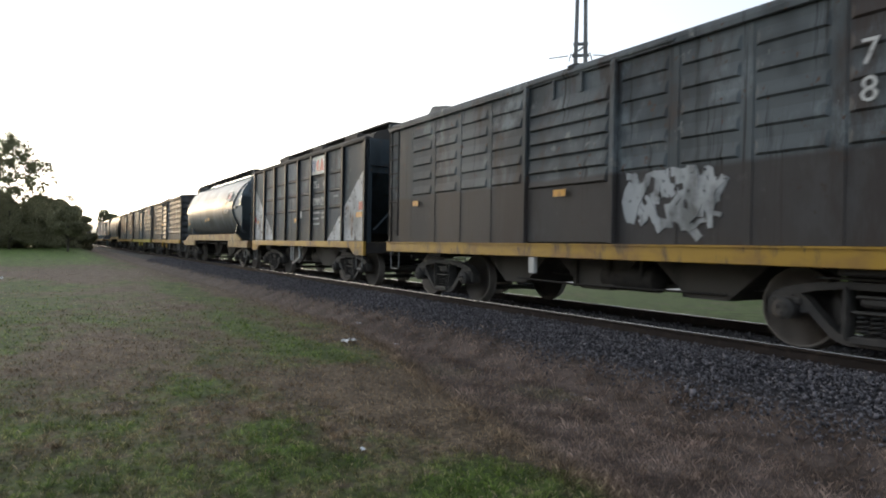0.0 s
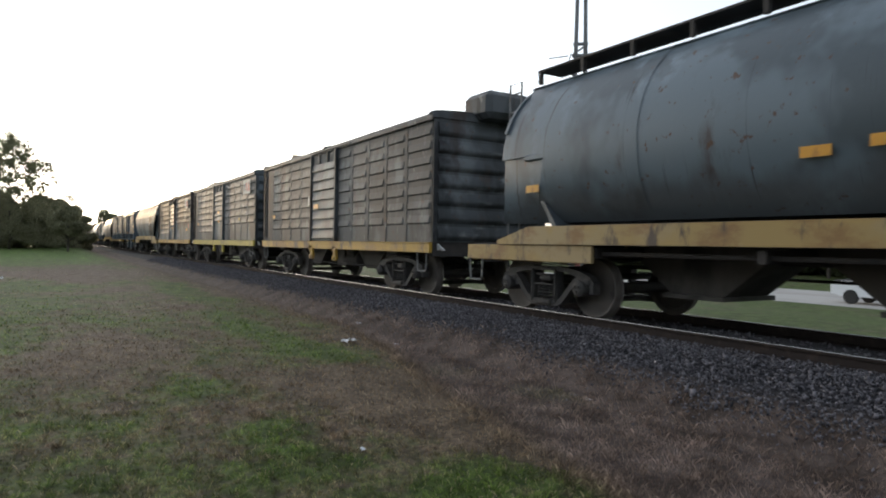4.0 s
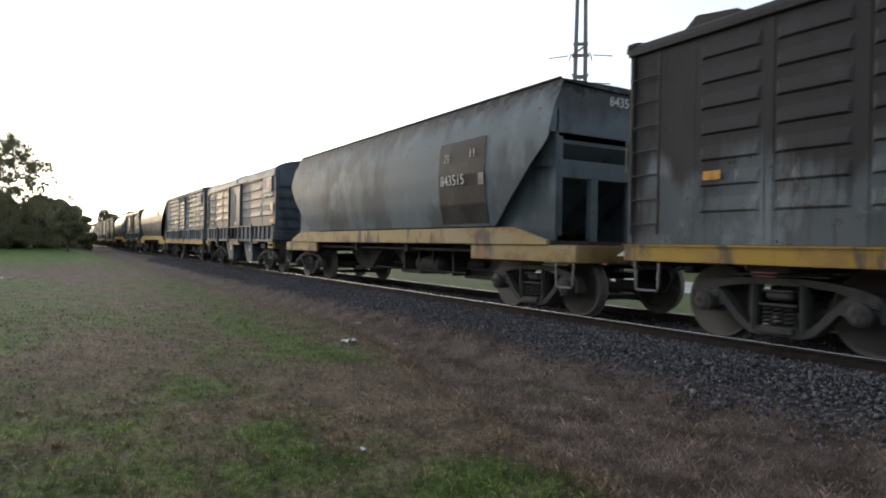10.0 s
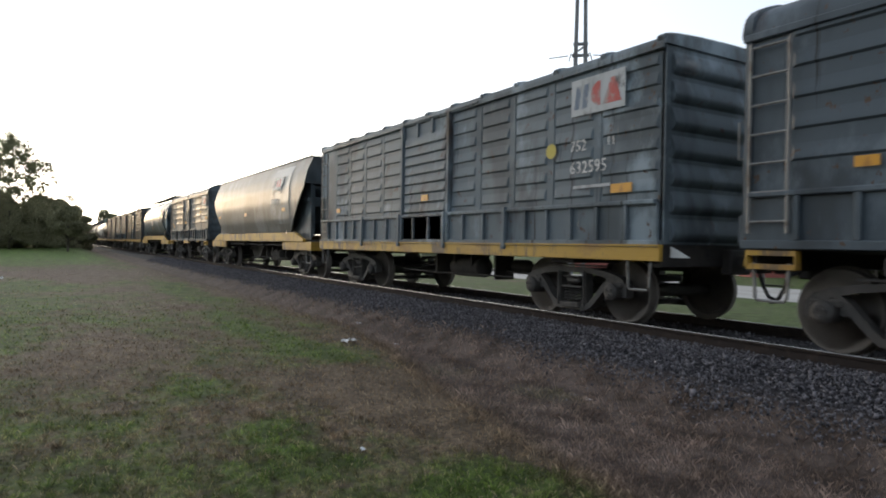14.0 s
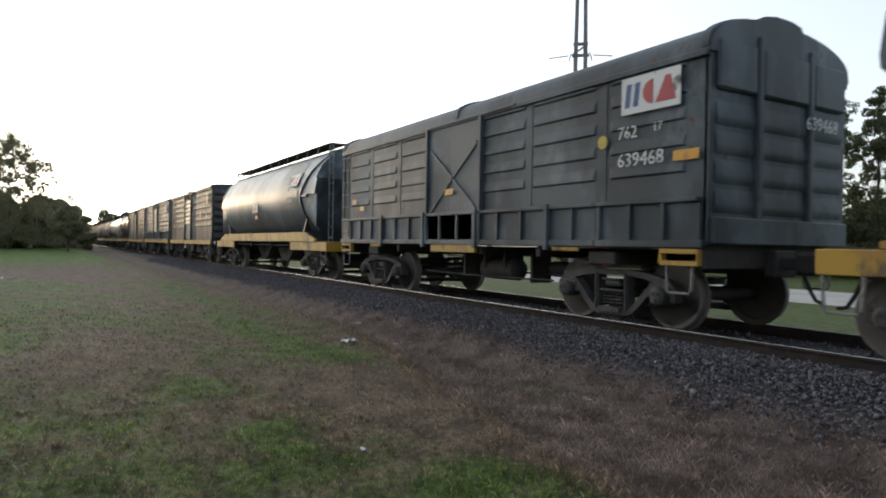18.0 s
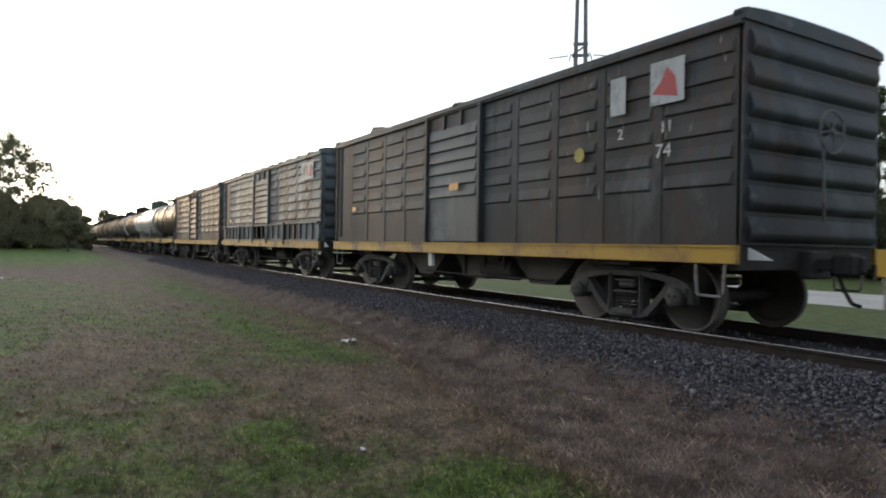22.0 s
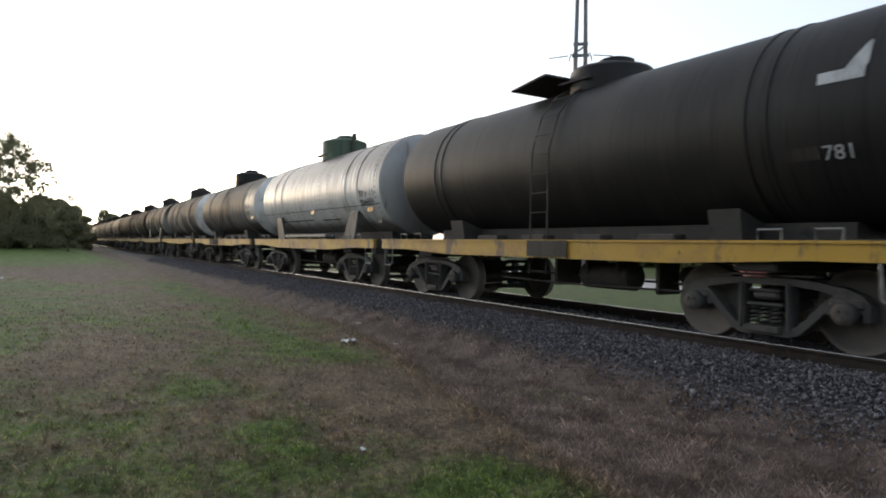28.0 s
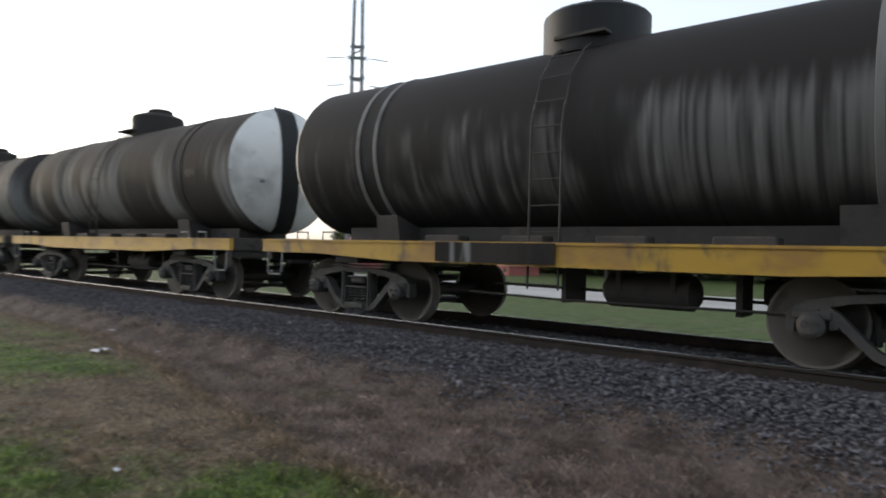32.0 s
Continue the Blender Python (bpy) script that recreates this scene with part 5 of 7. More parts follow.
def open_hopper(u):
    w = wagon("open_hopper_wagon", u, "black ribbed hopper wagon with scuffed white corner triangles and yellow sill", "hopper wagon")
    half, z0, z1 = 4.84, 1.08, 3.46
    running_gear(w, 6.6, half, coup=0.5)
    xs = [-4.79, -3.55, -2.38, -1.2, -0.03, 1.11, 2.26, 3.43, 4.79]
    for s in (-1, 1):
        turn = pose(0, 0, 0, 0, 0, 0 if s < 0 else 180)
        for i, (a, b) in enumerate(zip(xs, xs[1:])):
            p = part("side_panel", (("ocol", i), lambda: Geo().box(a, b, -1.40, -1.34, z0, z1)), "hop_black", w, at=turn)
            if 0 < i < 7:
                for z in (1.99, 2.43, 2.88):
                    # ribs in black: the shadow of the pressed slots is put into their colour
                    press(p, a + 0.17, b - 0.17, z - 0.03, -1.40, 0.022, 0.07, 0.0, "patch")
        for a in xs:
            part("post", (("opost", a), lambda a=a: Geo().box(a - 0.05, a + 0.05, -1.47, -1.40, z0, z1, 0.01)), "patch", w, at=turn)
        part("side_sill", ("osill", lambda: Geo().box(-half, half, -1.48, -1.41, 0.92, 1.08, 0.01).prism([(-half, 0.75), (-half + 0.5, 0.75), (-half + 0.8, 0.92), (-half, 0.92)], "y", -1.48, -1.41).prism([(half, 0.75), (half - 0.5, 0.75), (half - 0.8, 0.92), (half, 0.92)], "y", -1.48, -1.41)), "yellow", w, at=turn)
        part("top_rail", ("otop", lambda: Geo().box(-half, half, -1.46, -1.30, z1 - 0.02, z1 + 0.08, 0.02)), "under", w, at=turn)
        part("white_triangle", ("otri1", lambda: Geo().prism([(4.80, 1.10), (2.33, 1.10), (4.80, 2.90)], "y", -1.405, -1.402)), "rusty_white", w, "scuffed white corner triangle", at=turn)
        part("white_triangle", ("otri2", lambda: Geo().prism([(-4.80, 1.10), (-2.33, 1.10), (-4.80, 2.90)], "y", -1.405, -1.402)), "rusty_white", w, "scuffed white corner triangle", at=turn)
        for x in (-half + 0.3, half - 0.3):
            stirrup(w, x, s * 1.44, 0.80)
    for s in (1, -1):
        turn = pose(0, 0, 0, 0, 0, 0 if s > 0 else 180)
        part("end_plate", ("oplate", lambda: Geo().prism([(4.80, 2.86), (4.86, 2.86), (4.86, 3.5), (4.80, 3.5)], "y", -1.36, 1.36)), "black", w, at=turn)
        part("end_slope", ("oend", lambda: Geo().prism([(4.80, 2.7), (3.4, 1.3), (3.4, 1.36), (4.80, 2.86)], "y", -1.34, 1.34)), "black", w, at=turn)
        for y in (-1.33, 1.33):
            part("corner_post", ("ocorner", lambda: Geo().box(4.74, 4.84, -0.05, 0.05, 1.05, 2.85)), "black", w, at=turn @ pose(0, y, 0))
        part("end_brace", ("obrace", lambda: Geo().tube([(4.8, -1.2, 1.35), (4.78, 0.25, 2.82)], 0.028)), "black", w, at=turn)
    part("floor", ("ofloor", lambda: Geo().box(-half + 0.05, half - 0.05, -1.36, 1.36, 1.0, 1.06)), "under", w)
    part("roof", ("oroof", lambda: roof_geo(4.8, 1.25, 3.56, 0.25, 0.0)), "under", w)
    part("roof_walk", ("owalk", lambda: Geo().box(-4.2, 4.6, -0.75, -0.3, 3.95, 3.99).box(-4.2, -4.15, -0.72, -0.68, 3.7, 3.96).box(-1, -0.95, -0.72, -0.68, 3.7, 3.96).box(2, 2.05, -0.72, -0.68, 3.7, 3.96).tube([(-4.3, -0.5, 3.7), (-4.3, -0.5, 4.1), (-3.9, -0.5, 4.1)], 0.015, 5)), "under", w)
    for x in (-2.6, 0.5, 3.0):
        part("roof_hatch", ("ohatch", lambda: Geo().box(-0.42, 0.42, -1.05, -0.35, 3.66, 3.84, 0.03)), "under", w, at=pose(x, 0, 0))
    for x in (-1.3, 1.3):
        part("hopper_chute", ("ochute", lambda: Geo().prism([(-1.2, 1.02), (1.2, 1.02), (0.3, 0.40), (-0.3, 0.40)], "y", -1.0, 1.0)), "dusty", w, at=pose(x, 0, 0))
    part("door_lever", ("olever", lambda: Geo().tube([(-0.62, -1.42, 0.95), (-0.62, -1.42, 0.50), (-0.42, -1.42, 0.48), (-0.42, -1.42, 0.95)], 0.018).tube([(0.12, -1.42, 0.95), (0.2, -1.42, 0.62), (0.30, -1.42, 0.58), (0.36, -1.42, 0.95)], 0.03).tube([(-0.35, -1.45, 0.40), (0.2, -1.42, 0.60)], 0.035)), "white", w, "white painted discharge lever")
    brake_gear(w, 0.3)
    emblem(w, 1.66, 3.15, 1.06, 0.48, -1.44)
    put_text(w, "75", 1.22, 2.54, 0.29, -1.408)
    put_text(w, "2", 1.60, 2.54, 0.17, -1.408)
    put_text(w, "17", 1.98, 2.56, 0.24, -1.408)
    put_text(w, "898429", 1.20, 2.06, 0.31, -1.408)
    for x, z, wd in ((1.5, 1.86, 0.5), (2.0, 1.84, 0.22), (1.45, 1.70, 0.42), (2.0, 1.72, 0.24), (1.5, 1.55, 0.5), (2.9, 2.25, 0.3)):
        plate(w, "small_print", x, z, wd, 0.05, -1.406, "smear", "worn line of small white print")
    plate(w, "reflector", 4.42, 1.72, 0.36, 0.13, -1.412, "orange", "orange reflective plate")
    plate(w, "red_plate", 4.52, 1.93, 0.24, 0.20, -1.412, "red", "faded red square")
    plate(w, "reflector", -0.25, 1.69, 0.26, 0.12, -1.412, "orange", "orange reflective plate")
    plate(w, "label_plate", 0.22, 1.84, 0.16, 0.2, -1.412, "wblock", "small white plate")
    plate(w, "reflector", -4.38, 1.72, 0.2, 0.12, -1.412, "orange", "orange reflective plate")
    plate(w, "red_plate", -4.65, 1.80, 0.14, 0.18, -1.412, "red", "faded red square")
    return w


# ------------------------------------------------------------------ tank wagons
def tank_patch(x0, x1, z0, z1, r=1.2, zc=2.45, lean=0.0):
    """A thin sheet of paint on the rounded side, from x0 to x1, pointed at the top when it leans."""
    n, vs = max(6, int((z1 - z0) / 0.05)), []
    for i in range(n + 1):
        z = z0 + (z1 - z0) * i / n
        y = -math.sqrt((r + 0.005) ** 2 - (z - zc) ** 2)
        vs += [(x0 + lean * i / n, y, z), (x1, y, z)]
    return Geo().add(vs, [(2 * i, 2 * i + 1, 2 * i + 3, 2 * i + 2) for i in range(n)])


def rivet_row(w, x, r, zc, mat):
    """A row of rivet heads round the half of the tank that faces the lawn."""
    for k in range(26):
        a = radians(-70 + 150 * k / 25)
        part("rivet", ("rivet", lambda: Geo().lathe([(0.0, 0.019), (0.008, 0.017), (0.014, 0.009), (0.016, 0.0)], (0, 0, 0), "z", 6)), mat, w, at=pose(x, -r * math.cos(a), zc + r * math.sin(a), 90 - math.degrees(a), 0, 0))


def tank_wagon(name, u, label, shell, end_mat=None, sill="yellow", r=1.2, zc=2.45, spacing=6.75, half=5.25, long=4.75, dome=(0.58, 0.40), dome_mat=None,
               legs=False, dome_x=-0.2, ladder_x=-0.55, canopy=False, near=True, straps=(2.75, 3.05), strap_mat=None, stripe=False, leg_x=2.6, wheel_end=False, rivets=(), board=False, pipe=False):
    w = wagon(name, u, label, "tank wagon")
    running_gear(w, spacing, half, coup=0.45)
    part("tank_shell", (("shell", r, zc, long), lambda: Geo().lathe([(-long, r), (long, r)], (0, 0, zc), "x", 48)), shell, w, smooth=50)

    def cap():
        return Geo().lathe([(long, r), (long + 0.04, r - 0.015), (long + 0.16, r * 0.90), (long + 0.27, r * 0.68), (long + 0.34, r * 0.4), (long + 0.36, 0.0)], (0, 0, zc), "x", 48)
    for s in (1, -1):
        part("tank_end", (("cap", r, zc, long), cap), end_mat or shell, w, at=pose(0, 0, 0, 0, 0, 0 if s > 0 else 180), smooth=60)
        turn = pose(0, 0, 0, 0, 0, 0 if s > 0 else 180)
        part("end_platform", (("tplat", half, spacing), lambda: Geo().box(half - 0.75, half, -1.38, 1.38, 0.92, 1.14, 0.01)), "under", w, at=turn)

        def strap():
            g = Geo()
            return g.lathe([(-0.04, r + 0.002), (-0.035, r + 0.014), (0.035, r + 0.014), (0.04, r + 0.002)], (0, 0, zc), "x", 40)
        for x in straps:
            part("tank_strap", (("tstrap", r, zc), strap), strap_mat or shell, w, at=turn @ pose(x, 0, 0))

        def saddle(leg_side=0):
            g = Geo()
            if legs:
                for q in (leg_side,):
                    g.prism([(leg_x - 0.42, 1.1), (leg_x + 0.30, 1.1), (leg_x + 0.55, zc - r * 0.50), (leg_x + 0.05, zc - r * 0.50)], "y", q * (r * 0.93), q * (r * 0.88))
            else:
                g.prism([(-0.95, 1.1), (0.95, 1.1), (1.02, 1.5), (0.5, 1.32), (0, 1.28), (-0.5, 1.32), (-1.02, 1.5)], "x", 2.7, 3.12)
            return g
        for q in (-1, 1) if legs else (0,):
            part("saddle", (("saddle", r, zc, long, legs, leg_x, q), lambda: saddle(q)), "leg_slate" if legs else "under", w, at=turn)
    for s in (-1, 1):
        part("side_sill", (("tsill", half), lambda: Geo().prism([(-half, 0.93), (-spacing / 2 - 0.6, 0.93), (-spacing / 2 + 1.0, 0.86), (spacing / 2 - 1.0, 0.86), (spacing / 2 + 0.6, 0.93), (half, 0.93), (half, 1.13), (-half, 1.13)], "y", -1.45, -1.38).box(-half, half, -1.47, -1.45, 1.10, 1.13)), sill, w, at=pose(0, 0, 0, 0, 0, 0 if s < 0 else 180))
        for x in (-half + 0.3, half - 0.3):
            stirrup(w, x, s * 1.43, 0.95)
    part("floor", (("tfloor", half), lambda: Geo().box(-half + 0.02, half - 0.02, -1.37, 1.37, 1.06, 1.12)), "under", w)
    part("tank_cradle", (("cradle", long), lambda: Geo().box(-long + 0.6, long - 0.6, -0.55, 0.55, 1.11, 1.34)), "under", w)
    dr, dh = dome
    top = zc + r

    def dome_geo():
        g = Geo().lathe([(top - 0.18, dr), (top + dh - 0.06, dr), (top + dh - 0.02, dr - 0.04), (top + dh + 0.05, dr * 0.6), (top + dh + 0.07, 0.0)], (0, 0, 0), "z", 24)
        return g
    part("dome", (("dome", dr, dh, top), dome_geo), dome_mat or shell, w, at=pose(dome_x, 0, 0), smooth=40)
    part("dome_hatch", (("hatch", dr, dh, top), lambda: Geo().lathe([(top + dh, 0.28), (top + dh + 0.12, 0.28), (top + dh + 0.15, 0.2), (top + dh + 0.15, 0)], (0.1, 0, 0), "z", 16)), dome_mat or shell, w, at=pose(dome_x, 0, 0))
    if pipe:
        part("vent_pipe", (("vent", dr, dh, top), lambda: Geo().tube([(dr + 0.05, 0, top - 0.05), (dr + 0.05, 0, top + dh + 0.14)], 0.07, 8)), dome_mat or shell, w, at=pose(dome_x, 0, 0))
    if near:
        def stile(q):
            return [(q, -(r + 0.10), 0.6), (q, -(r + 0.09), zc)] + [(q, -(r + 0.06) * math.cos(radians(k)), zc + (r + 0.06) * math.sin(radians(k))) for k in (10, 30, 50, 70)]
        lad = part("ladder", (("tlad", r, zc), lambda: Geo().tube(stile(-0.2) + stile(0.2)[::-1], 0.014, 6)), "under", w, at=pose(ladder_x, 0, 0))
        z = 0.65
        while z < zc + 0.9:
            d = z - zc
            y = -(r + 0.09) if d < 0 else -math.sqrt(max((r + 0.07) ** 2 - d * d, 0.01))
            part("rung", ("thin_rung", lambda: Geo().tube([(-0.2, 0, 0), (0.2, 0, 0)], 0.010, 5)), "under", lad, at=pose(0, y, z))
            z += 0.3
    part("dome_platform", (("dplat", r, zc, ladder_x), lambda: Geo().box(ladder_x - 0.28, ladder_x + 0.4, -0.7, -0.25, top - 0.02, top + 0.015)), "under", w)
    if canopy:
        part("dome_canopy", ("canopy", lambda: Geo().prism([(-1.32, top + 0.02), (-0.42, top + 0.12), (-0.42, top + 0.155), (-1.34, top + 0.05)], "y", -0.95, 0.95)), "under", w)
    if stripe:
        def black():
            prof = [(0.0, r), (0.04, r - 0.015), (0.16, r * 0.90), (0.27, r * 0.68), (0.34, r * 0.4), (0.36, 0.0)]
            pts = [(long + a + 0.006, zc + b) for a, b in prof] + [(long + a + 0.006, zc - b) for a, b in reversed(prof[:-1])]
            return Geo().add([(a, y, b) for y in (-0.30, 0.10) for a, b in pts], [(i, i + 1, len(pts) + i + 1, len(pts) + i) for i in range(len(pts) - 1)])
        part("black_stripe", (("stripe", r, zc, long), black), "tank_black", w, "tarry black stripe down the white end")
    if wheel_end:
        hand_wheel(w, half + 0.05, -0.25, 2.05)
        part("brake_stand", ("bstand", lambda: Geo().box(-0.05, 0.05, -0.33, -0.17, 1.1, 2.05, 0.01)), "under", w, at=pose(half - 0.1, 0, 0))
    for x in np.linspace(-1.9, 1.9, 4):
        part("tank_block", ("tblock", lambda: Geo().box(-0.3, 0.3, -1.0, -0.75, 1.12, 1.22, 0.02)), "under", w, at=pose(x, 0, 0))
    for s in (-1, 1):
        for x in (half - 0.95, half - 1.55):
            part("hand_hoop", ("hoop", lambda: Geo().tube([(-0.13, 0, 0), (-0.13, 0, 0.12), (0.13, 0, 0.12), (0.13, 0, 0)], 0.014, 5)), "steel", w, at=pose(s * x, -1.41, 1.12))
    for x in rivets:
        rivet_row(w, x, r, zc, "under")
    if board:
        part("running_board", ("board", lambda: Geo().box(-1.9, 1.6, -1.32, -1.05, 1.19, 1.27, 0.01)), "steel", w, "pale grey running board")
    brake_gear(w, 0.9)
    return w


# ------------------------------------------------------------------ the train, from its head to its tail
YF = -1.446
C = dict(belt=True, z1=3.32, rise=0.44, skirt=False, left=C_LEFT, right=C_RIGHT, rows=C_ROWS, chutes=False, round_top=True)
c = covered_wagon("covered_wagon", -7.0, "grey covered wagon, brown below, pale graffiti smears, yellow sill", "box_two", from_left=2, from_right=2, white_post=True)
put_text(c, "7", 3.86, 2.72, 0.34, YF)
put_text(c, "8", 3.86, 2.38, 0.34, YF)
plate(c, "reflector", -0.15, 1.80, 0.26, 0.10, -1.48, "orange", "orange reflective plate")
gr = random.Random(8)
for i in range(46):
    x, z = gr.uniform(1.1, 2.35), gr.uniform(1.2, 1.82)
    a = gr.uniform(0.6, 2.6)
    pts = [(x, z)]
    for k in range(4):
        a += gr.uniform(-0.9, 0.9)
        pts.append((min(max(pts[-1][0] + 0.10 * math.cos(a), 1.02), 2.48), min(max(pts[-1][1] + 0.14 * math.sin(a), 1.14), 1.94)))
    part("graffiti", Geo().bar(pts, gr.uniform(0.05, 0.12), -0.003 - 0.0002 * i, 0.0), "smear", c, "faded white graffiti smear", at=pose(0, -1.402, 0))

open_hopper(-18.80)

c = barrel_hopper("barrel_hopper_wagon", -31.26, "blue-grey barrel-sided hopper wagon with roof walk, faded yellow sill", "hop_grey", half=6.7, long=5.74, spacing=9.94)
barrel_marks(c, 3.42, 2.86, [(2.52, "75", 0.20, -0.02), (2.56, "11", 0.20, 0.72), (2.18, "892209", 0.24, -0.08)])
for x, z in ((-0.62, 1.98), (0.02, 2.02), (-4.9, 1.9)):
    y, tilt = on_barrel(z, 0.02)
    plate(c, "reflector", x, z, 0.3, 0.11, y - 0.01, "orange", "orange reflective plate")
lettering("running_number", "892209", 0.24, "wblock", c, pose(5.705, -0.62, 3.02, 90, 0, 90))

c = covered_wagon("covered_wagon", -45.03, "dark grey weathered covered wagon with slatted door, yellow sill", "box_dark", hood=True, low_door=False, door_mat="box_slate", hanger="yellow")
plate(c, "label_plate", -1.12, 2.2, 0.2, 0.26, -1.45, "wblock", "small white plate")
plate(c, "reflector", -0.45, 2.02, 0.34, 0.12, -1.5, "orange", "orange reflective plate")
c = covered_wagon("covered_wagon", -57.76, "weathered grey covered wagon with lemon yellow sill and brackets", "box_grey", sill="lemon", hanger="lemon", from_right=1)
emblem(c, 4.68, 3.08, 1.0, 0.52, YF, worn=True)
put_text(c, "2", 4.55, 2.55, 0.2, YF)
put_text(c, "7", 3.95, 2.32, 0.24, YF)
put_text(c, "5", 4.15, 2.32, 0.24, YF)
put_text(c, "293", 4.45, 2.02, 0.26, YF)
plate(c, "reflector", 0.15, 2.27, 0.28, 0.10, -1.5, "orange", "orange reflective plate")
plate(c, "reflector", 0.06, 1.88, 0.30, 0.10, -1.45, "orange", "orange reflective plate")
plate(c, "label_plate", -1.23, 1.84, 0.18, 0.24, -1.45, "wblock", "small white plate")
spot(c, 3.64, 1.90, 0.072, -1.45)
c = covered_wagon("covered_wagon", -70.40, "browned covered wagon with grey door, lower side and end, yellow sill", "box_brown", hood=True, door_mat="box_blue", from_right=2)
emblem(c, 4.72, 3.02, 0.95, 0.52, YF, worn=True)
put_text(c, "11", 4.82, 2.50, 0.26, YF)
put_text(c, "353697", 4.02, 2.16, 0.26, YF)
plate(c, "label_plate", -0.55, 1.72, 0.16, 0.22, -1.46, "wblock", "small white plate")
plate(c, "reflector", 0.12, 1.76, 0.26, 0.12, -1.46, "orange", "orange reflective plate")
plate(c, "reflector", 4.95, 1.62, 0.42, 0.13, -1.46, "orange", "orange reflective plate")
plate(c, "red_plate", 5.5, 1.8, 0.18, 0.18, -1.46, "red", "faded red square")
hand_wheel(c, 6.1, -0.3, 2.35)
c = barrel_hopper("barrel_hopper_wagon", -83.57, "plain blue-grey barrel-sided hopper wagon with faded yellow sill", "hop_smooth", walkway=False, taper="slope", half=6.5, spacing=10.36)
barrel_marks(c, 2.95, 2.9, [(2.52, "75", 0.22, 0.05), (2.55, "11", 0.22, 0.88), (2.10, "843515", 0.27, -0.02)], logo=False, patch=(2.83, 4.33, 0.02, 0.66, "patch"), flat=True)
lettering("running_number", "843515", 0.22, "wblock", c, pose(5.81, -0.15, 3.28, 90, 0, 90))
plate(c, "label_plate", 4.25, 2.16, 0.16, 0.2, -1.53, "steel", "grey square plate")
c = covered_wagon("covered_wagon", -96.7, "blue-grey round-roofed covered wagon with stake belt and low hoppers", "box_blue", half=5.28, spacing=7.35, door="plain", **C)
hand_wheel(c, 5.5, -0.1, 2.5)
emblem(c, 4.45, 2.98, 0.98, 0.52, YF)
put_text(c, "752", 3.98, 2.48, 0.24, YF)
put_text(c, "11", 4.6, 2.48, 0.20, YF)
put_text(c, "661504", 3.98, 2.12, 0.26, YF)
plate(c, "yellow_plate", 5.02, 1.74, 0.36, 0.12, -1.45, "orange", "yellow plate")
plate(c, "orange_plate", 4.98, 2.2, 0.24, 0.24, -1.445, "orange", "orange square")
plate(c, "reflector", 0.1, 1.74, 0.26, 0.11, -1.45, "orange", "orange reflective plate")
for x0, x1, x2, x3 in ((-2.13, -0.82, -0.86, -1.51), (0.80, 2.12, 2.12, 1.42)):
    ch = part("hopper_chute", Geo().prism([(x0, 1.06), (x1, 1.06), (x2, 0.30), (x3, 0.30)], "y", -1.30, 1.30), "box_blue", c)
    part("stencil_plate", Geo().box((x2 + x3) / 2 - 0.09, (x2 + x3) / 2 + 0.07, -1.306, -1.30, 0.68, 0.90), "wblock", ch)
c = covered_wagon("covered_wagon", -108.77, "blue-grey covered wagon with stake belt and yellow sill", "box_belt", half=5.75, spacing=7.75, belt=True, low_door=False, rows=B_ROWS)
emblem(c, 4.64, 3.10, 1.0, 0.5, YF, worn=True)
put_text(c, "752", 4.12, 2.36, 0.22, YF)
put_text(c, "11", 4.82, 2.38, 0.17, YF)
put_text(c, "632595", 4.12, 2.05, 0.24, YF)
plate(c, "small_print", 4.55, 1.86, 0.7, 0.04, YF, "smear", "worn line of small white print")
plate(c, "reflector", 5.1, 1.80, 0.36, 0.12, -1.45, "orange", "orange reflective plate")
spot(c, 3.72, 2.42, 0.110, -1.45)
plate(c, "reflector", 0.0, 1.94, 0.26, 0.12, -1.47, "orange", "orange reflective plate")
c = barrel_hopper("barrel_hopper_wagon", -121.75, "dark grey barrel-sided hopper wagon with orange-yellow sill", "hop_deep", sill="yellow", walkway=False, taper="slope", half=6.48)
barrel_marks(c, 2.9, 2.90, [(2.54, "75", 0.20, 0.0), (2.58, "13", 0.20, 0.76), (2.24, "825729", 0.26, -0.06)], patch=(2.68, 4.6, 0.10, 0.92, "hop_grey"), flat=True)
for x, z in ((-0.5, 2.02), (4.1, 2.05), (-4.75, 2.02)):
    plate(c, "reflector", x, z, 0.26, 0.11, on_barrel(z, 0.02)[0] - 0.01, "orange", "orange reflective plate")
c = covered_wagon("covered_wagon", -134.78, "dark blue-grey round-roofed covered wagon with cross-braced door", "box_slate", half=5.32, spacing=7.25, door="cross", **C)
emblem(c, 4.50, 2.95, 0.92, 0.46, YF)
put_text(c, "762", 3.98, 2.42, 0.22, YF)
put_text(c, "17", 4.55, 2.46, 0.15, YF)
put_text(c, "639468", 3.98, 2.06, 0.25, YF)
spot(c, 3.72, 2.42, 0.088, -1.45)
plate(c, "yellow_plate", 5.05, 2.12, 0.36, 0.12, -1.45, "orange", "yellow plate")
plate(c, "reflector", -0.15, 2.0, 0.28, 0.11, -1.46, "orange", "orange reflective plate")
lettering("running_number", "639468", 0.24, "wblock", c, pose(5.41, 0.35, 2.55, 90, 0, 90))
plate(c, "reflector", -4.5, 2.02, 0.22, 0.10, -1.45, "orange", "orange reflective plate")
c = barrel_hopper("barrel_hopper_wagon", -147.75, "blue-grey barrel-sided hopper wagon with ladders and roof walk", "hop_grey", sill="yellow", half=6.6, long=5.74, spacing=9.92)
lettering("running_number", "895300", 0.24, "wblock", c, pose(5.705, -0.62, 3.02, 90, 0, 90))
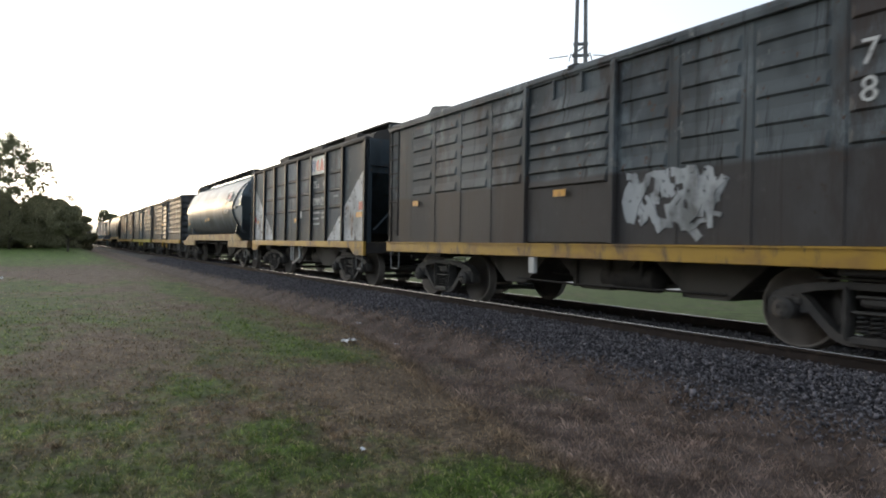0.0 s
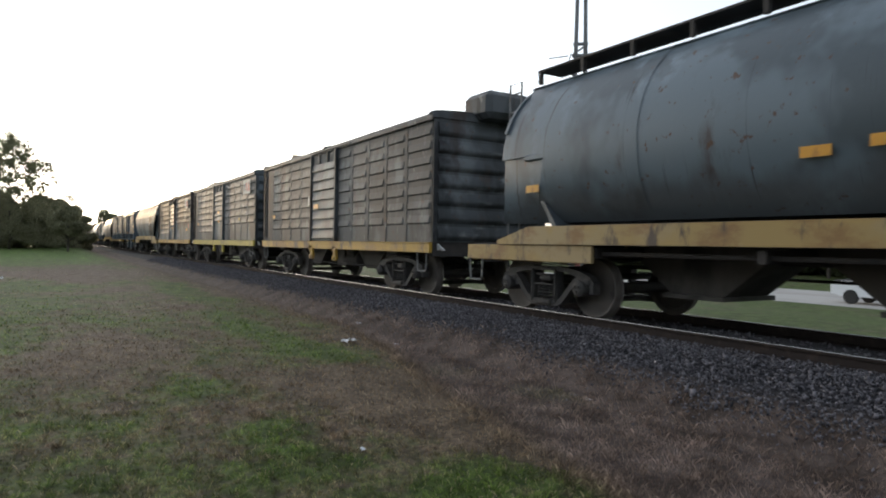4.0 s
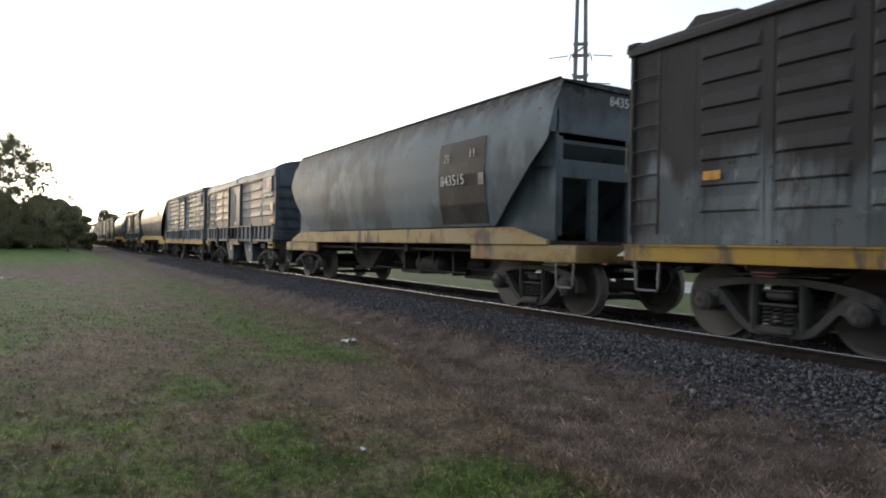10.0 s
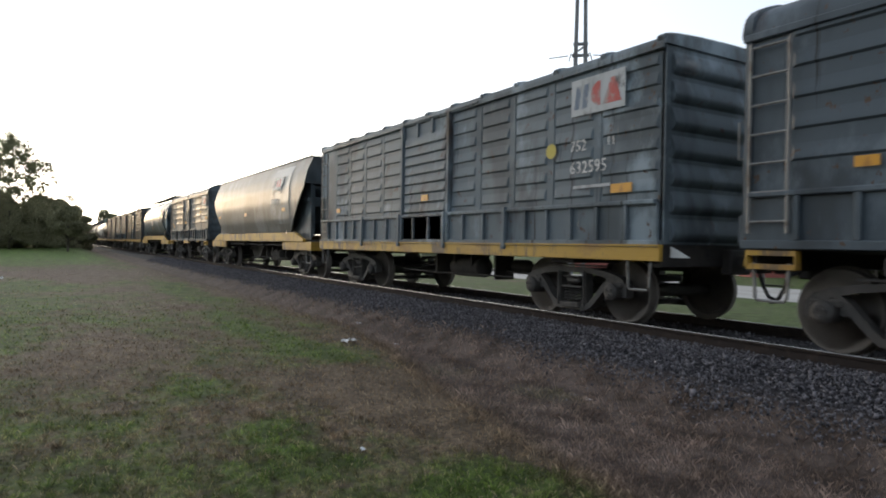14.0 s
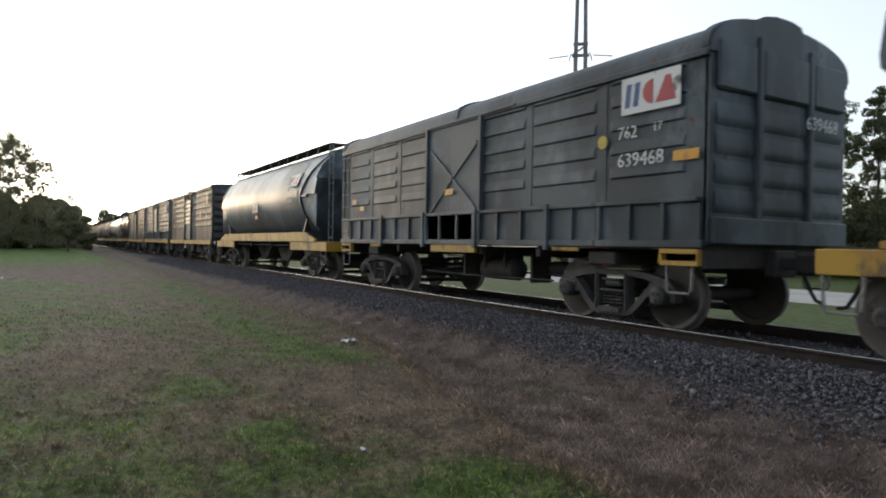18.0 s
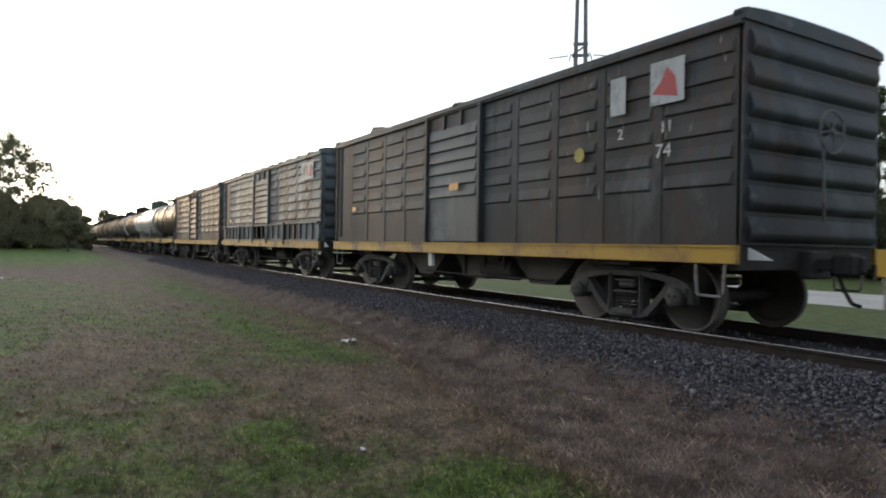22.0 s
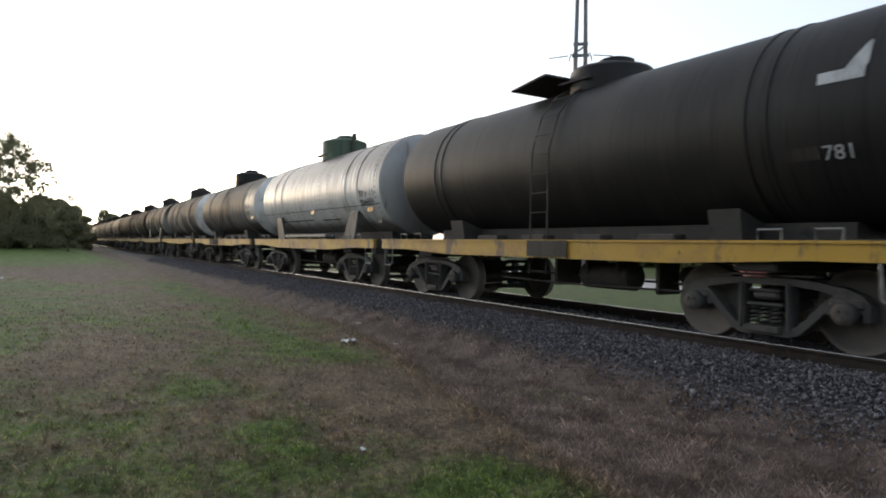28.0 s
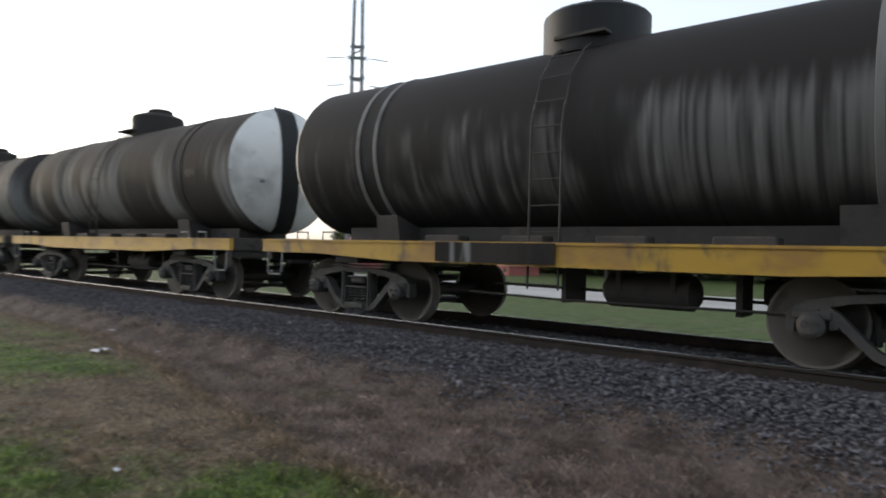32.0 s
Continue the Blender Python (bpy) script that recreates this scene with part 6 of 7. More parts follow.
barrel_marks(c, 3.42, 2.88, [(2.56, "75", 0.18, 0.0), (2.58, "11", 0.18, 0.72), (2.24, "895300", 0.23, -0.06)], patch=(2.62, 4.4, 0.02, 0.86, "hop_deep"))
sign = plate(c, "sign_plate", -0.1, 2.20, 0.66, 0.30, on_barrel(2.24, 0.03)[0], "white", "white sign plate")
put_text(c, "AF", -0.32, 2.10, 0.28, on_barrel(2.24, 0.03)[0] - 0.006, "red")
plate(c, "reflector", -0.08, 1.88, 0.28, 0.12, on_barrel(1.98, 0.03)[0], "orange", "orange reflective plate")
c = covered_wagon("covered_wagon", -161.47, "brown-stained dark covered wagon with hand brake wheel, yellow sill", "box_stain", from_left=1, from_right=1, white_post=True, door_mat="box_slate")
hand_wheel(c, 6.1, -0.3, 2.35)
plate(c, "pale_patch", 4.0, 2.98, 0.26, 0.48, YF, "smear", "worn pale emblem patch")
p = plate(c, "pale_patch", 4.78, 3.02, 0.5, 0.52, YF, "smear", "worn white emblem remnant")
part("red_mark", Geo().prism([(-0.22, -0.12), (0.16, -0.2), (0.12, 0.04), (0.0, 0.18), (-0.08, 0.02)], "y", -0.007, -0.004), "red", p, "faded red emblem mark")
put_text(c, "74", 4.62, 2.12, 0.24, YF)
put_text(c, "11", 4.68, 2.42, 0.2, YF)
put_text(c, "2", 4.0, 2.42, 0.2, YF)
spot(c, 3.3, 2.3, 0.099, -1.45)
plate(c, "reflector", 0.1, 2.08, 0.3, 0.12, -1.5, "orange", "orange reflective plate")
c = covered_wagon("covered_wagon", -174.06, "grey covered wagon with stake belt, brown stains and yellow sill", "box_patch", half=5.72, spacing=7.8, belt=True, low_door=False, rows=B_ROWS)
emblem(c, 4.68, 3.08, 1.0, 0.5, YF, worn=True)
put_text(c, "11", 4.72, 2.56, 0.25, YF)
put_text(c, "6", 4.0, 2.26, 0.27, YF)
put_text(c, "305", 4.52, 2.26, 0.27, YF)
for x, z, a, b in ((2.55, 2.75, 0.5, 1.1), (2.6, 1.9, 0.55, 0.5), (-2.5, 2.3, 0.4, 1.4), (-1.5, 2.2, 0.35, 1.2)):
    plate(c, "stain_patch", x, z, a, b, -1.402, "box_stain", "brown primer stain")
c = covered_wagon("covered_wagon", -186.62, "rust-streaked grey covered wagon with slatted door, yellow sill", "box_rust", hood=True, low_door=False)

c = tank_wagon("tank_wagon", -198.40, "black tank wagon with dome canopy on yellow frame", "tank_black", half=5.28, spacing=7.05, canopy=True, straps=(3.25, 3.5), dome=(0.66, 0.24), dome_x=0.1, ladder_x=-0.1, wheel_end=True)
plate(c, "sill_stain", 0.3, 1.0, 0.9, 0.24, -1.476, "tank_black", "tarry black stain on the sill")
part("worn_number", tank_patch(3.72, 4.05, 1.95, 2.08), "tank_mixed", c, "worn illegible digits")
put_text(c, "781", 4.11, 1.93, 0.22, -1.125, "smear", 24)
part("pale_smear", tank_patch(4.05, 4.5, 2.68, 2.8), "smear", c, "pale paint smear")
part("pale_smear", tank_patch(4.3, 4.52, 2.8, 3.05, lean=0.18), "smear", c, "pale paint smear")
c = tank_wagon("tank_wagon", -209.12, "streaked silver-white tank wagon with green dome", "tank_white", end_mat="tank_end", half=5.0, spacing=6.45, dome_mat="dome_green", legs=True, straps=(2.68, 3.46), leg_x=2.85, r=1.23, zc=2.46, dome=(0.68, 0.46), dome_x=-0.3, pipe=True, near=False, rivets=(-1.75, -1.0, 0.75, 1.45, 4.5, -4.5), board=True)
part("plate_seam", tank_patch(-4.7, 4.7, 1.96, 1.98, 1.232, 2.46), "tank_pale", c, "grey lap seam along the tank")
for x0, x1, z in ((-3.6, -0.2, 1.69), (0.5, 1.9, 1.67)):
    part("scrape", tank_patch(x0, x1, z, z + 0.03, 1.232, 2.46), "tank_dark", c, "dark scrape along the tank")
put_text(c, "90", 3.58, 2.17, 0.25, -1.207, "dletter", 9)
put_text(c, "2", 3.94, 2.17, 0.16, -1.207, "dletter", 9)
put_text(c, "11", 4.18, 2.17, 0.25, -1.207, "dletter", 9)
put_text(c, "904433", 3.58, 1.95, 0.26, -1.135, "dletter", 19)
plate(c, "reflector", 4.05, 1.86, 0.3, 0.10, -1.108, "orange", "orange reflective plate")
plate(c, "black_mark", 4.25, 1.58, 0.2, 0.1, -0.93, "dletter", "small black stencil mark")
plate(c, "reflector", 0.1, 1.92, 0.22, 0.10, -1.134, "orange", "orange reflective plate")
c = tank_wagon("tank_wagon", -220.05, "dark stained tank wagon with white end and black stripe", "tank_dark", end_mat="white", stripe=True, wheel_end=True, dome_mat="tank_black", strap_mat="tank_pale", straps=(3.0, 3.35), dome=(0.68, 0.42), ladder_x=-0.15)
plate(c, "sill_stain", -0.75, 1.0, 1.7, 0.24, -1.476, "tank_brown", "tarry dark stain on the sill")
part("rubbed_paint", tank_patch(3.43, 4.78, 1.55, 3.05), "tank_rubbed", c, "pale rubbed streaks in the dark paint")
put_text(c, "90 2 11", 3.55, 2.30, 0.24, -1.228, "dletter")
put_text(c, "924605", 3.55, 2.04, 0.25, -1.19, "dletter", 10)
plate(c, "reflector", 4.25, 1.95, 0.32, 0.10, -1.12, "orange", "orange reflective plate")
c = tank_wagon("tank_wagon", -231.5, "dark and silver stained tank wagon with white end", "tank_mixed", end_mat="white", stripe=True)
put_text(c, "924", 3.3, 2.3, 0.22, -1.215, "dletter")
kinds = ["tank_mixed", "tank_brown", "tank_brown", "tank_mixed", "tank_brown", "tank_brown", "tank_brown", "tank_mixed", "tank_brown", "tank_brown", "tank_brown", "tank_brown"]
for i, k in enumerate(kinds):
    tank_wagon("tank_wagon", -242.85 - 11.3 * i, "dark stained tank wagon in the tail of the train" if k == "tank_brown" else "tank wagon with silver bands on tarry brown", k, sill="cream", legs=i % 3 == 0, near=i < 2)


# ------------------------------------------------------------------ trees
def leaf_cloud(rng, centres, radii, count, size):
    n = count
    w = np.array(radii) ** 2
    pick = rng.choice(len(centres), n, p=w / w.sum())
    d = rng.normal(size=(n, 3))
    d /= np.linalg.norm(d, axis=1)[:, None]
    rad = np.array(radii)[pick] * rng.uniform(0.55, 1.05, n)
    p = np.array(centres)[pick] + d * rad[:, None] * np.array([1, 1, 0.8])
    a = rng.normal(size=(n, 3))
    a /= np.linalg.norm(a, axis=1)[:, None]
    b = np.cross(a, rng.normal(size=(n, 3)))
    b /= np.linalg.norm(b, axis=1)[:, None]
    s = (size * rng.uniform(0.5, 1.3, n))[:, None]
    v = np.stack([p - a * s - b * s * 0.15, p + b * s * 0.55, p + a * s - b * s * 0.1, p - b * s * 0.5], 1).reshape(-1, 3)
    return v, np.arange(4 * n).reshape(n, 4)


def tree(x, y, height, spread, label, seed, leaves=5000, leaf=0.22, trunk=0.25, crown_low=0.3, mat="leaf", clumps=26, tall=1.0, sway=0.25, clump=0.24):
    rng = np.random.default_rng(seed)
    t = tagged(new("tree"), label, "tree")
    z0 = float(ground_z(x, y)) - 0.1
    t.matrix_basis = pose(x, y, z0)
    g = Geo()
    top = height * 0.8
    bend = rng.normal(0, sway, 2)
    pts = [(bend[0] * k * k * 0.3, bend[1] * k * k * 0.3, top * k) for k in np.linspace(0, 1, 6)]
    g.tube(pts, [trunk * (1 - 0.85 * k) for k in np.linspace(0, 1, 6)], 8)
    centres, radii = [], []
    for i in range(clumps):
        k = rng.uniform(crown_low, 1.0)
        a = rng.uniform(0, 6.283)
        reach = spread * (math.sin(math.pi * min(1, (k - crown_low) / (1 - crown_low) * 0.75 + 0.25)) ** 0.7) * rng.uniform(0.35, 1.0)
        e = (reach * math.cos(a), reach * math.sin(a), height * k * tall * rng.uniform(0.93, 1.0))
        s = max(0.12, (k - 0.25))
        base = (bend[0] * s * s * 0.3, bend[1] * s * s * 0.3, top * s)
        mid = [(base[q] * 0.45 + e[q] * 0.55) + (0.06 * height * rng.uniform(-1, 0.4) if q == 2 else rng.normal(0, 0.15)) for q in range(3)]
        g.tube([base, mid, e], [trunk * min(0.32, 9.0 / clumps), trunk * min(0.18, 5.0 / clumps), trunk * 0.02], 5)
        centres.append(e), radii.append(spread * clump * rng.uniform(0.6, 1.3))
    part("trunk", g, "bark", t)
    v, f = leaf_cloud(rng, centres, radii, leaves, leaf)
    cr = big_mesh("crown", v, f, mat)
    cr.parent = t
    return t


tree(-82, -11.4, 12.2, 6.6, "tall sparse broadleaf tree with open twigs against the sky", 3, 62000, 0.085, 0.14, 0.06, clumps=560, clump=0.085)
tree(-79, -13.2, 10.6, 5.0, "leafy broadleaf tree with open twigs beside the lawn", 13, 30000, 0.085, 0.13, 0.10, clumps=300, clump=0.09)
tree(-88, -12.6, 6.0, 3.3, "dense dark rounded tree beside the lawn", 4, 22000, 0.14, 0.2, 0.0, clumps=70, clump=0.24)
tree(-88, -9.2, 6.2, 3.3, "dense dark rounded tree beside the lawn", 5, 22000, 0.14, 0.2, 0.0, clumps=70, clump=0.24)
tree(-92, -6.9, 6.1, 2.9, "dense dark rounded tree beside the track", 6, 22000, 0.14, 0.2, 0.0, clumps=70, clump=0.24)
tree(-99, -4.8, 5.3, 2.5, "low dark tree beside the track", 7, 16000, 0.14, 0.2, 0.0, clumps=60, clump=0.24)
tree(-118, -4.2, 4.8, 2.2, "low dark tree beside the track", 12, 10000, 0.18, 0.2, 0.0, clumps=40, clump=0.26)
tree(-96, -14.5, 7.0, 4.2, "dense dark broadleaf tree behind the lawn", 8, 16000, 0.18, 0.2, 0.0, clumps=60, clump=0.26)
tree(-72, -6.25, 4.4, 1.9, "young slim-trunked tree on the lawn", 9, 8000, 0.10, 0.10, 0.36, clumps=34, clump=0.24)
tree(-190, 4.5, 8.5, 5, "distant dark tree by the track", 10, 6000, 0.4, 0.3, 0.03, clumps=24, clump=0.3)
tree(-215, 8.5, 8.5, 6, "distant dark tree by the track", 11, 5000, 0.5, 0.3, 0.03, clumps=24, clump=0.3)
for i, (x, y, h, sp) in enumerate([(-30, 48, 16.5, 3.2), (-24, 50, 15, 3.0), (-35, 52, 14.5, 3.4), (-41, 49, 12.5, 3.2), (-18, 47, 17, 3.4), (-47, 55, 10, 3.2), (-10, 50, 16, 3.5), (-26.6, 48.5, 15.5, 2.4)]):
    tree(x, y, h, sp, "tall narrow grey-green tree beyond the street", 20 + i, 12000, 0.14, 0.16, 0.08, "leaf_far", 150, clump=0.17)

for i, (x, y, h) in enumerate([(-66, 55, 5.4), (-57, 57, 6.2), (-49, 55, 5.6), (-42, 57, 6.0), (-37, 55, 5.4), (-31, 57, 6.4), (-25, 55, 5.6), (-19, 57, 6.4), (-13, 55, 6.0), (-6, 57, 6.5), (2, 56, 6), (11, 57, 6)]):
    tree(x, y, h, 5.0, "dense dark green tree beyond the street", 40 + i, 15000, 0.24, 0.15, 0.0, "leaf_far", 80, clump=0.25)


# ------------------------------------------------------------------ tree line added out of view behind the camera to block low sky
def unseen_tree_line(x0, x1, y, height, seed):
    r = np.random.default_rng(seed)
    n = 9000
    x = r.uniform(x0, x1, n)
    top = height * (0.72 + 0.28 * np.sin(x * 0.31 + 1.0) * np.sin(x * 0.13))
    z = -0.5 + top * r.random(n) ** 0.8
    p = np.stack([x, y + r.normal(0, 1.2, n), z], -1)
    a = r.normal(size=(n, 3))
    a /= np.linalg.norm(a, axis=1)[:, None]
    b = np.cross(a, r.normal(size=(n, 3)))
    b /= np.linalg.norm(b, axis=1)[:, None]
    q = r.uniform(0.35, 0.8, n)[:, None]
    v = np.stack([p - a * q, p + b * q * 0.6, p + a * q, p - b * q * 0.6], 1).reshape(-1, 3)
    return big_mesh("backdrop", v, np.arange(4 * n).reshape(n, 4), "leaf_far")


# out of view; keeps low sky light off the nearest wagon sides
tagged(unseen_tree_line(-24, 70, -30, 10.5, 77), "unseen tree line added to block low sky", "trees", kind="structure")


# ------------------------------------------------------------------ power line mast
def mast(x, y):
    m = tagged(new("power_mast"), "slim twin-legged steel power line mast", "mast")
    zb = float(ground_z(x, y))
    m.matrix_basis = pose(x, y, 0, 0, 0, 47)
    for s in (-1, 1):
        part("leg", Geo().tube([(s * 0.48, 0, zb - 0.2), (s * 0.40, 0, 17), (s * 0.22, 0, 30)], [0.21, 0.18, 0.13], 10), "galv", m)
    for z, wd in ((15.3, 0.62), (17.05, 0.72), (18.0, 0.62), (12.0, 0.46), (8.0, 0.46), (4.0, 0.5)):
        part("cross_bar", Geo().box(-wd, wd, -0.13, 0.13, z - 0.12, z + 0.12, 0.04), "galv", m)
    part("brace", Geo().bar([(-0.55, 17.2), (0.55, 17.95)], 0.12, -0.08, 0.08), "galv", m)
    part("brace", Geo().bar([(-0.7, 15.5), (0.0, 15.1), (0.7, 15.45)], 0.12, -0.1, 0.1), "galv", m)
    for s in (-1, 1):
        part("insulator_arm", Geo().tube([(s * 1.0, 0, 17.05), (s * 2.6, 0, 16.9)], 0.045, 6), "galv", m)
        part("insulator_arm", Geo().tube([(s * 1.0, 0, 14.75), (s * 2.5, 0, 14.6)], 0.045, 6), "galv", m)
        part("insulator", Geo().tube([(s * 0.75, 0.05, 17.3), (s * 0.95, 0.05, 16.6)], 0.05, 6), "galv", m)
    return m


mast(-40.9, 30.0)


# ------------------------------------------------------------------ pickup on the street
def pickup():
    p = tagged(new("pickup_truck"), "small white pickup truck with lit headlights driving along the street", "car")
    prof = [(-2.18, 0.42), (-2.2, 0.95), (-0.55, 1.0), (-0.45, 1.45), (-0.2, 1.56), (0.45, 1.56), (1.1, 1.02), (1.95, 0.90), (2.15, 0.72), (2.2, 0.42), (1.75, 0.32), (-1.7, 0.32)]
    body = Geo().prism(prof, "y", -0.80, 0.80)
    part("body", body, "carpaint", p)
    part("side_window", Geo().prism([(-0.35, 1.04), (-0.30, 1.42), (-0.12, 1.49), (0.42, 1.49), (0.92, 1.04)], "y", -0.81, 0.81), "glass", p)
    part("windscreen", Geo().prism([(0.5, 1.54), (1.1, 1.04), (1.13, 1.05), (0.53, 1.555)], "y", -0.7, 0.7), "glass", p)
    part("load_bed", Geo().box(-2.1, -0.62, -0.68, 0.68, 0.96, 1.006), "rubber", p)
    part("bumper", Geo().box(2.1, 2.26, -0.78, 0.78, 0.36, 0.56, 0.04), "rubber", p)
    for s in (-1, 1):
        part("headlight", Geo().lathe([(2.0, 0.0), (2.0, 0.11), (2.17, 0.11), (2.19, 0.0)], (0, s * 0.58, 0.74), "x", 12), "headlight", p)
        for x in (-1.35, 1.35):
            wh = part("wheel", ("car_tyre", lambda: Geo().lathe([(-0.09, 0.2), (-0.09, 0.29), (-0.06, 0.31), (0.06, 0.31), (0.09, 0.29), (0.09, 0.2)], (0, 0, 0), "y", 20)), "rubber", p, at=pose(x, s * 0.74, 0.31))
            part("rim", ("car_rim", lambda: Geo().lathe([(-0.07, 0.0), (-0.085, 0.08), (-0.07, 0.2), (0.07, 0.2), (0.07, 0.0)], (0, 0, 0), "y", 16)), "steel", wh)
    return p


truck = pickup()


# ------------------------------------------------------------------ litter and grass
def crumple(x, y, size, seed):
    r = np.random.default_rng(seed)
    n = 5
    z = float(ground_z(x, y))
    vs = [(x + (i / n - 0.5) * size + r.normal(0, size * 0.06), y + (j / n - 0.5) * size * 0.7 + r.normal(0, size * 0.06), z + 0.02 + abs(r.normal(0, size * 0.14))) for i in range(n + 1) for j in range(n + 1)]
    g = Geo().add(vs, [(i * (n + 1) + j, (i + 1) * (n + 1) + j, (i + 1) * (n + 1) + j + 1, i * (n + 1) + j + 1) for i in range(n) for j in range(n)])
    return tagged(part("litter", g, "paper"), "crumpled white scrap of litter lying in the grass", "litter")


def small_house(x, y, turn, wide, deep, high, rise, roof_mat, label):
    h = tagged(new("house"), label, "house")
    h.matrix_basis = pose(x, y, float(ground_z(x, y)) - 0.05, 0, 0, turn)
    part("wall", Geo().box(-wide, wide, -deep, deep, 0, high), "brickred", h)
    part("roof", Geo().prism([(-wide - 0.2, high - 0.05), (wide + 0.2, high - 0.05), (0, high + rise)], "y", -deep - 0.2, deep + 0.2), roof_mat, h)
    part("door", Geo().box(-wide * 0.9, -wide * 0.55, -deep - 0.03, -deep, 0.02, high * 0.85), "smear", h, "white door")
    part("window", Geo().box(wide * 0.2, wide * 0.6, -deep - 0.03, -deep, high * 0.4, high * 0.8), "glass", h)
    return h


small_house(-33.6, 44.2, -33, 1.5, 1.5, 0.95, 0.75, "rooftile", "low red-roofed brick hut beyond the street")
small_house(-49.0, 39.5, -45, 1.6, 1.6, 2.9, 0.5, "rooftile", "small red brick house beyond the street")

crumple(-9.23, -3.80, 0.26, 1)
crumple(-11.6, -2.6, 0.10, 2)
crumple(-9.3, -2.95, 0.07, 3)
crumple(-4.35, -5.75, 0.05, 4)
crumple(-5.0, -2.9, 0.06, 5)
crumple(-28.6, -9.3, 0.30, 6)


def grass_blades(n, seed, reach, height, width, keep):
    r = np.random.default_rng(seed)
    d = reach[0] * (reach[1] / reach[0]) ** r.random(n)
    a = r.uniform(0, 6.2832, n)
    x, y = EYE.x - d * np.cos(a), EYE.y + d * np.sin(a)
    ok = keep(x, y, r.random(n)) & (r.random(n) < np.clip((reach[1] - d) / (reach[1] * 0.5), 0, 1)) & (r.random(n) < np.clip(d / reach[0] - 0.5, 0, 1))
    x, y, d = x[ok], y[ok], d[ok]
    n = len(x)
    z = ground_z(x, y) - 0.005
    h = height * r.uniform(0.45, 1.25, n) * np.minimum(0.8 + 0.05 * d, 1.6)
    wd = width * r.uniform(0.6, 1.3, n) * (0.8 + 0.10 * d)
    t = r.uniform(0, 6.283, n)
    lean = h * r.uniform(0.1, 1.1, n)
    lx, ly = lean * np.cos(t + 1.3), lean * np.sin(t + 1.3)
    ex, ey = wd * np.cos(t), wd * np.sin(t)
    v = np.stack([np.stack([x - ex, y - ey, z], -1), np.stack([x + ex, y + ey, z], -1),
                  np.stack([x + ex * 0.7 + lx * 0.4, y + ey * 0.7 + ly * 0.4, z + h * 0.65], -1), np.stack([x + lx, y + ly, z + h], -1)], 1).reshape(-1, 3)
    return v, np.arange(4 * n).reshape(n, 4)


def lawn_zone(x, y, q):
    return (y < foot(x) - 0.1) | ((y < foot(x) + 0.2) & (q < 0.25))


def tufts(n, seed, reach, height, width, blades, keep):
    """Tufts of grass: blades that spring from one root and lean outwards."""
    r = np.random.default_rng(seed)
    d = reach[0] * (reach[1] / reach[0]) ** r.random(n)
    a = r.uniform(-0.35, 1.45, n)
    x, y = EYE.x - d * np.cos(a), EYE.y + d * np.sin(a)
    ok = keep(x, y, r.random(n))
    x, y, d = x[ok], y[ok], d[ok]
    big = np.repeat(r.uniform(0.55, 1.4, len(x)), blades)
    x, y, d = np.repeat(x, blades), np.repeat(y, blades), np.repeat(d, blades)
    n = len(x)
    t, out = r.uniform(0, 6.283, n), r.random(n) ** 0.7
    h = height * big * (1.15 - 0.5 * out) * r.uniform(0.6, 1.2, n)
    cx, cy = np.cos(t), np.sin(t)
    x, y = x + cx * out * 0.5 * height * big, y + cy * out * 0.5 * height * big
    z = ground_z(x, y) - 0.005
    wd = width * r.uniform(0.6, 1.4, n) * (0.7 + 0.12 * d)
    lean = h * (0.15 + 0.9 * out)
    u = t + 1.57 + r.normal(0, 0.5, n)
    ex, ey = wd * np.cos(u), wd * np.sin(u)
    v = np.stack([np.stack([x - ex, y - ey, z], -1), np.stack([x + ex, y + ey, z], -1),
                  np.stack([x + ex * 0.7 + cx * lean * 0.4, y + ey * 0.7 + cy * lean * 0.4, z + h * 0.65], -1),
                  np.stack([x + cx * lean, y + cy * lean, z + h * r.uniform(0.8, 1.0, n)], -1)], 1).reshape(-1, 3)
    return v, np.arange(4 * n).reshape(n, 4)


def lush(x, y):
    """How green the lawn is there, by the same patches as its colour."""
    return sum(amp * np.clip(1.3 - ((x - cx) / rx) ** 2 - ((y - cy) / ry) ** 2, 0, 1) for cx, cy, rx, ry, amp in PATCHES)


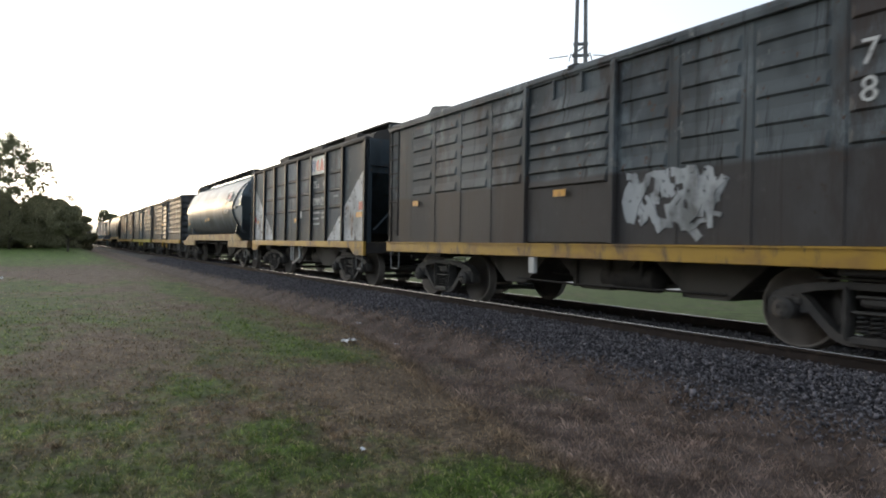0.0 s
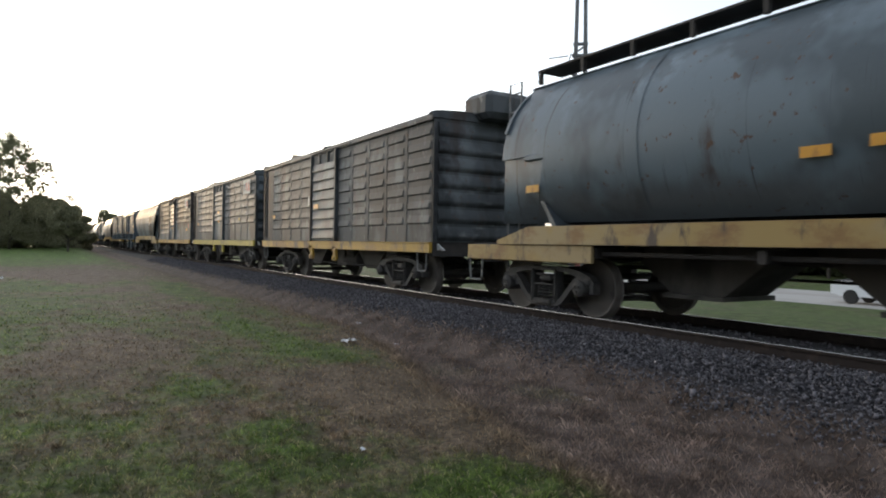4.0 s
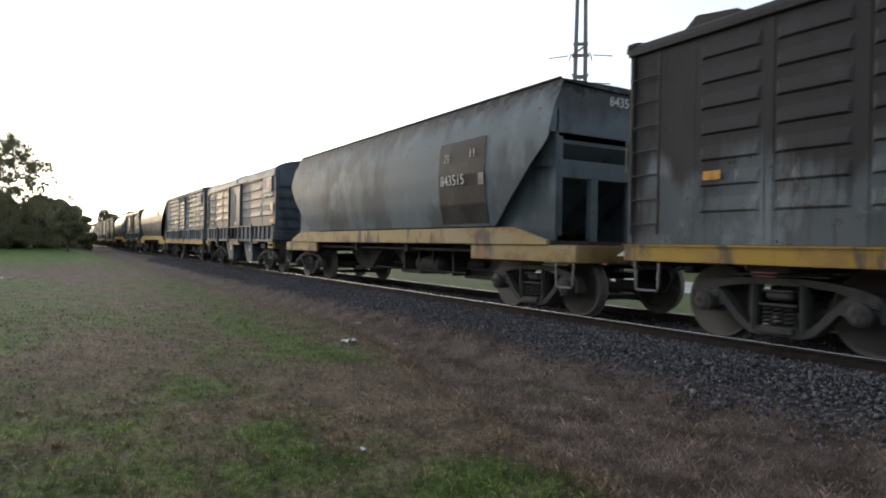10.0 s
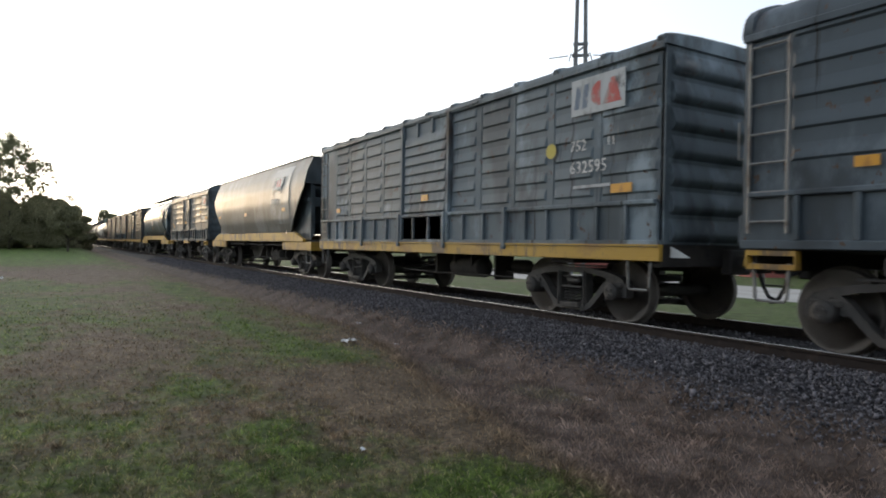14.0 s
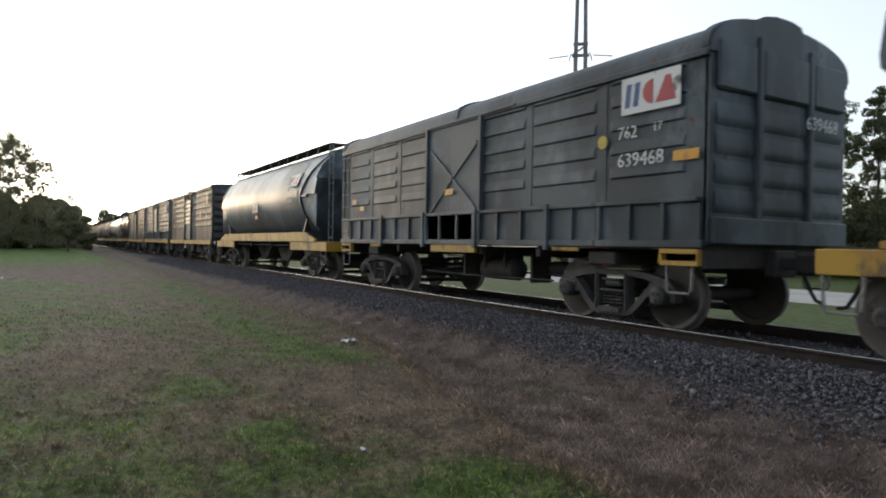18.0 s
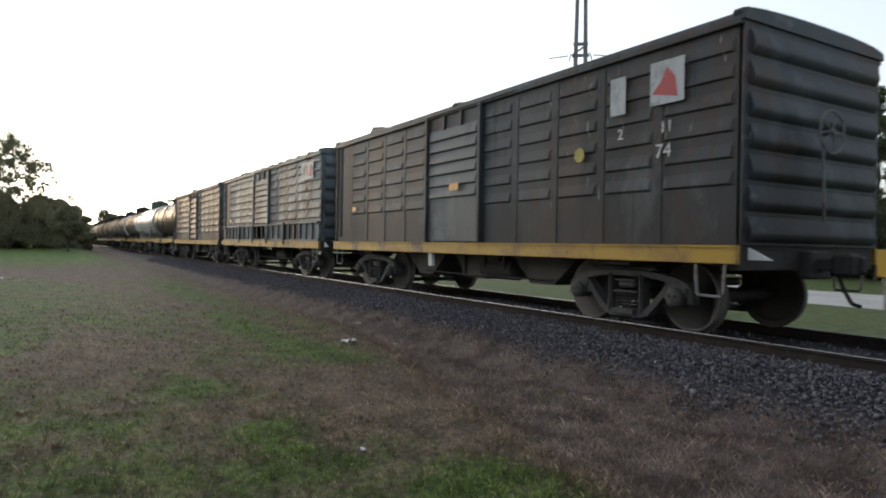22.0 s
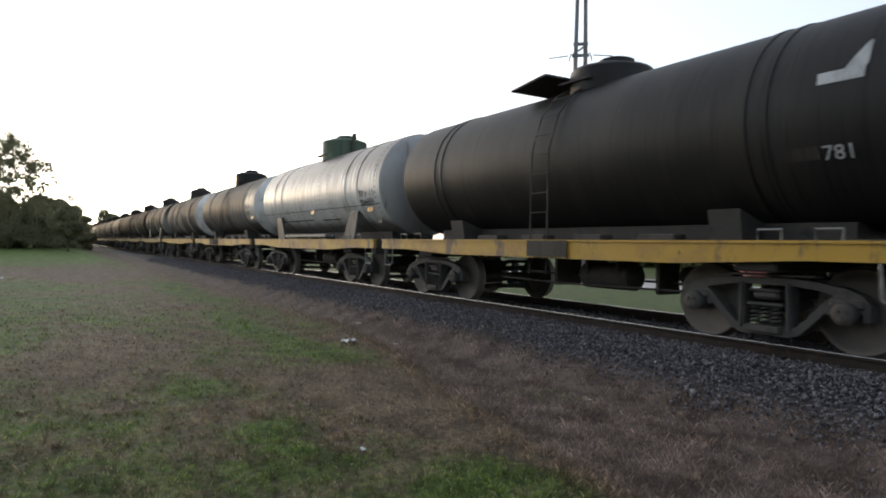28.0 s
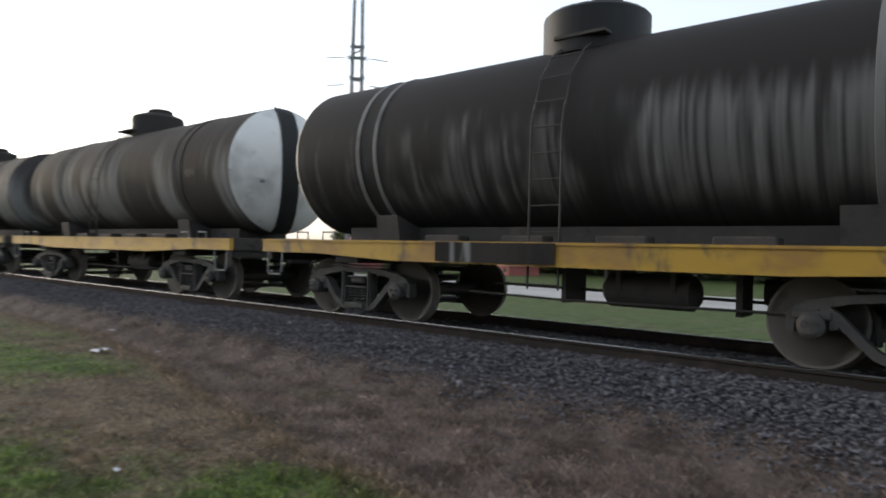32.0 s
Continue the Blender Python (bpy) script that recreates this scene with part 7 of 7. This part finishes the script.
bits = [tufts(17000, 41, (2.4, 16), 0.034, 0.0020, 10, lambda x, y, q: (y < lawn_edge(x) + 0.1) & (q < 0.5 + 2 * lush(x, y))),
        tufts(3600, 42, (2.6, 9), 0.052, 0.0018, 14, lambda x, y, q: (y < lawn_edge(x)) & (q < 0.06 + 2.6 * lush(x, y))),
        tufts(3200, 43, (2.8, 14), 0.070, 0.0010, 12, lambda x, y, q: (y > lawn_edge(x) - 0.3) & (y < foot(x) + 0.05) & (q < 0.8)),
        grass_blades(310000, 31, (1.2, 20), 0.034, 0.0032, lawn_zone), grass_blades(130000, 32, (7, 70), 0.022, 0.004, lambda x, y, q: (y < -3.0)),
        grass_blades(220000, 33, (2.6, 24), 0.060, 0.0018, lambda x, y, q: (y > lawn_edge(x) - 0.2) & (y < foot(x) + 0.1) & (q < 0.95)),
        grass_blades(120000, 36, (2.0, 9), 0.030, 0.0026, lambda x, y, q: (y < -3.6) & (x < EYE.x)),
        grass_blades(30000, 35, (0.1, 2.0), 0.036, 0.0032, lawn_zone)]
off, vs, fs = 0, [], []
for v, f in bits:
    vs.append(v), fs.append(f + off)
    off += len(v)
tagged(big_mesh("grass", np.concatenate(vs), np.concatenate(fs), "blade"), "short patchy green and dry lawn grass", "grass", kind="stuff")


# ------------------------------------------------------------------ movement
def gone(t):
    """How far the train has rolled by then."""
    return 6.7621 * t - 0.01191 * ((t - 16) ** 2 - 256)


def motions():
    for w, u in TRAIN:
        walk(w, [(t, pose(u + gone(t), 0, 0)) for t in range(0, 33, 2)])
    for w, home, bx, q, s in WHEELS:
        u = dict((a.name, b) for a, b in TRAIN)[home.name] + bx + q
        steps = [k / 15 for k in range(0, 481) if -26 < u + gone(k / 15) < 5]
        if len(steps) < 3:
            continue
        times = sorted(set([0.0] + steps + [32.0]))
        rows = []
        for t in times:
            a = gone(min(max(t, steps[0]), steps[-1])) / WR
            rows.append((t, Matrix.Translation((q, s * 0.865, WR)) @ Matrix.Rotation(a, 4, "Y") @ Matrix.Rotation(math.pi if s < 0 else 0, 4, "Z")))
        walk(w, rows)
    walk(truck, [(0.0, pose(-69.5, 22.4, -1.188)), (8.0, pose(42.5, 22.4, -1.188)), (16.0, pose(154.5, 22.4, -1.188)), (32.0, pose(378.5, 22.4, -1.188))])


motions()
